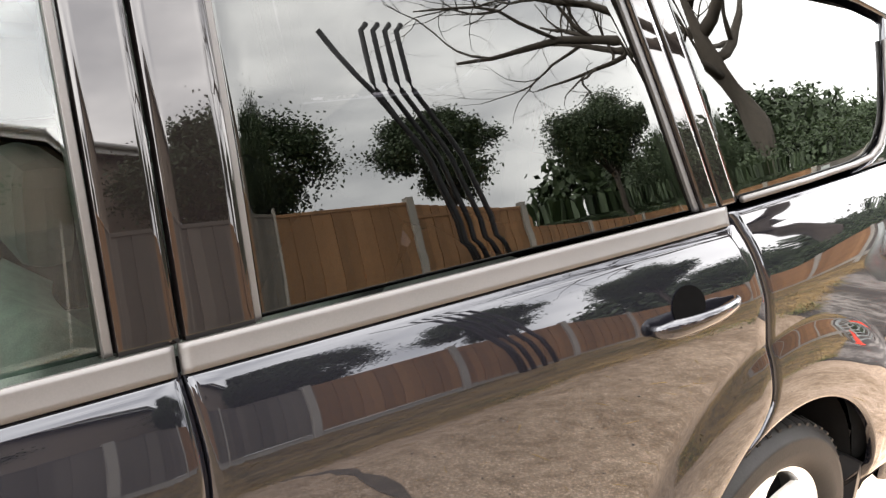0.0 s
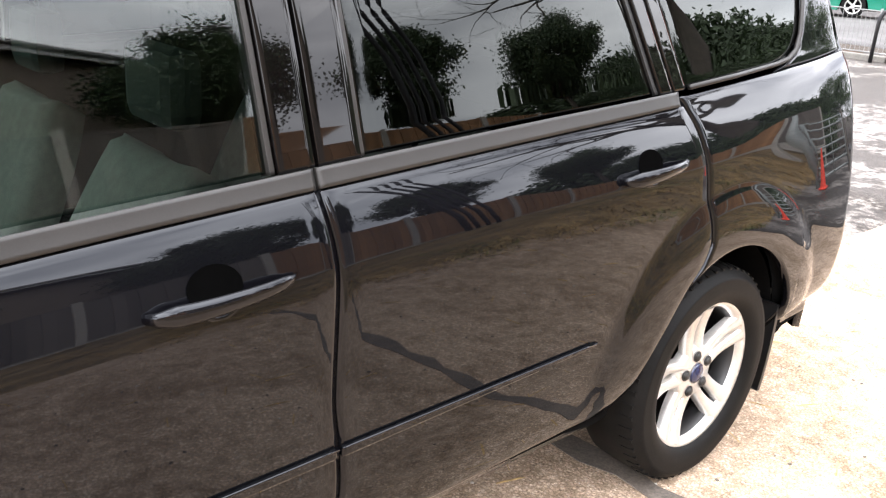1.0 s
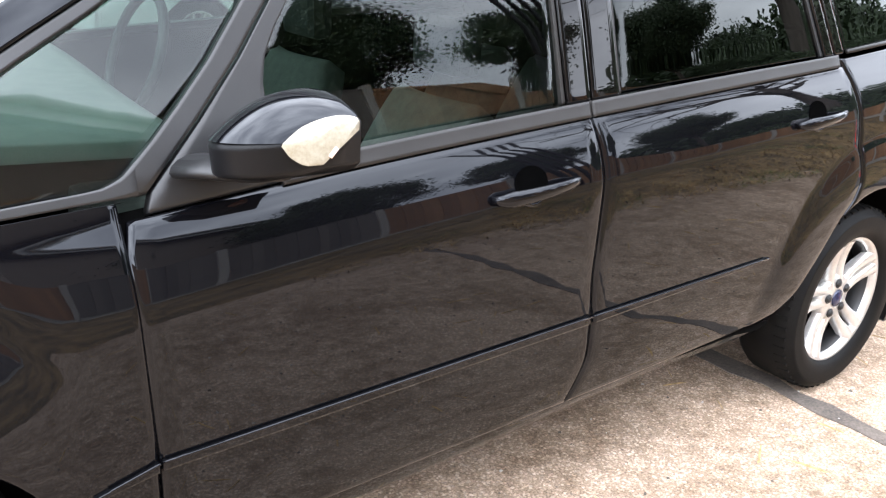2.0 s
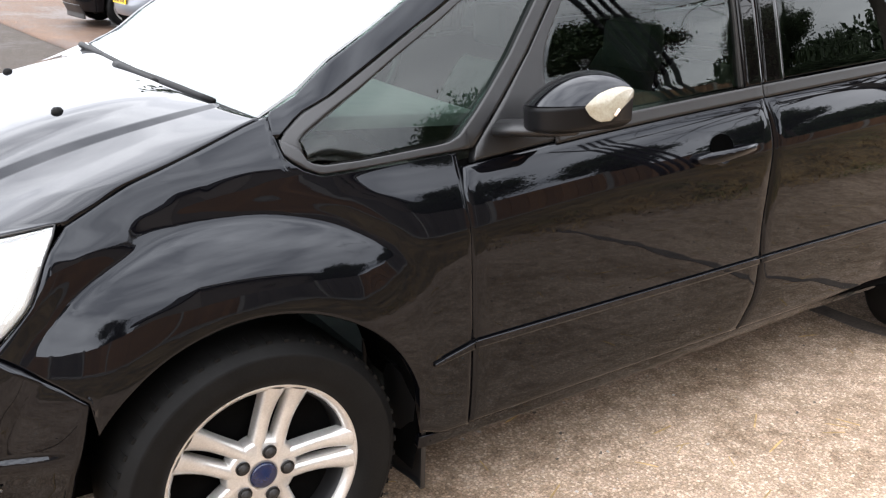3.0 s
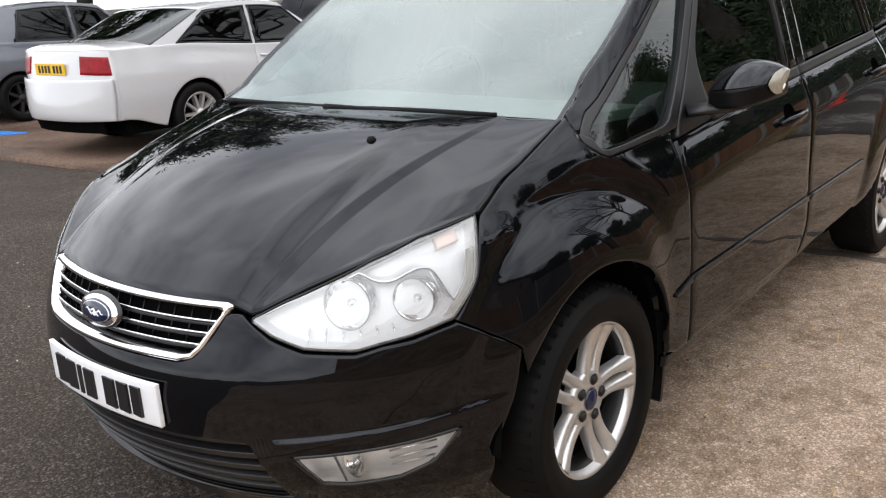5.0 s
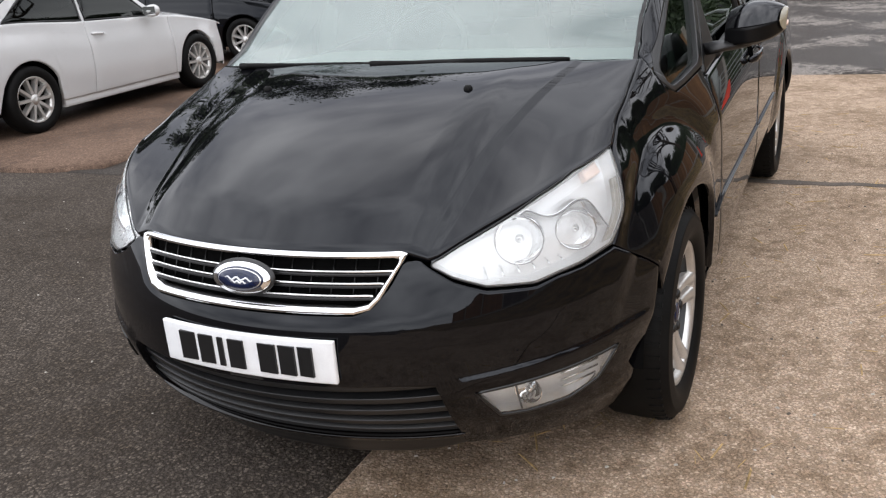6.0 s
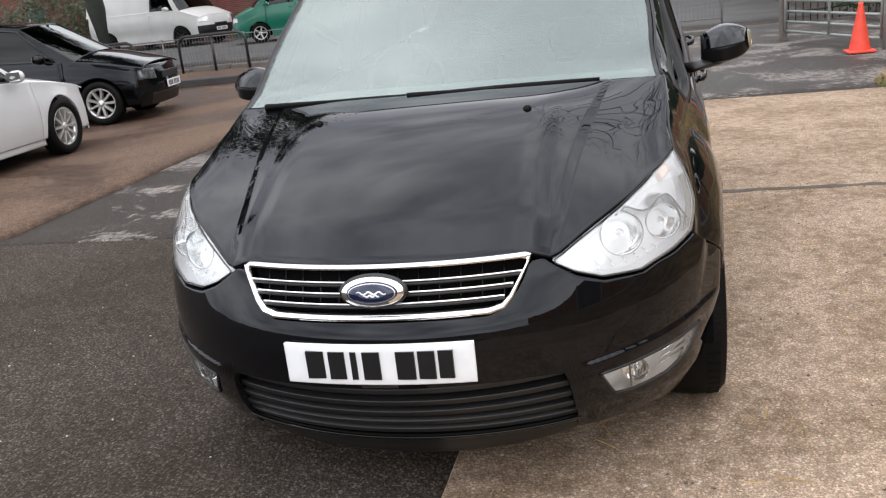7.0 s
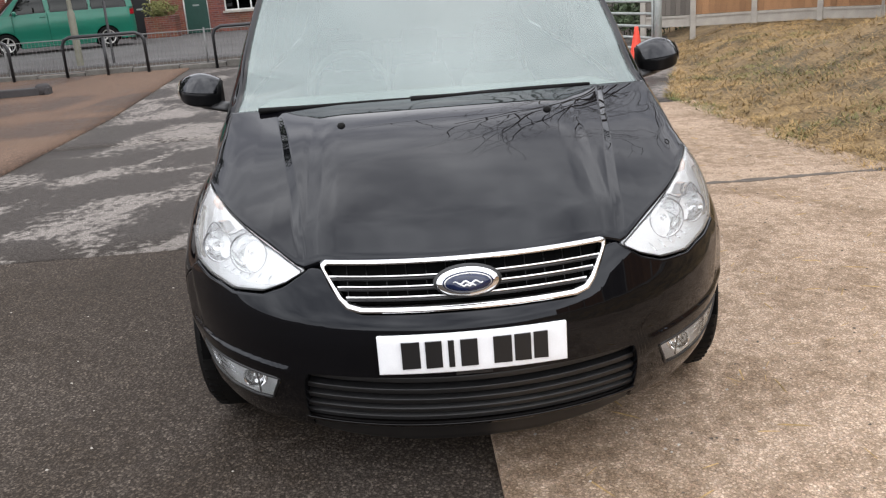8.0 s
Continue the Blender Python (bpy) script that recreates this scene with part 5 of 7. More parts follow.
# ---- door mirrors ----
for flip in (False, True):
    f = 1 if flip else -1

    def mirror_at(u, y):
        """u round the shell from its rear edge over the cap to the front and back below, y outwards."""
        x0 = smooth_tab(y, [(0.905, 0.640), (0.95, 0.612), (1.0, 0.600), (1.05, 0.618), (1.085, 0.655), (1.105, 0.694), (1.117, 0.726)])
        x1 = 0.765 + 0.15 * (y - 0.905)
        top = smooth_tab(y, [(0.905, 0.052), (0.95, 0.068), (1.0, 0.076), (1.05, 0.068), (1.085, 0.054), (1.105, 0.042), (1.117, 0.032)])
        low = smooth_tab(y, [(0.905, 0.050), (0.95, 0.056), (1.0, 0.058), (1.05, 0.056), (1.085, 0.050), (1.105, 0.042), (1.117, 0.034)])
        u %= 1.0
        if u < 0.08:
            q, h = 1.0, 0.92 * u / 0.08
        elif u < 0.5:
            q = 1 - (u - 0.08) / 0.42
            h = 1 - (1 - q) ** 2.3 - 0.08 * q ** 6
        elif u < 0.62:
            q, h = 0.03 * (u - 0.5) / 0.12, -(u - 0.5) / 0.12 * 0.86
        elif u < 0.92:
            q = (u - 0.62) / 0.30
            h, q = -0.86 - 0.14 * min(1.0, 5 * q), 0.03 + 0.97 * q
        else:
            q, h = 1.0, -(1.0 - u) / 0.08
        z = 1.098 + 0.10 * (y - 1.0) + h * (top if h > 0 else low)
        return Vector((x0 + (x1 - x0) * q, f * (0.905 + (y - 0.905) * 0.86), z))

    ys = [0.905, 0.912, 0.93, 0.95, 0.975, 1.0, 1.025, 1.05, 1.07, 1.085, 1.097, 1.107, 1.113, 1.117]
    n, m = 75, len(ys) - 1
    verts = [mirror_at(i / n, y) for y in ys for i in range(n)]
    faces = [(j * n + i, j * n + (i + 1) % n, (j + 1) * n + (i + 1) % n, (j + 1) * n + i) for j in range(m) for i in range(n)] + [tuple(range(n)), tuple(range(m * n, m * n + n))]
    mir = part("door_mirror", recalc(mesh_of("door_mirror", verts, faces)), HOUSING, car, "black door mirror with a clear indicator")
    cap = [mirror_at(0.05 + 0.445 * i / 20, y) + Vector((-0.002 if i > 2 else 0, 0, 0.004)) for y in ys[1:-1] for i in range(21)]
    part("painted_cap", recalc(mesh_of("painted_cap", cap, [(j * 21 + i, j * 21 + i + 1, (j + 1) * 21 + i + 1, (j + 1) * 21 + i) for j in range(m - 2) for i in range(20)])), PAINT, mir)
    LENS_EDGE = [(0.04, 1.1155), (0.12, 1.111), (0.25, 1.104), (0.38, 1.097), (0.5, 1.096), (0.56, 1.101), (0.62, 1.110), (0.66, 1.1155)]

    def lens_at(i, j):
        """The clear lens round the outer tip; i runs from the rear over the top to the low front, j outwards."""
        u = 0.04 + 0.62 * i / 36
        edge = tab(u, LENS_EDGE)
        return mirror_at(u, edge + (1.1165 - edge) * j / 10) + Vector((-0.006, f * 0.005, 0.004))

    lens = [lens_at(i, j) for j in range(11) for i in range(37)]
    tip = len(lens)
    lens.append(lens[370].lerp(lens[406], 0.5))
    lf = [(j * 37 + i, j * 37 + i + 1, (j + 1) * 37 + i + 1, (j + 1) * 37 + i) for j in range(10) for i in range(36)] + [(370 + i, 371 + i, tip) for i in range(36)]
    part("indicator_lens", recalc(mesh_of("indicator_lens", lens, lf)), LENS_PALE, mir, "clear side indicator")
    tipped = lambda t, drop: lens[370 + 34].lerp(lens[370 + 8], t) + Vector((0, f * 0.001, -drop))
    part("indicator_bulb", recalc(mesh_of("indicator_bulb", *tube([tipped(t, 0.014) for t in (0.35, 0.46, 0.57)], 0.0035, 8))), AMBER_PALE, mir, "amber indicator bulb")
    part("mirror_arm", recalc(mesh_of("mirror_arm", *tube([(0.62, f * 0.845, 1.030), (0.65, f * 0.89, 1.036), (0.69, f * 0.95, 1.040), (0.72, f * 1.0, 1.046)], [0.055, 0.055, 0.05, 0.035], 12, flat=0.34))), TRIM, mir)
    part("mirror_glass", ([Vector((0.783, f * y, z)) for y, z in ((0.93, 1.05), (1.04, 1.06), (1.055, 1.12), (0.94, 1.145))], [(0, 1, 2, 3)]), CHROME, mir)
    part("puddle_lamp", lathe([(0.0, -0.006), (0.018, -0.004), (0.022, 0.008)], 14, "z", (0.72, f * 0.945, 1.028)), AMBER, mir)

# ---- door handles ----
for flip in (False, True):
    f = 1 if flip else -1
    for x0, x1, z0, z1 in ((1.225, 1.475, 0.905, 0.925), (2.325, 2.575, 0.968, 0.988)):
        grip, rad = [], []
        for i in range(21):
            q = i / 20
            x = x0 + (x1 - x0) * q
            z = z0 + (z1 - z0) * q + 0.003 * math.sin(math.pi * q)
            grip.append((x, f * (flank(x, z) + 0.004 + 0.034 * math.sin(math.pi * q) ** 0.5), z))
            rad.append((0.0112 - 0.0050 * q) * min(1.0, 0.45 + 4 * q) * min(1.0, 0.3 + 6 * (1 - q)))
        h = part("door_handle", recalc(mesh_of("door_handle", *tube(grip, rad, 12, flat=1.7))), PAINT, car)
        xm, zm = x0 + 0.112, z0 + 0.024

        def dish(k, d):
            return [(xm + 0.046 * k * math.cos(a), f * (flank(xm + 0.046 * k * math.cos(a), zm + 0.034 * k * math.sin(a)) + d), zm + 0.034 * k * math.sin(a)) for a in (2 * math.pi * i / 28 for i in range(28))]
        # flat disc on the skin; the cup's shade is put into its black
        cup = dish(1.0, 0.002) + dish(0.9, 0.0015) + dish(0.55, 0.001)
        part("finger_recess", recalc(mesh_of("finger_recess", cup, [(r * 28 + i, r * 28 + (i + 1) % 28, (r + 1) * 28 + (i + 1) % 28, (r + 1) * 28 + i) for r in range(2) for i in range(28)] + [tuple(range(56, 84))])), RECESS_SHADE, h)
        lip = [(xm + 0.044 * math.cos(a) * k, f * (flank(xm, zm - 0.04) + d), zm - 0.012 + 0.040 * math.sin(a) * k) for k, d in ((1.0, 0.001), (0.85, 0.012), (0.7, 0.004)) for a in (math.pi * (1.12 + 0.76 * i / 16) for i in range(17))]
        part("recess_lip", recalc(mesh_of("recess_lip", lip, [(r * 17 + i, r * 17 + i + 1, (r + 1) * 17 + i + 1, (r + 1) * 17 + i) for r in range(2) for i in range(16)])), PAINT, h)

# ---- wipers ----
def screen_point(y, v, lift=0.012):
    p = Vector(screen_at(0.5 + 0.5 * y / 0.72, v))
    return p + Vector((-0.6, 0, 0.8)) * lift


for name, pts in (("wiper", [(0.62, 0.040), (0.30, 0.040), (-0.02, 0.042)]), ("wiper", [(0.10, 0.042), (-0.22, 0.044), (-0.53, 0.052)])):
    path = [screen_point(*[a0 + (b0 - a0) * i / 10 for a0, b0 in zip(pts[0], pts[2])], 0.012) for i in range(11)]
    wp = part(name, recalc(mesh_of(name, *tube(path, [0.0065 + 0.004 * math.sin(math.pi * i / 10) for i in range(11)], 8))), RUBBER, car, "black wiper resting at the foot of the screen")
    arm = [screen_point(pts[0][0] - 0.0 + (pts[1][0] - pts[0][0]) * q, 0.030 + 0.012 * q, 0.026 - 0.01 * q) for q in (i / 8 for i in range(9))]
    part("wiper_arm", recalc(mesh_of("wiper_arm", *tube(arm, [0.011 - 0.006 * i / 8 for i in range(9)], 8))), RUBBER, wp)

# ---- cabin ----
part("dashboard", sheet(lambda u, v: (0.26 + 0.62 * v - 0.04 * math.cos(3 * u), 0.70 * (2 * u - 1), 1.06 - 0.03 * v - 0.25 * step(0.75, 1.0, v)), spaced(20), spaced(14), lambda p: (0, 0, 1), 0.002, 0.03), CABIN_PALE, car)
wheel_pts = [Vector((0.95 + 0.06 * math.sin(a), 0.37 + 0.18 * math.cos(a), 1.02 + 0.17 * math.sin(a))) for a in (2 * math.pi * i / 32 for i in range(32))]
part("steering_wheel", recalc(mesh_of("steering_wheel", *tube(wheel_pts, 0.014, 8, True))), CABIN, car)
for x, y, mat_h in ((1.30, -0.37, 1), (1.30, 0.37, 1), (2.12, -0.45, 0), (2.12, 0.0, 0), (2.12, 0.45, 0)):
    w = 0.25 if mat_h else 0.21
    seat = part("seat", sheet(lambda u, v: (x - 0.02 + 0.20 * v + 0.04 * math.cos(math.pi * (u - 0.5)) * -1, y + w * (2 * u - 1) * (1 - 0.30 * v ** 3), 0.58 + 0.44 * v), spaced(10, 0.06), spaced(12, 0.05), lambda p: (-1, 0, 0), 0.02, 0.11), SEAT, car, "grey cloth seat")
    part("head_restraint", box(x + 0.17, x + 0.25, y - 0.11, y + 0.11, 1.06, 1.22, 0.035), SEAT_DARK, seat)
    part("seat_base", box(x - 0.52, x + 0.05, y - w, y + w, 0.42, 0.60, 0.05), SEAT, seat)
part("cabin_floor", box(0.4, 3.5, -0.74, 0.74, 0.34, 0.40), CABIN, car)
part("headliner", sheet(lambda u, v: tuple(Vector(roof_at(u, v)) + Vector((0, 0, -0.04))), spaced(10), spaced(8), lambda p: (0, 0, -1), 0, 0), CABIN_PALE, car)


# ---- the bank and the fence on the car's left ----
def toe(x):
    return tab(x, [(-14, -3.4), (2.6, -3.15), (4.4, -3.0), (7.0, -3.0), (9.9, -4.0), (13.5, -5.0), (18, -6.2)])


def bank_height(x, y):
    d = toe(x) - y
    k = step(6.5, 10.5, x)
    z = 1.0 * step(-0.3, 4.1, d) * (1 - k) + 0.33 * step(-0.2, 1.6, d) * k
    rough = step(0.0, 0.5, d)
    return z - 0.025 + rough * (0.06 * noise.noise(Vector((x * 0.9, y * 0.9, 0))) + 0.06 * noise.noise(Vector((x * 3.1, y * 3.1, 4))) + 0.015 * noise.noise(Vector((x * 9, y * 9, 8))))


def bank_at(u, v):
    x = -14 + 32 * u
    y = toe(x) + 0.1 - 9.0 * v ** 1.3
    return x, y, bank_height(x, y)


bank = part("grass_bank", sheet(bank_at, [i / 320 for i in range(321)], [i / 90 for i in range(91)], lambda p: (0, 0, 1), 0, 0), SOIL)
tagged(bank, "sloping bank of dry mown grass and straw", "bank", kind="structure")


def blades(name, label, material, spots, size, wide, rng, lay=0.8):
    """Many thin blades in one mesh."""
    verts, faces = [], []
    for x, y, z in spots:
        a = rng.uniform(0, 2 * math.pi)
        ln = rng.uniform(*size)
        up = rng.uniform(0.1, 1.0) * (1 - lay * rng.random())
        d = Vector((math.cos(a), math.sin(a), up)).normalized() * ln
        s = Vector((-math.sin(a), math.cos(a), 0)) * wide
        p = Vector((x, y, z - 0.01))
        k = len(verts)
        bend = Vector((0, 0, -0.25 * ln * rng.random()))
        verts += [p - s, p + s, p + d * 0.55 + s * 0.7, p + d * 0.55 - s * 0.7, p + d + bend]
        faces += [(k, k + 1, k + 2, k + 3), (k + 3, k + 2, k + 4)]
    ob = part(name, (verts, faces, False), material)
    return tagged(ob, label, "grass", kind="stuff")


rng = random.Random(7)
spots = []
while len(spots) < 80000:
    x = rng.uniform(2.0, 13.5)
    y = toe(x) - rng.random() ** 1.4 * 5.5 + 0.05
    if noise.noise(Vector((x * 0.8, y * 0.8, 2))) * 0.6 + noise.noise(Vector((x * 5.5, y * 5.5, 4))) * 0.9 + rng.uniform(-0.28, 0.42) > 0:
        spots.append((x, y, bank_height(x, y) + 0.03 * noise.noise(Vector((x * 7, y * 7, 8)))))
blades("dry_grass", "cut straw-coloured grass lying over the bank", DRY_GRASS, spots, (0.05, 0.17), 0.0032, rng)
spots = []
while len(spots) < 11000:
    x = rng.uniform(2.0, 11.0)
    y = toe(x) - rng.random() ** 1.7 * 4.0 + 0.06
    if noise.noise(Vector((x * 1.1, y * 1.6, 9))) > 0.12:
        spots.append((x, y, bank_height(x, y)))
blades("green_grass", "tufts of greener grass along the foot of the bank", GREEN_GRASS, spots, (0.04, 0.13), 0.004, rng, 0.4)


def fence_panel(p, q, height, wood, group, gravel=True, boards=12):
    """A close-board panel between two concrete posts; p, q: feet of the posts."""
    p, q = Vector(p), Vector(q)
    d = q - p
    ln = Vector((d.x, d.y, 0)).length
    m = Matrix.Translation(p) @ pose(0, 0, 0, 0, 0, math.degrees(math.atan2(d.y, d.x)))
    f = thing("fence_panel", "close-board timber fence panel on a concrete gravel board" if wood is FENCE_WOOD else "weathered grey close-board fence panel", "fence", group, m)
    rise = d.z
    part("post", box(-0.05, 0.05, -0.05, 0.05, -0.3, height + 0.08, 0.01), POST_CONC, f)
    if gravel:
        gv = [Vector((x, y, z + rise * x / ln)) for x in (0.05, ln - 0.05) for y in (-0.025, 0.025) for z in (0.0, 0.20)]
        part("gravel_board", (gv, box_vf(0, 1, 0, 1, 0, 1)[1], False), POST_CONC, f)
        gv = [Vector((x, y, z + rise * x / ln)) for x in (0.07, ln - 0.07) for y in (-0.04, -0.026) for z in (0.16, 0.20)]
        part("gravel_rail", (gv, box_vf(0, 1, 0, 1, 0, 1)[1], False), POST_CONC, f)
    wb = (ln - 0.1) / boards
    me = None
    for i in range(boards):
        if me is None:
            me = mesh_of("board", [(0.0, -0.012, 0), (wb * 1.08, -0.02, 0), (wb * 1.08, -0.004, 0), (0, 0.004, 0), (0.0, -0.012, height - 0.22), (wb * 1.08, -0.02, height - 0.22), (wb * 1.08, -0.004, height - 0.22), (0, 0.004, height - 0.22)], [(0, 1, 5, 4), (1, 2, 6, 5), (2, 3, 7, 6), (3, 0, 4, 7), (4, 5, 6, 7), (3, 2, 1, 0)], False)
            me.materials.append(wood)
        b = part("board", me, None, f)
        b.location = (0.05 + wb * i, -0.005 * (i % 2), 0.21 + rise * i / boards)
    part("cap_rail", box(0.04, ln - 0.04, -0.03, 0.015, height - 0.02, height + 0.02, 0.005), wood, f)
    return f


CORNER = (11.9, -8.2)
line = [(13.75, -4.55), (13.3, -5.35), (13.05, -6.4), (12.65, -7.45), CORNER]
for k, (a, b) in enumerate(zip(line, line[1:])):
    fence_panel((*a, 0.33), (*b, 0.33), 1.85, OLD_WOOD if k == 0 else FENCE_WOOD, "boundary fence panels", True, 9)
xs = [CORNER[0] - 1.83 * i for i in range(14)]
for k, (a, b) in enumerate(zip(xs, xs[1:])):
    za, zb = 0.33 + 0.62 * (1 - step(6, 12, a)), 0.33 + 0.62 * (1 - step(6, 12, b))
    ya, yb = -7.2 - 1.0 * step(7.5, 11.9, a), -7.2 - 1.0 * step(7.5, 11.9, b)
    fence_panel((a, ya, za), (b, yb, zb), 1.85, OLD_WOOD if k in (4, 5, 9) else FENCE_WOOD, "boundary fence panels", True, 14)


# ---- trees beyond the fence ----
def leaf_cloud(rng, centre, radii, count, size):
    """Small leaves on twigs in an uneven crown with gaps."""
    verts, faces = [], []
    clumps = []
    for _ in range(46):
        v = Vector((rng.gauss(0, 1), rng.gauss(0, 1), rng.gauss(0, 1))).normalized() * rng.uniform(0.25, 1.0) ** 0.5
        clumps.append((Vector((v.x * radii[0], v.y * radii[1], v.z * radii[2])), rng.uniform(0.16, 0.34)))
    for _ in range(count):
        c, r = rng.choice(clumps)
        v = Vector((rng.gauss(0, 1), rng.gauss(0, 1), rng.gauss(0, 0.8))) * r * 0.54 * max(radii)
        p = Vector(centre) + c + v
        a = Vector((rng.gauss(0, 1), rng.gauss(0, 1), rng.gauss(0, 1))).normalized()
        b = a.orthogonal().normalized()
        s = size * rng.uniform(0.6, 1.3)
        k = len(verts)
        verts += [p - a * s, p + b * s * 0.5, p + a * s, p - b * s * 0.5]
        faces.append((k, k + 1, k + 2, k + 3))
    return verts, faces


def limb(path_out, start, way, length, radius, rng, depth, spread=0.5):
    pts, rad = [Vector(start)], [radius]
    d = Vector(way).normalized()
    n = 7
    for i in range(n):
        d = (d + Vector((rng.uniform(-1, 1), rng.uniform(-1, 1), rng.uniform(-0.5, 0.7))) * 0.36).normalized()
        pts.append(pts[-1] + d * length / n)
        rad.append(radius * (1 - 0.75 * (i + 1) / n))
    path_out.append(tube(pts, rad, 6 if depth < 2 else 4))
    if depth < 5:
        for _ in range(4 if depth < 3 else 3):
            i = rng.randint(2, n)
            w = (d + Vector((rng.uniform(-1, 1), rng.uniform(-1, 1), rng.uniform(-0.6, 0.8))) * 1.1).normalized()
            limb(path_out, pts[i], w, length * rng.uniform(0.5, 0.75), rad[i] * 0.72, rng, depth + 1)


def leafy_tree(x, y, z0, zc, radii, seed, count=5200):
    rng = random.Random(seed)
    t = thing("tree", "small round-headed tree with dense dark green leaves", "tree", "trees beyond the fence", Matrix.Translation((x, y, z0)))
    h = zc - z0
    part("trunk", tube([(0, 0, -0.3), (0.03, 0.02, h * 0.4), (-0.04, 0.0, h * 0.75), (0.0, 0.03, h + radii[2] * 0.3)], [0.10, 0.085, 0.06, 0.02], 10), BARK, t)
    for _ in range(7):
        a = rng.uniform(0, 6.28)
        part("branch", tube([(0, 0, h * 0.72), (math.cos(a) * radii[0] * 0.4, math.sin(a) * radii[1] * 0.4, h * 0.92), (math.cos(a) * radii[0] * 0.8, math.sin(a) * radii[1] * 0.8, h + radii[2] * rng.uniform(-0.4, 0.6))], [0.04, 0.025, 0.008], 6), BARK, t)
    part("crown", (*leaf_cloud(rng, (0, 0, h), radii, int(count * 4.2), 0.038), False), LEAF, t)
    return t


leafy_tree(5.75, -10.2, 0.5, 4.55, (1.5, 1.4, 1.05), 3, 14000)
leafy_tree(9.8, -10.6, 0.5, 4.65, (1.05, 1.05, 0.95), 4, 7500)
leafy_tree(14.9, -10.8, 0.5, 5.15, (1.3, 1.3, 0.85), 5, 8000)
leafy_tree(19.5, -12.0, 0.5, 4.2, (1.6, 1.6, 1.2), 9, 9000)
leafy_tree(0.8, -10.8, 0.5, 4.6, (1.6, 1.5, 1.2), 6, 8000)
leafy_tree(-4.2, -10.8, 0.5, 4.4, (1.3, 1.3, 1.1), 8)

rng = random.Random(21)
bare = thing("bare_tree", "large leafless tree with wide twisting branches", "tree", m=Matrix.Translation((22.0, -10.9, 0)) @ Matrix.Scale(1.35, 4))
limbs = []
part("trunk", tube([(0, 0, -0.2), (-0.15, 0.1, 1.8), (0.1, 0.1, 4.0), (-0.1, 0.0, 6.0), (-0.3, 0.1, 7.7)], [0.44, 0.35, 0.31, 0.27, 0.18], 14), BARK, bare)
for a, zz, ln in ((2.9, 5.5, 5.5), (3.5, 6.2, 6.0), (0.4, 6.0, 4.5), (4.6, 6.8, 4.5), (1.7, 6.6, 4.5), (2.4, 7.4, 5.0), (3.2, 7.6, 6.5), (0.9, 7.4, 5.5), (5.2, 7.5, 5.5), (1.5, 7.5, 8.0), (1.9, 7.6, 9.0), (2.6, 7.55, 8.5), (1.2, 7.2, 7.5)):
    limbs = []
    limb(limbs, (-0.1, 0, zz), (math.cos(a), math.sin(a), 0.16 if zz < 7 else 1.0), ln, 0.15, rng, 1)
    part("bough", join(*limbs), BARK, bare)

hedge = part("far_hedge", (*join(*[leaf_cloud(random.Random(40 + i), (9.5 + 2.6 * i, -11.8 - 0.15 * i, 1.8 + 0.12 * (i % 3)), (1.7, 0.8, 0.5), 3600, 0.04) for i in range(6)], *[leaf_cloud(random.Random(60 + i), (21.0 + 3.4 * i, -17.5 + 0.5 * i, (4.0 if i < 3 else 5.2) + 0.6 * (i % 3)), (2.6, 1.4, 2.3 if i < 3 else 3.4), 5200, 0.19) for i in range(9)], *[leaf_cloud(random.Random(80 + i), (16.5 + 1.9 * i, -10.2 + 0.85 * i, 1.9 + 0.26 * i), (1.9, 1.5, 1.4 + 0.24 * i), 8500, 0.07) for i in range(7)]), False), LEAF)
tagged(hedge, "overgrown leafy hedge behind the fence", "hedge", kind="stuff")

# bent dark tubes standing by the fence
for i in range(5):
    o = 0.13 * i
    if i == 4:
        path = [(0, 0, 0), (0.10, 0, 1.0), (0.32, 0, 1.95), (0.62, 0, 2.75), (1.02, 0, 3.45)]
    else:
        path = [(-o, 0, 0), (0.10 - o, 0, 1.0), (0.30 - o, 0, 1.90), (0.57 - o, 0, 2.82), (0.585 - o, 0, 2.95), (0.53 - o, 0, 3.5), (0.45 - o, 0, 3.57)]
    pole = part("bent_pole", tube([Vector((-p[0], p[1], p[2])) * 1.2 for p in path], 0.032, 8), BLACK_STEEL)
    tagged(pole, "dark bent steel tube standing on the bank", "pole", "bent poles by the fence")
    pole.location = (6.60, -6.4 + 0.012 * i, bank_height(6.0, -6.4) - 0.05)

# house behind the fence
DARK_RENDER = surface("shaded_brown_render", (0.29, 0.235, 0.185), (0.21, 0.17, 0.135), rough=0.9, scale=3, fine=60, bump=0.3, dist=0.004)
house = thing("house", "brown two-storey house with a white fascia behind the fence", "house", m=pose(5.2, -11.9, -0.45, 0, 0, 147.5))
part("wall", box(0, 6.2, 0, 6.0, 0, 5.9), DARK_RENDER, house)
part("fascia", box(-0.25, 6.4, -0.28, -0.25, 5.84, 6.06, 0.004), FRAME_WHITE, house, "white fascia board")
part("gutter", tube([(-0.25, -0.33, 6.0), (6.4, -0.33, 6.0)], 0.055, 8), FRAME_WHITE, house)
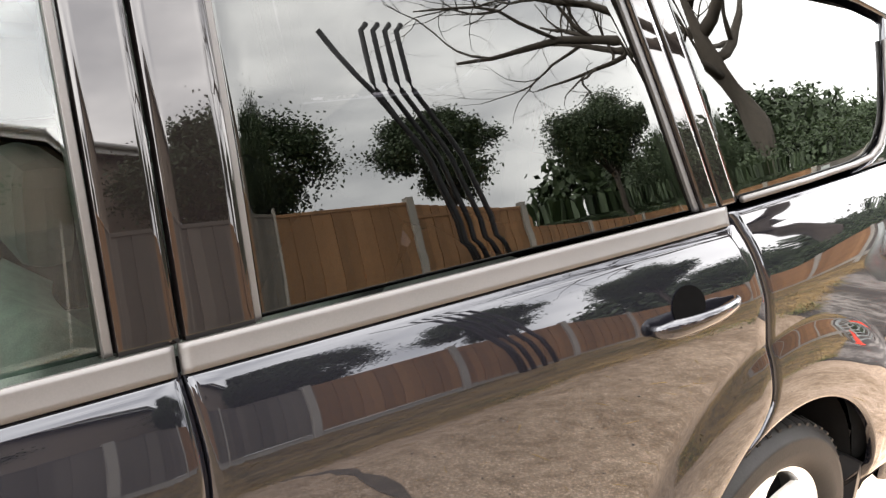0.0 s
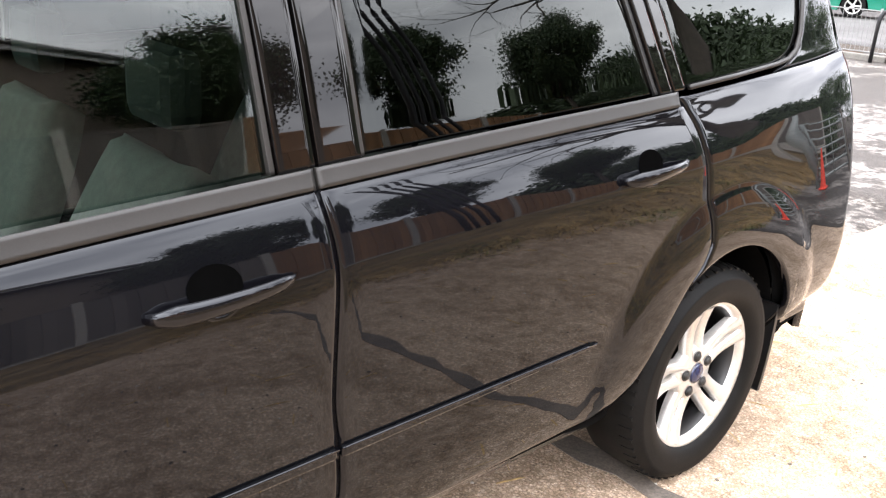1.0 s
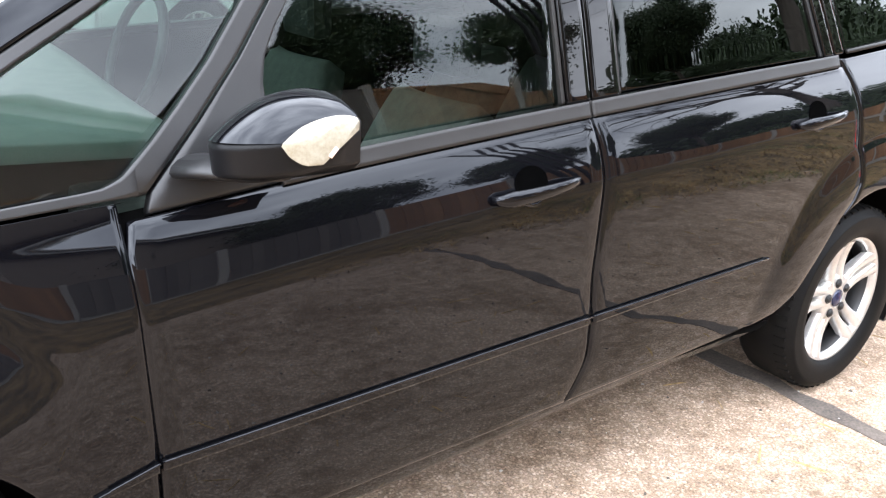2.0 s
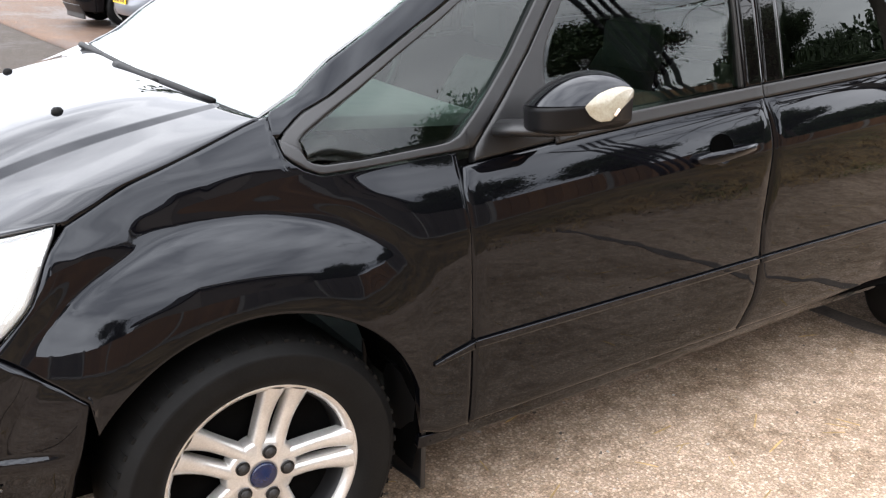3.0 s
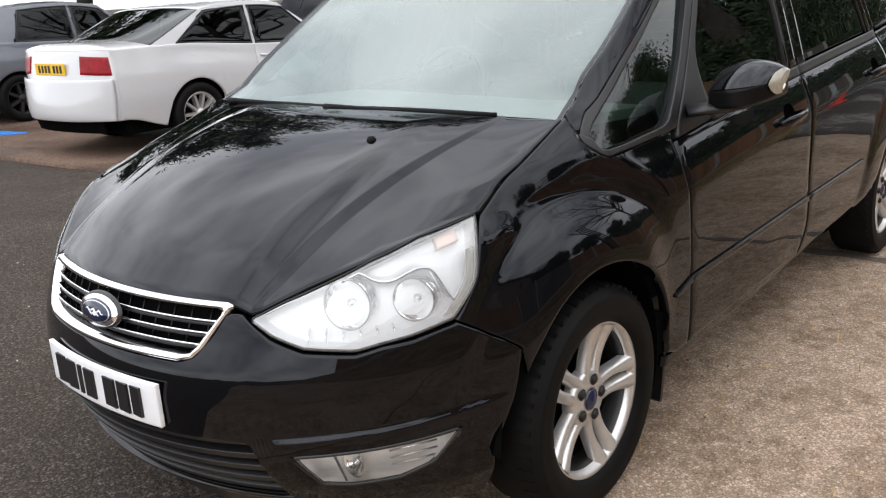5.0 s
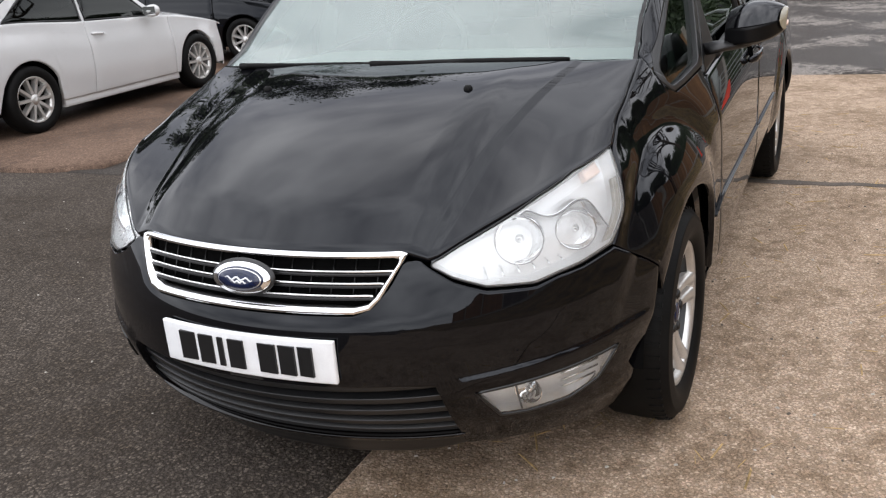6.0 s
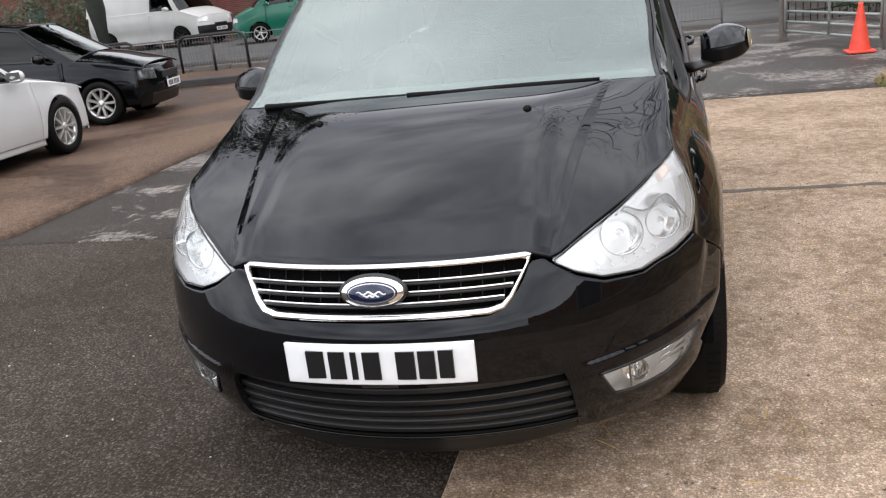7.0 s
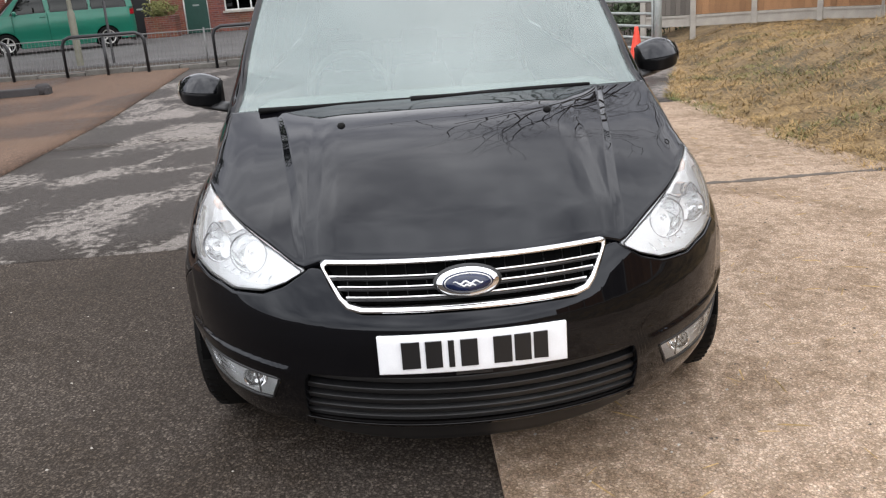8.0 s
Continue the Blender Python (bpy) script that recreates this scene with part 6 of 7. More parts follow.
part("roof", ([(-0.25, -0.25, 6.06), (6.4, -0.25, 6.06), (6.4, 3.0, 7.2), (-0.25, 3.0, 7.2), (-0.25, 6.25, 6.06), (6.4, 6.25, 6.06), (-0.25, -0.25, 5.9), (6.4, -0.25, 5.9), (-0.25, 6.25, 5.9), (6.4, 6.25, 5.9)], [(0, 1, 2, 3), (3, 2, 5, 4), (6, 7, 9, 8), (0, 6, 7, 1), (4, 5, 9, 8), (0, 3, 4, 8, 6), (1, 7, 9, 5, 2)], False), ROOF_TILE, house)



# ---- other vehicles ----
def small_wheel(r, rim_r, width, spokes, rim_mat, parent):
    """A wheel at the parent's origin, its face towards -y."""
    h = width / 2
    part("tyre", lathe([(rim_r, h * 0.9), (r * 0.9, h), (r, h * 0.7), (r, -h * 0.7), (r * 0.96, -h * 0.95), (rim_r * 1.15, -h), (rim_r, -h * 0.8)], 40), RUBBER, parent)
    part("rim", lathe([(rim_r * 0.9, h), (rim_r * 0.88, -h * 0.5), (rim_r, -h * 0.86), (rim_r * 1.02, -h * 0.8)], 40), rim_mat, parent)
    # shade between the spokes, as a near-black disc
    part("wheel_shade_disc", lathe([(0.0, 0.0), (rim_r * 0.93, 0.0)], 24), DARK, parent)
    part("hub", lathe([(rim_r * 0.26, 0.0), (rim_r * 0.25, -h * 0.72), (rim_r * 0.1, -h * 0.8), (0.0, -h * 0.8)], 20), rim_mat, parent)
    hw = min(0.022, rim_r * 0.75 / spokes)
    me = None
    for i in range(spokes):
        if me is None:
            me = mesh_of("spoke", [(rim_r * 0.15, -h * 0.72, -hw), (rim_r * 0.96, -h * 0.82, -hw * 0.8), (rim_r * 0.96, -h * 0.82, hw * 0.8), (rim_r * 0.15, -h * 0.72, hw), (rim_r * 0.15, -h * 0.2, -hw), (rim_r * 0.96, -h * 0.3, -hw), (rim_r * 0.96, -h * 0.3, hw), (rim_r * 0.15, -h * 0.2, hw)], [(0, 1, 2, 3), (0, 4, 5, 1), (3, 2, 6, 7)], False)
            me.materials.append(rim_mat)
        sp = part("spoke", me, None, parent)
        sp.rotation_euler = (0, 2 * math.pi * i / spokes, 0)


def vehicle(name, label, category, m, paint, L, W, axle, base, wheel, belt_pts, deck_pts, roof_pts, posts, tail_x, front_x, spokes=10, rim_mat=None, group="", glassy=None, rim_k=0.68, valance=(0.335, 0.66), tail_low=0.24, tail_round=4.4, plate_drop=0.16, front_round=3.2, intake=(0.36, 0.72), lamp_mat=None, shelf=0.0):
    """A vehicle: x from its nose (0) to its tail (L), y across. posts: x at belt and roof for the screen, each window edge, the rear screen.
    tail_x, front_x: how far the ends lean in, by height."""
    ob = thing(name, label, category, group, m)
    glassy = glassy or GLASS_DARK
    half_w = W / 2

    def zb(x):
        return smooth_tab(x, belt_pts)

    def zr(x):
        return smooth_tab(x, roof_pts)

    def half(x, z):
        t = abs(2 * x / L - 1)
        w = half_w * (1 - 0.16 * t ** 5)
        d = z - zb(x)
        if d > 0:
            return w * 0.955 - 0.20 * d - 0.18 * d * d
        return w * (0.955 + 0.045 * step(0.0, 0.30, -d) - 0.06 * step(0.42, 0.8, -d))

    x0, x1 = 0.24, L - 0.24

    def low(x):
        z = 0.24 + (tail_low - 0.24) * step(axle + base + wheel, L - 0.3, x)
        for cx in (axle, axle + base):
            rr = wheel * 1.16
            if abs(x - cx) < rr:
                z = max(z, wheel + math.sqrt(max(rr * rr - (x - cx) ** 2, 0)) * 0.98)
        return z

    cuts = [x0, posts["door"][0], posts["door"][1], x1]
    for mir in (False, True):
        for k, (a, b) in enumerate(zip(cuts, cuts[1:])):
            fn = lambda u, v: (lambda x: (x, -half(x, low(x) + (zb(x) - low(x)) * v), low(x) + (zb(x) - low(x)) * v))(a + 0.004 + (b - a - 0.008) * u)
            panel = part(("wing", "door", "quarter_panel")[k], sheet(fn, spaced(46 if k != 1 else 14, 0.006), spaced(14, 0.02), side_out, 0.003, 0.03, mir), paint, ob)
            if k == 1:
                hx = b - 0.22
                f = 1 if mir else -1
                part("handle", tube([(hx + 0.17 * q, f * (half(hx, zb(hx) - 0.12) + 0.006 + 0.025 * math.sin(math.pi * q)), zb(hx) - 0.13 + 0.015 * q) for q in (0, 0.25, 0.5, 0.75, 1)], 0.012, 8), paint, panel)
        # side windows
        w = posts["side"]
        for (a, at), (b, bt) in zip(w[0::2], w[1::2]):
            def win(u, v):
                p, q = a + (b - a) * u, at + (bt - at) * u
                zt = zr(q) - 0.045
                z = zb(p) + 0.008 + (zt - zb(p) - 0.008) * v
                x = p + (q - p) * v
                return x, -(half(x, z) - 0.012), z
            part("side_window", sheet(win, spaced(10), spaced(8), side_out, 0.001, 0.005, mir), glassy, ob)
            part("window_seal", tube([Matrix.Diagonal((1, 1 if not mir else -1, 1)) @ Vector(win(u, v)) for u, v in [(0, 0), (0.5, 0), (1, 0), (1, 0.5), (1, 1), (0.5, 1), (0, 1), (0, 0.5)]], 0.012, 6, True), TRIM, ob)
        # pillars as one skin behind the glass
        def skin(u, v):
            p = posts["screen"][0] + (posts["rear"][0] - posts["screen"][0]) * u
            q = posts["screen"][1] + (posts["rear"][1] - posts["screen"][1]) * u
            z = zb(p) + (zr(q) - zb(p)) * v
            x = p + (q - p) * v
            return x, -(half(x, z) - 0.016), z
        pv, pf = sheet(skin, [i / 60 for i in range(61)], [i / 10 for i in range(11)], side_out, 0, 0, mir)

        def open_face(fc):
            c = sum((pv[i] for i in fc), Vector()) / len(fc)
            for (a, at), (b, bt) in zip(w[0::2], w[1::2]):
                v = (c.z - zb(c.x)) / max(0.01, zr(c.x) - zb(c.x))
                if a + (at - a) * v < c.x < b + (bt - b) * v and 0.04 < v < 0.9:
                    return True
            return False
        part("pillar_skin", (pv, [fc for fc in pf if not open_face(fc)]), paint, ob)
        f = 1 if mir else -1
        mx = w[0][0] + 0.12
        mm = tube([(mx + 0.02, f * (half_w * 0.97 + 0.2 * q), zb(mx) + 0.045 + 0.02 * q) for q in (0, 0.25, 0.5, 0.75, 0.92, 1.0)], [0.03, 0.060, 0.068, 0.064, 0.045, 0.012], 14)
        mo = part("door_mirror", mm, paint, ob)
        part("mirror_glass", box(mx + 0.078, mx + 0.084, min(f * (half_w * 1.02), f * (half_w + 0.17)), max(f * (half_w * 1.02), f * (half_w + 0.17)), zb(mx) + 0.015, zb(mx) + 0.105), CHROME, mo)
        part("sill", sheet(lambda u, v: (axle + wheel * 1.2 + (base - wheel * 2.4) * u, -(half_w * 0.93), 0.17 + 0.09 * v), spaced(6), spaced(3), side_out, 0.004, 0.05, mir), paint, ob)
    # bonnet and boot deck
    def deck(a, b):
        def fn(u, v):
            x = a + (b - a) * u
            w = 2 * v - 1
            z = zb(x)
            return x, w * half(x, z), z + (smooth_tab(x, deck_pts) - z) * (1 - abs(w) ** 3)
        return sheet(fn, spaced(20), spaced(16), lambda p: (0, 0, 1), 0.003, 0.02)
    part("bonnet", deck(x0 - 0.10, posts["screen"][0] + 0.05), paint, ob)
    if posts["rear"][0] < x1 - 0.02:
        part("boot_lid", deck(posts["rear"][0] - 0.05, x1), paint, ob)

        def lid_edge(u, v):
            w = 2 * u - 1
            k = abs(w) ** tail_round
            xc = L - smooth_tab(zb(x1), tail_x)
            z = zb(x1) + (smooth_tab(x1, deck_pts) - zb(x1)) * (1 - abs(w) ** 3)
            return x1 - 0.01 + (xc + (x1 - xc) * k + 0.012 - x1) * v, w * half(x1, zb(x1)), z + (zb(x1) - z) * v * v
        part("lid_edge", sheet(lid_edge, spaced(24), spaced(6), lambda p: (0.3, 0, 1), 0.002, 0.02), paint, ob)

    def crossing(p, q, mat, nm):
        def fn(u, v):
            x = p + (q - p) * v
            z = zb(p) + (zr(q) - zb(p)) * v
            w = 2 * u - 1
            bow = (smooth_tab(p, deck_pts) - zb(p)) * (1 - v) + 0.03 * v
            s = -1 if q > p else 1
            return x + s * 0.10 * (1 - w * w) * (1 - 0.3 * v), w * (half(x, z) - 0.02), z + bow * (1 - abs(w) ** 3)
        part(nm, sheet(fn, spaced(16), spaced(10), lambda v: (-1 if q > p else 1, 0, 0.5), 0.001, 0.006), mat, ob)
    crossing(*posts["screen"], GLASS_SCREEN if glassy is not GLASS_DARK else glassy, "windscreen")
    crossing(*posts["rear"], glassy, "rear_screen")

    def roof_fn(u, v):
        x = posts["screen"][1] - 0.02 + (posts["rear"][1] - posts["screen"][1] + 0.04) * u
        w = 2 * v - 1
        return x + (-0.07 * (1 - w * w) if u < 0.05 else 0.07 * (1 - w * w) if u > 0.95 else 0), w * (half(x, zr(x)) - 0.012), zr(x) + 0.035 * (1 - abs(w) ** 3)
    part("roof", sheet(roof_fn, spaced(16), spaced(14), lambda p: (0, 0, 1), 0.003, 0.02), paint, ob)

    # ends
    def end(front, zlo, zhi, deep=0.0, wide=1.0):
        xe = x0 if front else x1
        lean = front_x if front else tail_x

        def fn(u, v):
            w = (2 * u - 1) * wide
            z = zlo + (zhi(xe) - zlo) * v
            xo = smooth_tab(z, lean)
            k = abs(w) ** (front_round if front else tail_round)
            xc = xo if front else L - xo
            xs = xe
            s = -1 if front else 1
            return xc + (xs - xc) * k - s * deep, w * (half(xe, z) - deep * 0.2), z
        return sheet(fn, spaced(30, 0.01), spaced(16, 0.02), lambda p: (-1 if front else 1, 0, 0), 0.003, 0.02)
    fb = part("front_bumper", end(True, 0.20, zb), paint, ob)
    rb = part("rear_bumper", end(False, tail_low, zb), paint, ob)
    # shelf bumpers get a near-black valance: shade under the tail as a colour
    part("valance", end(False, tail_low - 0.12, lambda x: valance[0], 0.004 if shelf else -0.006, valance[1]), DARK if shelf else TRIM, rb)
    if shelf:
        part("bumper_skin", end(False, tail_low + 0.004, lambda x: zb(x) - shelf, -0.035, 0.985), paint, rb)
    part("lower_intake", end(True, 0.20, lambda x: intake[0], -0.006, intake[1]), TRIM, fb)
    for sgn in (-1, 1):
        for front in (True, False):
            xe = x0 if front else x1
            lean = front_x if front else tail_x
            s = -1 if front else 1

            def lampfn(u, v):
                w = 0.56 + 0.432 * u
                zt = zb(xe) - (0.03 if front else 0.07)
                z = zt - (0.15 if front else 0.17) + (0.15 if front else 0.17) * v - 0.02 * (1 - u) * (1 if front else -1)
                xo = smooth_tab(z, lean)
                xc = xo if front else L - xo
                k = min(1, w) ** (front_round if front else tail_round)
                return xc + (xe - xc) * k + s * (0.008 if w < 1 else 0.004) - s * 0.20 * max(0, u - 0.86), sgn * (min(w, 1) * half(xe, z) + 0.006), z
            part("headlamp" if front else "tail_lamp", sheet(lampfn, spaced(12), spaced(6), lambda p: (s, 0, 0), 0.003, 0.02), (lamp_mat or LAMP_WHITE) if front else RED_LENS, ob, "" if front else "red tail lamp")
    for front in (True, False):
        lean = front_x if front else tail_x
        zc = 0.46 if front else smooth_tab(L, belt_pts) - plate_drop
        xo = smooth_tab(zc, lean)
        s = -1 if front else 1
        xc = (xo if front else L - xo) + s * (0.012 if front or shelf == 0 or plate_drop < shelf else 0.047)
        pl = part("number_plate", box(xc - 0.006, xc + 0.006, -0.26, 0.26, zc - 0.055, zc + 0.055, 0.003), PLATE_WHITE if front else PLATE_YELLOW, ob, "number plate with plain dark bars")
        for i in range(7):
            y = -0.20 + 0.058 * i + (0.03 if i > 3 else 0)
            part("bar", box(xc + s * 0.006 - 0.002, xc + s * 0.006 + 0.002, y, y + 0.036, zc - 0.035, zc + 0.035), INK, pl)
    grille_z = 0.60
    gx = smooth_tab(grille_z, front_x)
    part("grille", box(gx - 0.012, gx + 0.02, -0.30, 0.30, grille_z - 0.05, grille_z + 0.05, 0.01), TRIM, ob)
    part("floor_pan", box(0.35, L - 0.35, -half_w * 0.8, half_w * 0.8, 0.2, 0.55, 0.03), DARK, ob)
    part("cabin_floor", box(posts["screen"][0], posts["rear"][0] - 0.28, -half_w * 0.80, half_w * 0.80, 0.5, zb(L / 2) - 0.15), DARK, ob)
    for cx in (axle, axle + base):
        for sgn in (-1, 1):
            w = part("wheel", lathe([(0.0, 0.02), (0.06, 0.02), (0.06, 0.08), (0.0, 0.08)], 12), DARK, ob)
            w.matrix_basis = pose(cx, sgn * (half_w - 0.115), wheel, 0, 0, 180 if sgn > 0 else 0)
            small_wheel(wheel, wheel * rim_k, 0.21, spokes, rim_mat or ALLOY, w)
    return ob


def facing(x, y, heading):
    """Pose of a vehicle by the middle of its nose; heading: degrees of the way it faces, from +x."""
    return pose(x, y, 0.016, 0, 0, heading + 180)


COUPE = dict(L=4.50, W=1.75, axle=0.80, base=2.57, wheel=0.316,
             belt_pts=[(0, 0.66), (0.4, 0.76), (1.4, 0.90), (2.6, 0.96), (3.6, 1.03), (4.5, 1.03)],
             deck_pts=[(0, 0.70), (0.3, 0.80), (1.3, 0.98), (2.5, 1.0), (3.7, 1.10), (4.4, 1.09)],
             roof_pts=[(1.3, 1.1), (2.0, 1.36), (2.5, 1.40), (3.0, 1.375), (3.6, 1.22)],
             posts=dict(screen=(1.35, 2.05), rear=(3.85, 3.15), door=(1.25, 2.55), side=[(1.50, 2.02), (2.52, 2.50), (2.58, 2.56), (3.55, 3.12)]),
             tail_x=[(0.2, 0.10), (0.45, 0.0), (0.7, 0.03), (0.95, 0.08), (1.1, 0.12)], front_x=[(0.2, 0.10), (0.45, 0.0), (0.7, 0.05), (0.9, 0.2)])
HATCH = dict(L=3.95, W=1.70, axle=0.80, base=2.45, wheel=0.31,
             belt_pts=[(0, 0.70), (0.4, 0.80), (1.2, 0.93), (2.4, 1.0), (3.95, 1.06)],
             deck_pts=[(0, 0.74), (0.3, 0.86), (1.1, 1.03), (2.4, 1.05), (3.95, 1.09)],
             roof_pts=[(1.2, 1.2), (1.9, 1.46), (2.4, 1.51), (3.2, 1.47), (3.8, 1.38)],
             posts=dict(screen=(1.05, 1.85), rear=(3.82, 3.45), door=(1.25, 2.35), side=[(1.35, 1.85), (2.30, 2.28), (2.36, 2.34), (3.20, 3.05)]),
             tail_x=[(0.2, 0.10), (0.45, 0.0), (0.7, 0.04), (1.0, 0.10), (1.2, 0.14)], front_x=[(0.2, 0.10), (0.45, 0.0), (0.7, 0.05), (0.9, 0.2)])
VAN = dict(L=4.79, W=1.84, axle=0.90, base=2.92, wheel=0.315,
           belt_pts=[(0, 0.80), (0.5, 1.0), (1.0, 1.14), (2.0, 1.18), (4.8, 1.18)],
           deck_pts=[(0, 0.84), (0.3, 1.0), (0.9, 1.2), (2.0, 1.2), (4.8, 1.2)],
           roof_pts=[(0.8, 1.5), (1.6, 1.86), (2.2, 1.92), (4.0, 1.92), (4.8, 1.88)],
           posts=dict(screen=(0.80, 1.55), rear=(4.70, 4.58), door=(1.15, 2.15), side=[(1.10, 1.62), (2.10, 2.08), (2.25, 2.25), (3.35, 3.35), (3.45, 3.45), (4.50, 4.42)]),
           tail_x=[(0.2, 0.08), (0.45, 0.0), (1.0, 0.02), (1.3, 0.05)], front_x=[(0.2, 0.10), (0.45, 0.0), (0.8, 0.06), (1.1, 0.25)])
PANEL_VAN = dict(VAN, L=5.1, W=1.98, base=3.1, roof_pts=[(0.8, 1.6), (1.6, 2.1), (2.2, 2.2), (4.0, 2.22), (5.1, 2.20)],
                 posts=dict(screen=(0.85, 1.55), rear=(5.0, 4.92), door=(1.15, 2.15), side=[(1.10, 1.62), (2.05, 2.05)]))
vehicle("coupe", "white two-door coupe with silver multi-spoke wheels on the apron", "car", facing(6.69, 6.82, 3.6), WHITE_PAINT, spokes=10, glassy=GLASS_DARK, valance=(0.40, 0.80), tail_low=0.36, tail_round=2.7, plate_drop=0.17, shelf=0.27, **COUPE)
vehicle("hatchback", "glossy black hatchback with silver wheels on the apron", "car", facing(9.13, 6.31, -80), PAINT, spokes=9, glassy=GLASS_DARK, front_round=2.3, lamp_mat=LAMP_DARK, **HATCH)
vehicle("hatchback", "silver-grey hatchback with a yellow rear plate", "car", facing(6.63, 10.94, 4.0), SILVER_PAINT, spokes=7, rim_mat=BELT_TRIM, plate_drop=0.50, tail_round=2.6, tail_low=0.34, shelf=0.40, **HATCH)
vehicle("hatchback", "dark car with a red reflector on its bumper", "car", facing(6.4, 13.5, 4.0), PAINT, spokes=7, **HATCH)
vehicle("camper_van", "bright green passenger van parked across the street", "van", pose(25.0, 13.0, 0.21, 0, 0, 294), GREEN_PAINT, spokes=5, **VAN)
vehicle("panel_van", "plain white panel van parked across the street", "van", pose(28.3, 15.05, 0.21, 0, 0, -102 + 180) @ Matrix.Scale(1.16, 4), VAN_WHITE, spokes=8, rim_mat=BELT_TRIM, intake=(0.60, 1.0), **PANEL_VAN)

# ---- street edge: kerb, mesh fence, hoops, posts ----
street = part("street", drape(17.0, 40.0, -4.0, 60.0, 0.004, 30, 20), ROAD)
tagged(street, "pale grey street surface with worn white markings", "road", kind="structure")
kerb = thing("kerb", "low dark stone kerb along the street edge", "kerb", kind="structure")
for i in range(24):
    y0 = -2.0 + 0.92 * i
    k = part("kerb_stone", box(14.62, 14.80, y0, y0 + 0.90, gz(14.7, y0 + 0.4) - 0.1, gz(14.7, y0 + 0.4) + 0.07 + 0.02 * (i % 3), 0.015), STONE, kerb)
mesh_fence = thing("mesh_fence", "low grey wire mesh fence behind the kerb", "fence", m=Matrix.Translation((15.3, 0, 0.19)))
for z in (0.04, 0.68):
    part("rail", tube([(0, -2, z), (0, 20, z)], 0.012, 6), WIRE_GREY, mesh_fence)
for i in range(12):
    part("post", tube([(0, -2 + 2 * i, -0.1), (0, -2 + 2 * i, 0.72)], 0.02, 8), WIRE_GREY, mesh_fence)
wires = part("wire", (*join(*[box_vf(-0.003, 0.003, -2 + 0.075 * i, -1.994 + 0.075 * i, 0.04, 0.68) for i in range(293)]), False), WIRE_GREY, mesh_fence)
wires["kind"] = "stuff"
hoop = None
for y in (2.95, 5.83, 8.42, 11.05):
    pts = [(0, 0, -0.1), (0, 0, 0.62), (0, 0.05, 0.72), (0, 0.16, 0.77), (0, 1.40, 0.77), (0, 1.51, 0.72), (0, 1.56, 0.62), (0, 1.56, -0.1)]
    if hoop is None:
        hoop = thing("hoop_barrier", "black tubular steel hoop barrier set in the ground", "barrier", "hoop barriers", Matrix.Translation((14.45, y - 0.85, gz(14.45, y))))
        part("hoop", tube(pts, 0.033, 10), BLACK_STEEL, hoop)
        part("middle_leg", tube([(0, 0.78, -0.1), (0, 0.78, 0.77)], 0.030, 8), BLACK_STEEL, hoop)
    else:
        copy_thing(hoop, Matrix.Translation((14.45, y - 0.85, gz(14.45, y))))
column = thing("lamp_column", "pale grey-green lamp column with a thicker base", "lamp post", m=Matrix.Translation((17.6, 7.36, 0.2)))
part("base", lathe([(0.085, -0.1), (0.08, 0.0), (0.08, 1.15), (0.05, 1.25)], 16, "z"), COLUMN_PAINT, column)
part("shaft", lathe([(0.05, 1.22), (0.045, 4.0), (0.04, 6.0)], 14, "z"), COLUMN_PAINT, column)
pole = part("sign_pole", lathe([(0.03, -0.1), (0.03, 3.2), (0.0, 3.2)], 12, "z"), BLACK_STEEL)
tagged(pole, "thin black steel sign pole", "pole")
pole.location = (17.6, 6.6, gz(17.6, 6.6))
tree_y = thing("street_tree", "tall dark tree with a thick bare trunk beside the parked cars", "tree", m=pose(15.0, 11.2, gz(15.0, 11.2), -3, 0, 0))
part("trunk", tube([(0, 0, -0.2), (0, 0, 1.5), (0.05, 0.05, 3.5), (0.0, 0.1, 6.0), (0.1, 0.1, 8.5)], [0.23, 0.20, 0.18, 0.16, 0.08], 16), DARK_BARK, tree_y)
for k in range(9):
    a = k * 2.4
    part("branch", tube([(0, 0.05, 3.6 + 0.35 * k), (1.3 * math.cos(a), 1.3 * math.sin(a), 4.8 + 0.4 * k), (2.9 * math.cos(a), 2.9 * math.sin(a), 5.6 + 0.42 * k)], [0.09, 0.06, 0.02], 6), DARK_BARK, tree_y)
part("crown", (*leaf_cloud(random.Random(77), (0, 0, 8.6), (3.6, 3.6, 4.0), 36000, 0.14), False), LEAF, tree_y)
stop = part("timber_stop", box(-0.11, 0.11, -1.5, 1.35, -0.02, 0.12, 0.02), ROOF_TILE)
tagged(stop, "dark timber beam lying across the parking apron", "beam")
stop.matrix_basis = pose(12.1, 7.55, gz(12.1, 7.5) + 0.02, 0, 0, 4)
part("round_end", lathe([(0.0, -0.02), (0.12, -0.02), (0.12, 0.14), (0.09, 0.17), (0.0, 0.18)], 16, "z", (0.0, -1.38, 0)), ROOF_TILE, stop)
mat = part("blue_strip", sheet(lambda u, v: (2.48 + 0.36 * v + 0.05 * u, 9.30 - 0.24 * v - 0.34 * u, 0.040 + 0.016 * math.sin(4 * v + 2 * u)), spaced(5), spaced(12), lambda p: (0, 0, 1), 0.002, 0.03), BLUE_PLASTIC)
tagged(mat, "bright blue plastic strip lying on the apron edge", "strip")

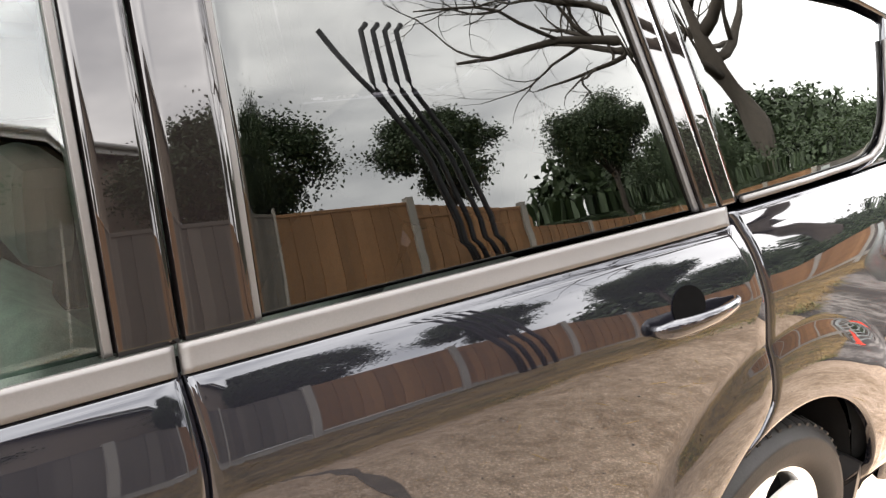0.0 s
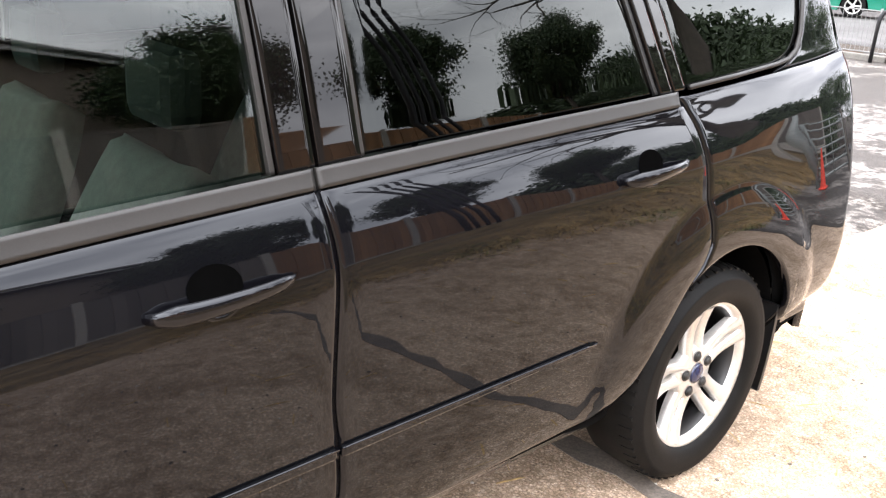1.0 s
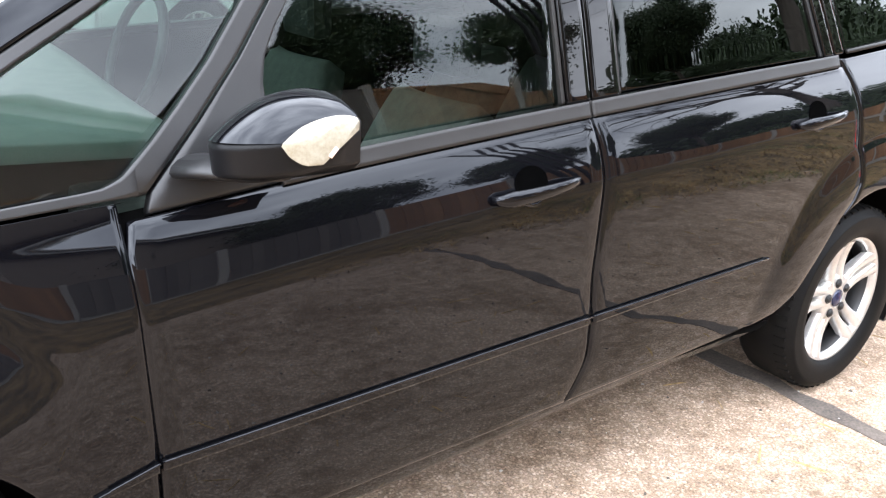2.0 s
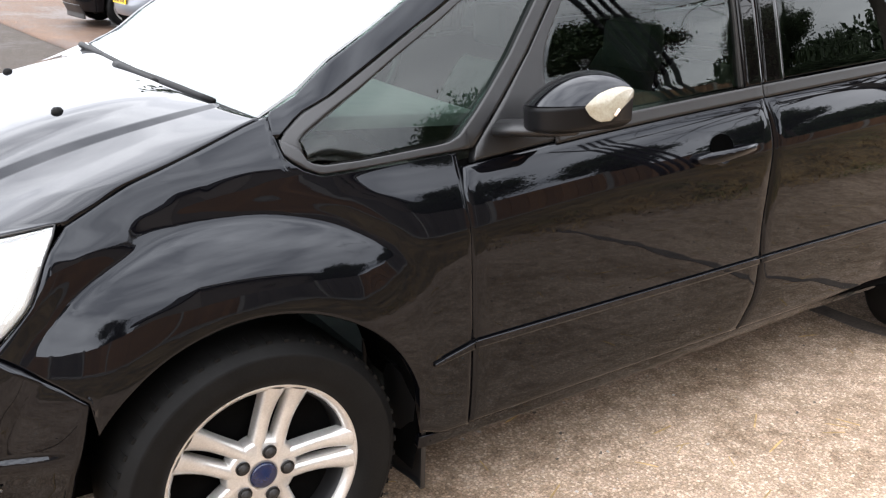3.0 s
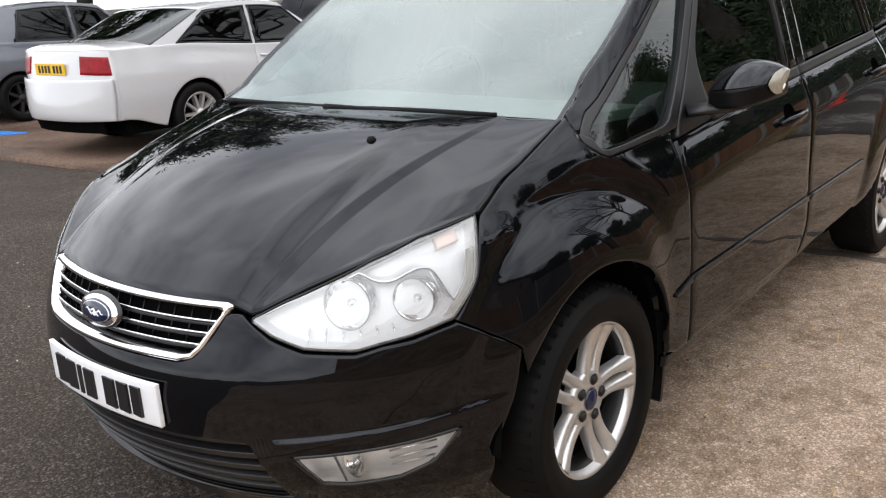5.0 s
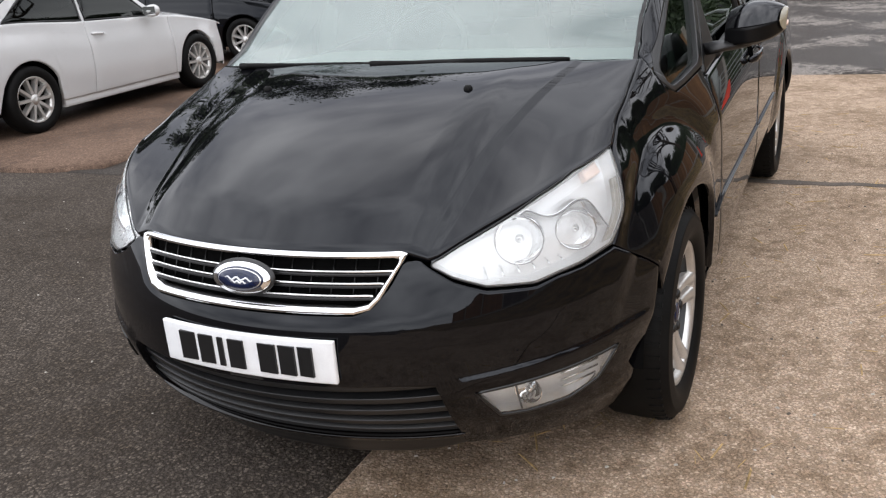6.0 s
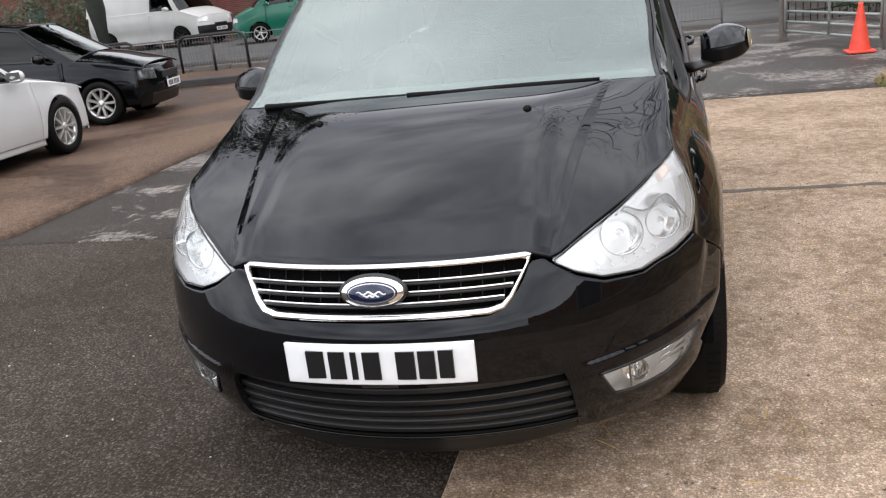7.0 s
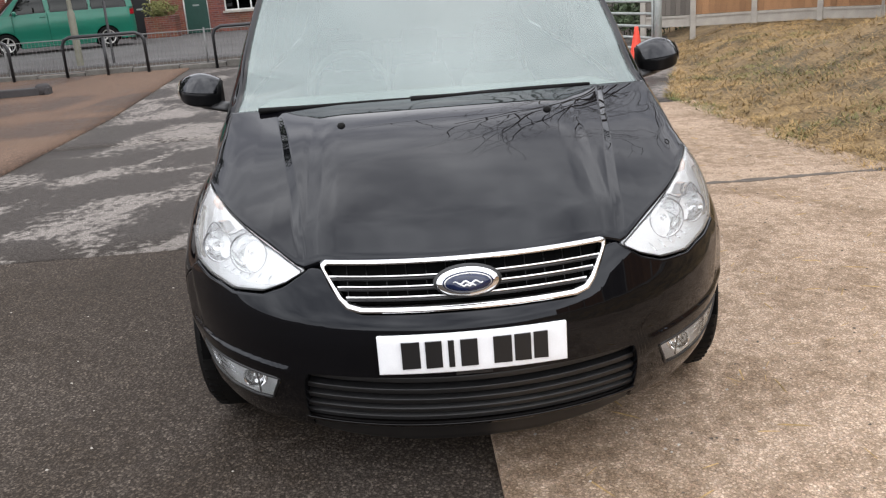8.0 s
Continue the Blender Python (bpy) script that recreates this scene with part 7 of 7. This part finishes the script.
# ---- brick terrace across the street ----
def brick_wall():
    m, nt, bs = node_mat("brick_courses")
    co = nt.nodes.new("ShaderNodeTexCoord")
    sp = nt.nodes.new("ShaderNodeSeparateXYZ")
    mp = nt.nodes.new("ShaderNodeCombineXYZ")
    br = nt.nodes.new("ShaderNodeTexBrick")
    br.inputs["Color1"].default_value = (0.27, 0.085, 0.055, 1)
    br.inputs["Color2"].default_value = (0.16, 0.05, 0.036, 1)
    br.inputs["Mortar"].default_value = (0.24, 0.19, 0.16, 1)
    br.inputs["Scale"].default_value = 1.0
    br.inputs["Brick Width"].default_value, br.inputs["Row Height"].default_value, br.inputs["Mortar Size"].default_value = 0.225, 0.075, 0.007
    nt.links.new(co.outputs["Object"], sp.inputs["Vector"])
    nt.links.new(sp.outputs["Y"], mp.inputs["X"])
    nt.links.new(sp.outputs["Z"], mp.inputs["Y"])
    nt.links.new(mp.outputs["Vector"], br.inputs["Vector"])
    no = nt.nodes.new("ShaderNodeTexNoise")
    no.inputs["Scale"].default_value, no.inputs["Detail"].default_value = 1.2, 6
    mu = nt.nodes.new("ShaderNodeMixRGB")
    mu.blend_type = "MULTIPLY"
    mu.inputs["Fac"].default_value = 0.6
    nt.links.new(co.outputs["Object"], no.inputs["Vector"])
    nt.links.new(br.outputs["Color"], mu.inputs["Color1"])
    nt.links.new(no.outputs["Color"], mu.inputs["Color2"])
    nt.links.new(mu.outputs["Color"], bs.inputs["Base Color"])
    bs.inputs["Roughness"].default_value = 0.9
    return m


BRICKS = brick_wall()


def terrace_house(y0, y1, door_y, door_mat, windows, x=31.5, z0=0.2):
    """A brick house front with real openings; windows: (middle, width, sill, head)."""
    h = thing("terrace_house", "red brick terraced house front with painted door and windows", "house", "terraced houses", Matrix.Translation((x, 0, z0)))
    holes = [(door_y - 0.46, door_y + 0.46, 0.0, 2.1)] + [(a - w / 2, a + w / 2, s, t) for a, w, s, t in windows]
    ys = sorted({y0, y1, *[v for q in holes for v in q[:2]]})
    zs = sorted({0.0, 6.2, *[v for q in holes for v in q[2:]]})
    ny, nz = len(ys), len(zs)
    solid = {(j, k) for j in range(ny - 1) for k in range(nz - 1) if not any(q[0] < (ys[j] + ys[j + 1]) / 2 < q[1] and q[2] < (zs[k] + zs[k + 1]) / 2 < q[3] for q in holes)}
    at = lambda s, j, k: (s * ny + j) * nz + k
    faces = []
    for j, k in solid:
        faces.append((at(0, j, k), at(0, j, k + 1), at(0, j + 1, k + 1), at(0, j + 1, k)))
        faces.append((at(1, j, k), at(1, j + 1, k), at(1, j + 1, k + 1), at(1, j, k + 1)))
        for dj, dk, p, q in ((-1, 0, (j, k), (j, k + 1)), (1, 0, (j + 1, k), (j + 1, k + 1)), (0, -1, (j, k), (j + 1, k)), (0, 1, (j, k + 1), (j + 1, k + 1))):
            if (j + dj, k + dk) not in solid:
                faces.append((at(0, *p), at(0, *q), at(1, *q), at(1, *p)))
    part("wall", ([(0.28 * s, y, z) for s in (0, 1) for y in ys for z in zs], faces, False), BRICKS, h)
    d = part("door", box(0.10, 0.15, door_y - 0.42, door_y + 0.42, 0.02, 2.06, 0.006), door_mat, h)
    part("door_frame", join(box_vf(0.06, 0.16, door_y - 0.46, door_y - 0.42, 0, 2.1), box_vf(0.06, 0.16, door_y + 0.42, door_y + 0.46, 0, 2.1), box_vf(0.06, 0.16, door_y - 0.42, door_y + 0.42, 2.06, 2.1)), FRAME_WHITE, h)
    part("letter_plate", box(0.092, 0.10, door_y - 0.12, door_y + 0.12, 1.0, 1.06), STEEL, d)
    for a, w, s, t in windows:
        wn = part("window", box(0.14, 0.148, a - w / 2, a + w / 2, s, t), GLASS_DARK, h)
        for q in (-0.5, -0.17, 0.17, 0.5):
            part("glazing_bar", box(0.10, 0.16, a + q * (w - 0.05) - 0.025, a + q * (w - 0.05) + 0.025, s, t), FRAME_WHITE, wn)
        for z in (s, (s + t) / 2, t - 0.05):
            part("cross_bar", box(0.102, 0.158, a - w / 2, a + w / 2, z, z + 0.05), FRAME_WHITE, wn)
        part("sill", box(-0.06, 0.12, a - w / 2 - 0.06, a + w / 2 + 0.06, s - 0.08, s - 0.002, 0.01), POST_CONC, wn)
    part("roof", ([(-0.35, y0, 6.0), (-0.35, y1, 6.0), (4.2, y1, 8.8), (4.2, y0, 8.8), (8.7, y0, 6.0), (8.7, y1, 6.0)], [(0, 1, 2, 3), (3, 2, 5, 4)], False), ROOF_TILE, h)
    part("room_back", box(0.9, 1.0, y0, y1, 0, 6.0), DARK, h)
    return h


terrace_house(-1.2, 4.3, 3.47, GREEN_DOOR, [(0.7, 1.5, 0.85, 2.2), (3.0, 1.3, 3.7, 5.1), (0.0, 1.3, 3.7, 5.1)])
terrace_house(4.3, 8.7, 7.57, GREEN_DOOR, [(5.75, 1.5, 0.75, 2.2), (6.4, 1.3, 3.7, 5.1)])
terrace_house(8.7, 17.0, 9.67, BLACK_STEEL, [(13.8, 1.5, 0.85, 2.2), (12.6, 1.3, 3.7, 5.1)])
terrace_house(17.0, 24.0, 18.0, BLACK_STEEL, [(21.2, 1.5, 0.85, 2.2), (20.4, 1.3, 3.7, 5.1)])
terrace_house(24.0, 38.0, 25.3, GREEN_DOOR, [(28.9, 1.5, 0.85, 2.2), (33.5, 1.5, 0.85, 2.2)])
planter = thing("planter", "rough brick planter with a trailing green shrub by the doors", "planter", m=Matrix.Translation((30.4, 8.6, 0.2)))
part("tub", box(-0.35, 0.4, -0.55, 0.55, 0, 0.75, 0.03), BRICKS, planter)
part("shrub", (*leaf_cloud(random.Random(91), (0, 0, 1.0), (0.45, 0.6, 0.28), 1400, 0.05), False), GREEN_GRASS, planter)
bush = part("street_bush", (*leaf_cloud(random.Random(92), (29.6, 23.6, 1.6), (1.0, 2.6, 1.3), 5200, 0.08), False), LEAF)
tagged(bush, "leafy green bush by the house fronts", "bush", kind="stuff")

# ---- field gate, cone, railings ----
gate = thing("field_gate", "galvanised tubular steel field gate hung on a steel post", "gate", m=pose(9.9, -3.7, 0.0, 0, 0, math.degrees(math.atan2(0.95, 2.6))))
part("hanging_post", tube([(0, 0, -0.2), (0, 0, 1.75)], 0.055, 12), STEEL, gate)
part("latch_post", box(2.72, 2.82, -0.05, 0.05, -0.2, 1.3, 0.012), OLD_WOOD, gate)
for k, z in enumerate((0.12, 0.27, 0.43, 0.60, 0.78, 0.96, 1.14)):
    part("bar", tube([(0.08, 0, z), (2.68, 0, z)], 0.021, 8), STEEL, gate)
for x in (0.10, 1.38, 2.66):
    part("upright", tube([(x, 0.02, 0.12), (x, 0.02, 1.14)], 0.02, 8), STEEL, gate)
cone = thing("traffic_cone", "plain red-orange plastic traffic cone on the asphalt", "cone", m=Matrix.Translation((9.72, -3.33, 0.0)) @ Matrix.Scale(0.86, 4))
part("base", box(-0.2, 0.2, -0.2, 0.2, 0.0, 0.035, 0.012), CONE_RED, cone)
part("body", lathe([(0.155, 0.03), (0.15, 0.06), (0.036, 0.70), (0.034, 0.735), (0.024, 0.74), (0.024, 0.70)], 28, "z"), CONE_RED, cone)
for tx, ty, seed in ((21.0, 21.5, 81), (11.0, 22.0, 82)):
    big = thing("tree", "tall broad tree with dense leaves beyond the parked cars", "tree", "tall trees beyond the street", Matrix.Translation((tx, ty, gz(tx, ty))))
    part("trunk", tube([(0, 0, -0.2), (0.1, 0, 2.5), (0.0, 0.1, 5.0), (0.1, 0.1, 9.0)], [0.34, 0.28, 0.22, 0.08], 14), DARK_BARK, big)
    for k in range(8):
        a = k * 2.4
        part("branch", tube([(0, 0.05, 3.6 + 0.4 * k), (1.6 * math.cos(a), 1.6 * math.sin(a), 5.2 + 0.5 * k), (3.6 * math.cos(a), 3.6 * math.sin(a), 6.4 + 0.6 * k)], [0.11, 0.07, 0.02], 6), DARK_BARK, big)
    part("crown", (*leaf_cloud(random.Random(seed), (0, 0, 8.4), (4.6, 4.6, 4.6), 17000, 0.26), False), LEAF, big)
rails = thing("railings", "dark vertical-bar steel railings beyond the gate", "railings", m=pose(15.6, -3.25, 0.0, 0, 0, -70))
for z in (0.2, 1.5):
    part("rail", tube([(0, 0, z), (3.2, 0, z)], 0.02, 6), BLACK_STEEL, rails)
for i in range(22):
    part("bar", tube([(0.15 * i, 0, 0), (0.15 * i, 0, 1.6)], 0.010, 5), BLACK_STEEL, rails)
bush = part("gate_bush", (*join(*[leaf_cloud(random.Random(70 + i), (15.6 + 0.35 * i, -4.6 - 0.8 * i, 0.8), (0.9, 0.7, 0.7), 1800, 0.05) for i in range(3)]), False), LEAF)
tagged(bush, "green brambles behind the gate", "bush", kind="stuff")
vehicle("hatchback", "dark car parked far down the lane", "car", pose(27.5, -1.2, 0.03, 0, 0, 95), PAINT, spokes=7, **HATCH)

# ---- loose grit on the ground ----
def scatter(name, label, count, area, size, material, seed, long=1.0):
    """Small loose bits in one mesh."""
    rng = random.Random(seed)
    verts, faces = [], []
    for _ in range(count):
        x, y = rng.uniform(*area[0]), rng.uniform(*area[1])
        s = size * rng.uniform(0.5, 1.4)
        a = rng.uniform(0, 6.28)
        k = len(verts)
        for dx, dy, dz in ((-1, -0.6, 0), (1, -0.7, 0), (0.9, 0.7, 0), (-0.8, 0.6, 0), (-0.6, -0.3, 0.8), (0.6, -0.35, 0.7), (0.5, 0.4, 0.75), (-0.5, 0.3, 0.9)):
            px, py = dx * s * long * rng.uniform(0.8, 1.2), dy * s / long * rng.uniform(0.8, 1.2)
            verts.append((x + px * math.cos(a) - py * math.sin(a), y + px * math.sin(a) + py * math.cos(a), gz(x, y) + (0.0 if y < -0.07 else -0.02) + dz * s / long * 0.8))
        faces += [(k, k + 1, k + 5, k + 4), (k + 1, k + 2, k + 6, k + 5), (k + 2, k + 3, k + 7, k + 6), (k + 3, k, k + 4, k + 7), (k + 4, k + 5, k + 6, k + 7)]
    return tagged(part(name, (verts, faces, False), material), label, "debris", kind="stuff")


scatter("loose_stones", "pale loose stones lying on the asphalt", 110, ((-3.2, 1.6), (0.0, 3.6)), 0.0048, POST_CONC, 31)
scatter("pale_grit", "pale chips of stone loose on the concrete", 420, ((-3.0, 4.0), (-3.4, -0.1)), 0.0045, POST_CONC, 34)
scatter("fine_grit", "dark grit and crumbs of soil on the concrete", 520, ((-3.0, 5.0), (-3.6, -0.1)), 0.005, BARK, 32)
scatter("dry_twigs", "short dry twigs and stalks on the ground", 420, ((-3.0, 5.0), (-3.6, -0.2)), 0.0125, DRY_GRASS, 33, 3.4)
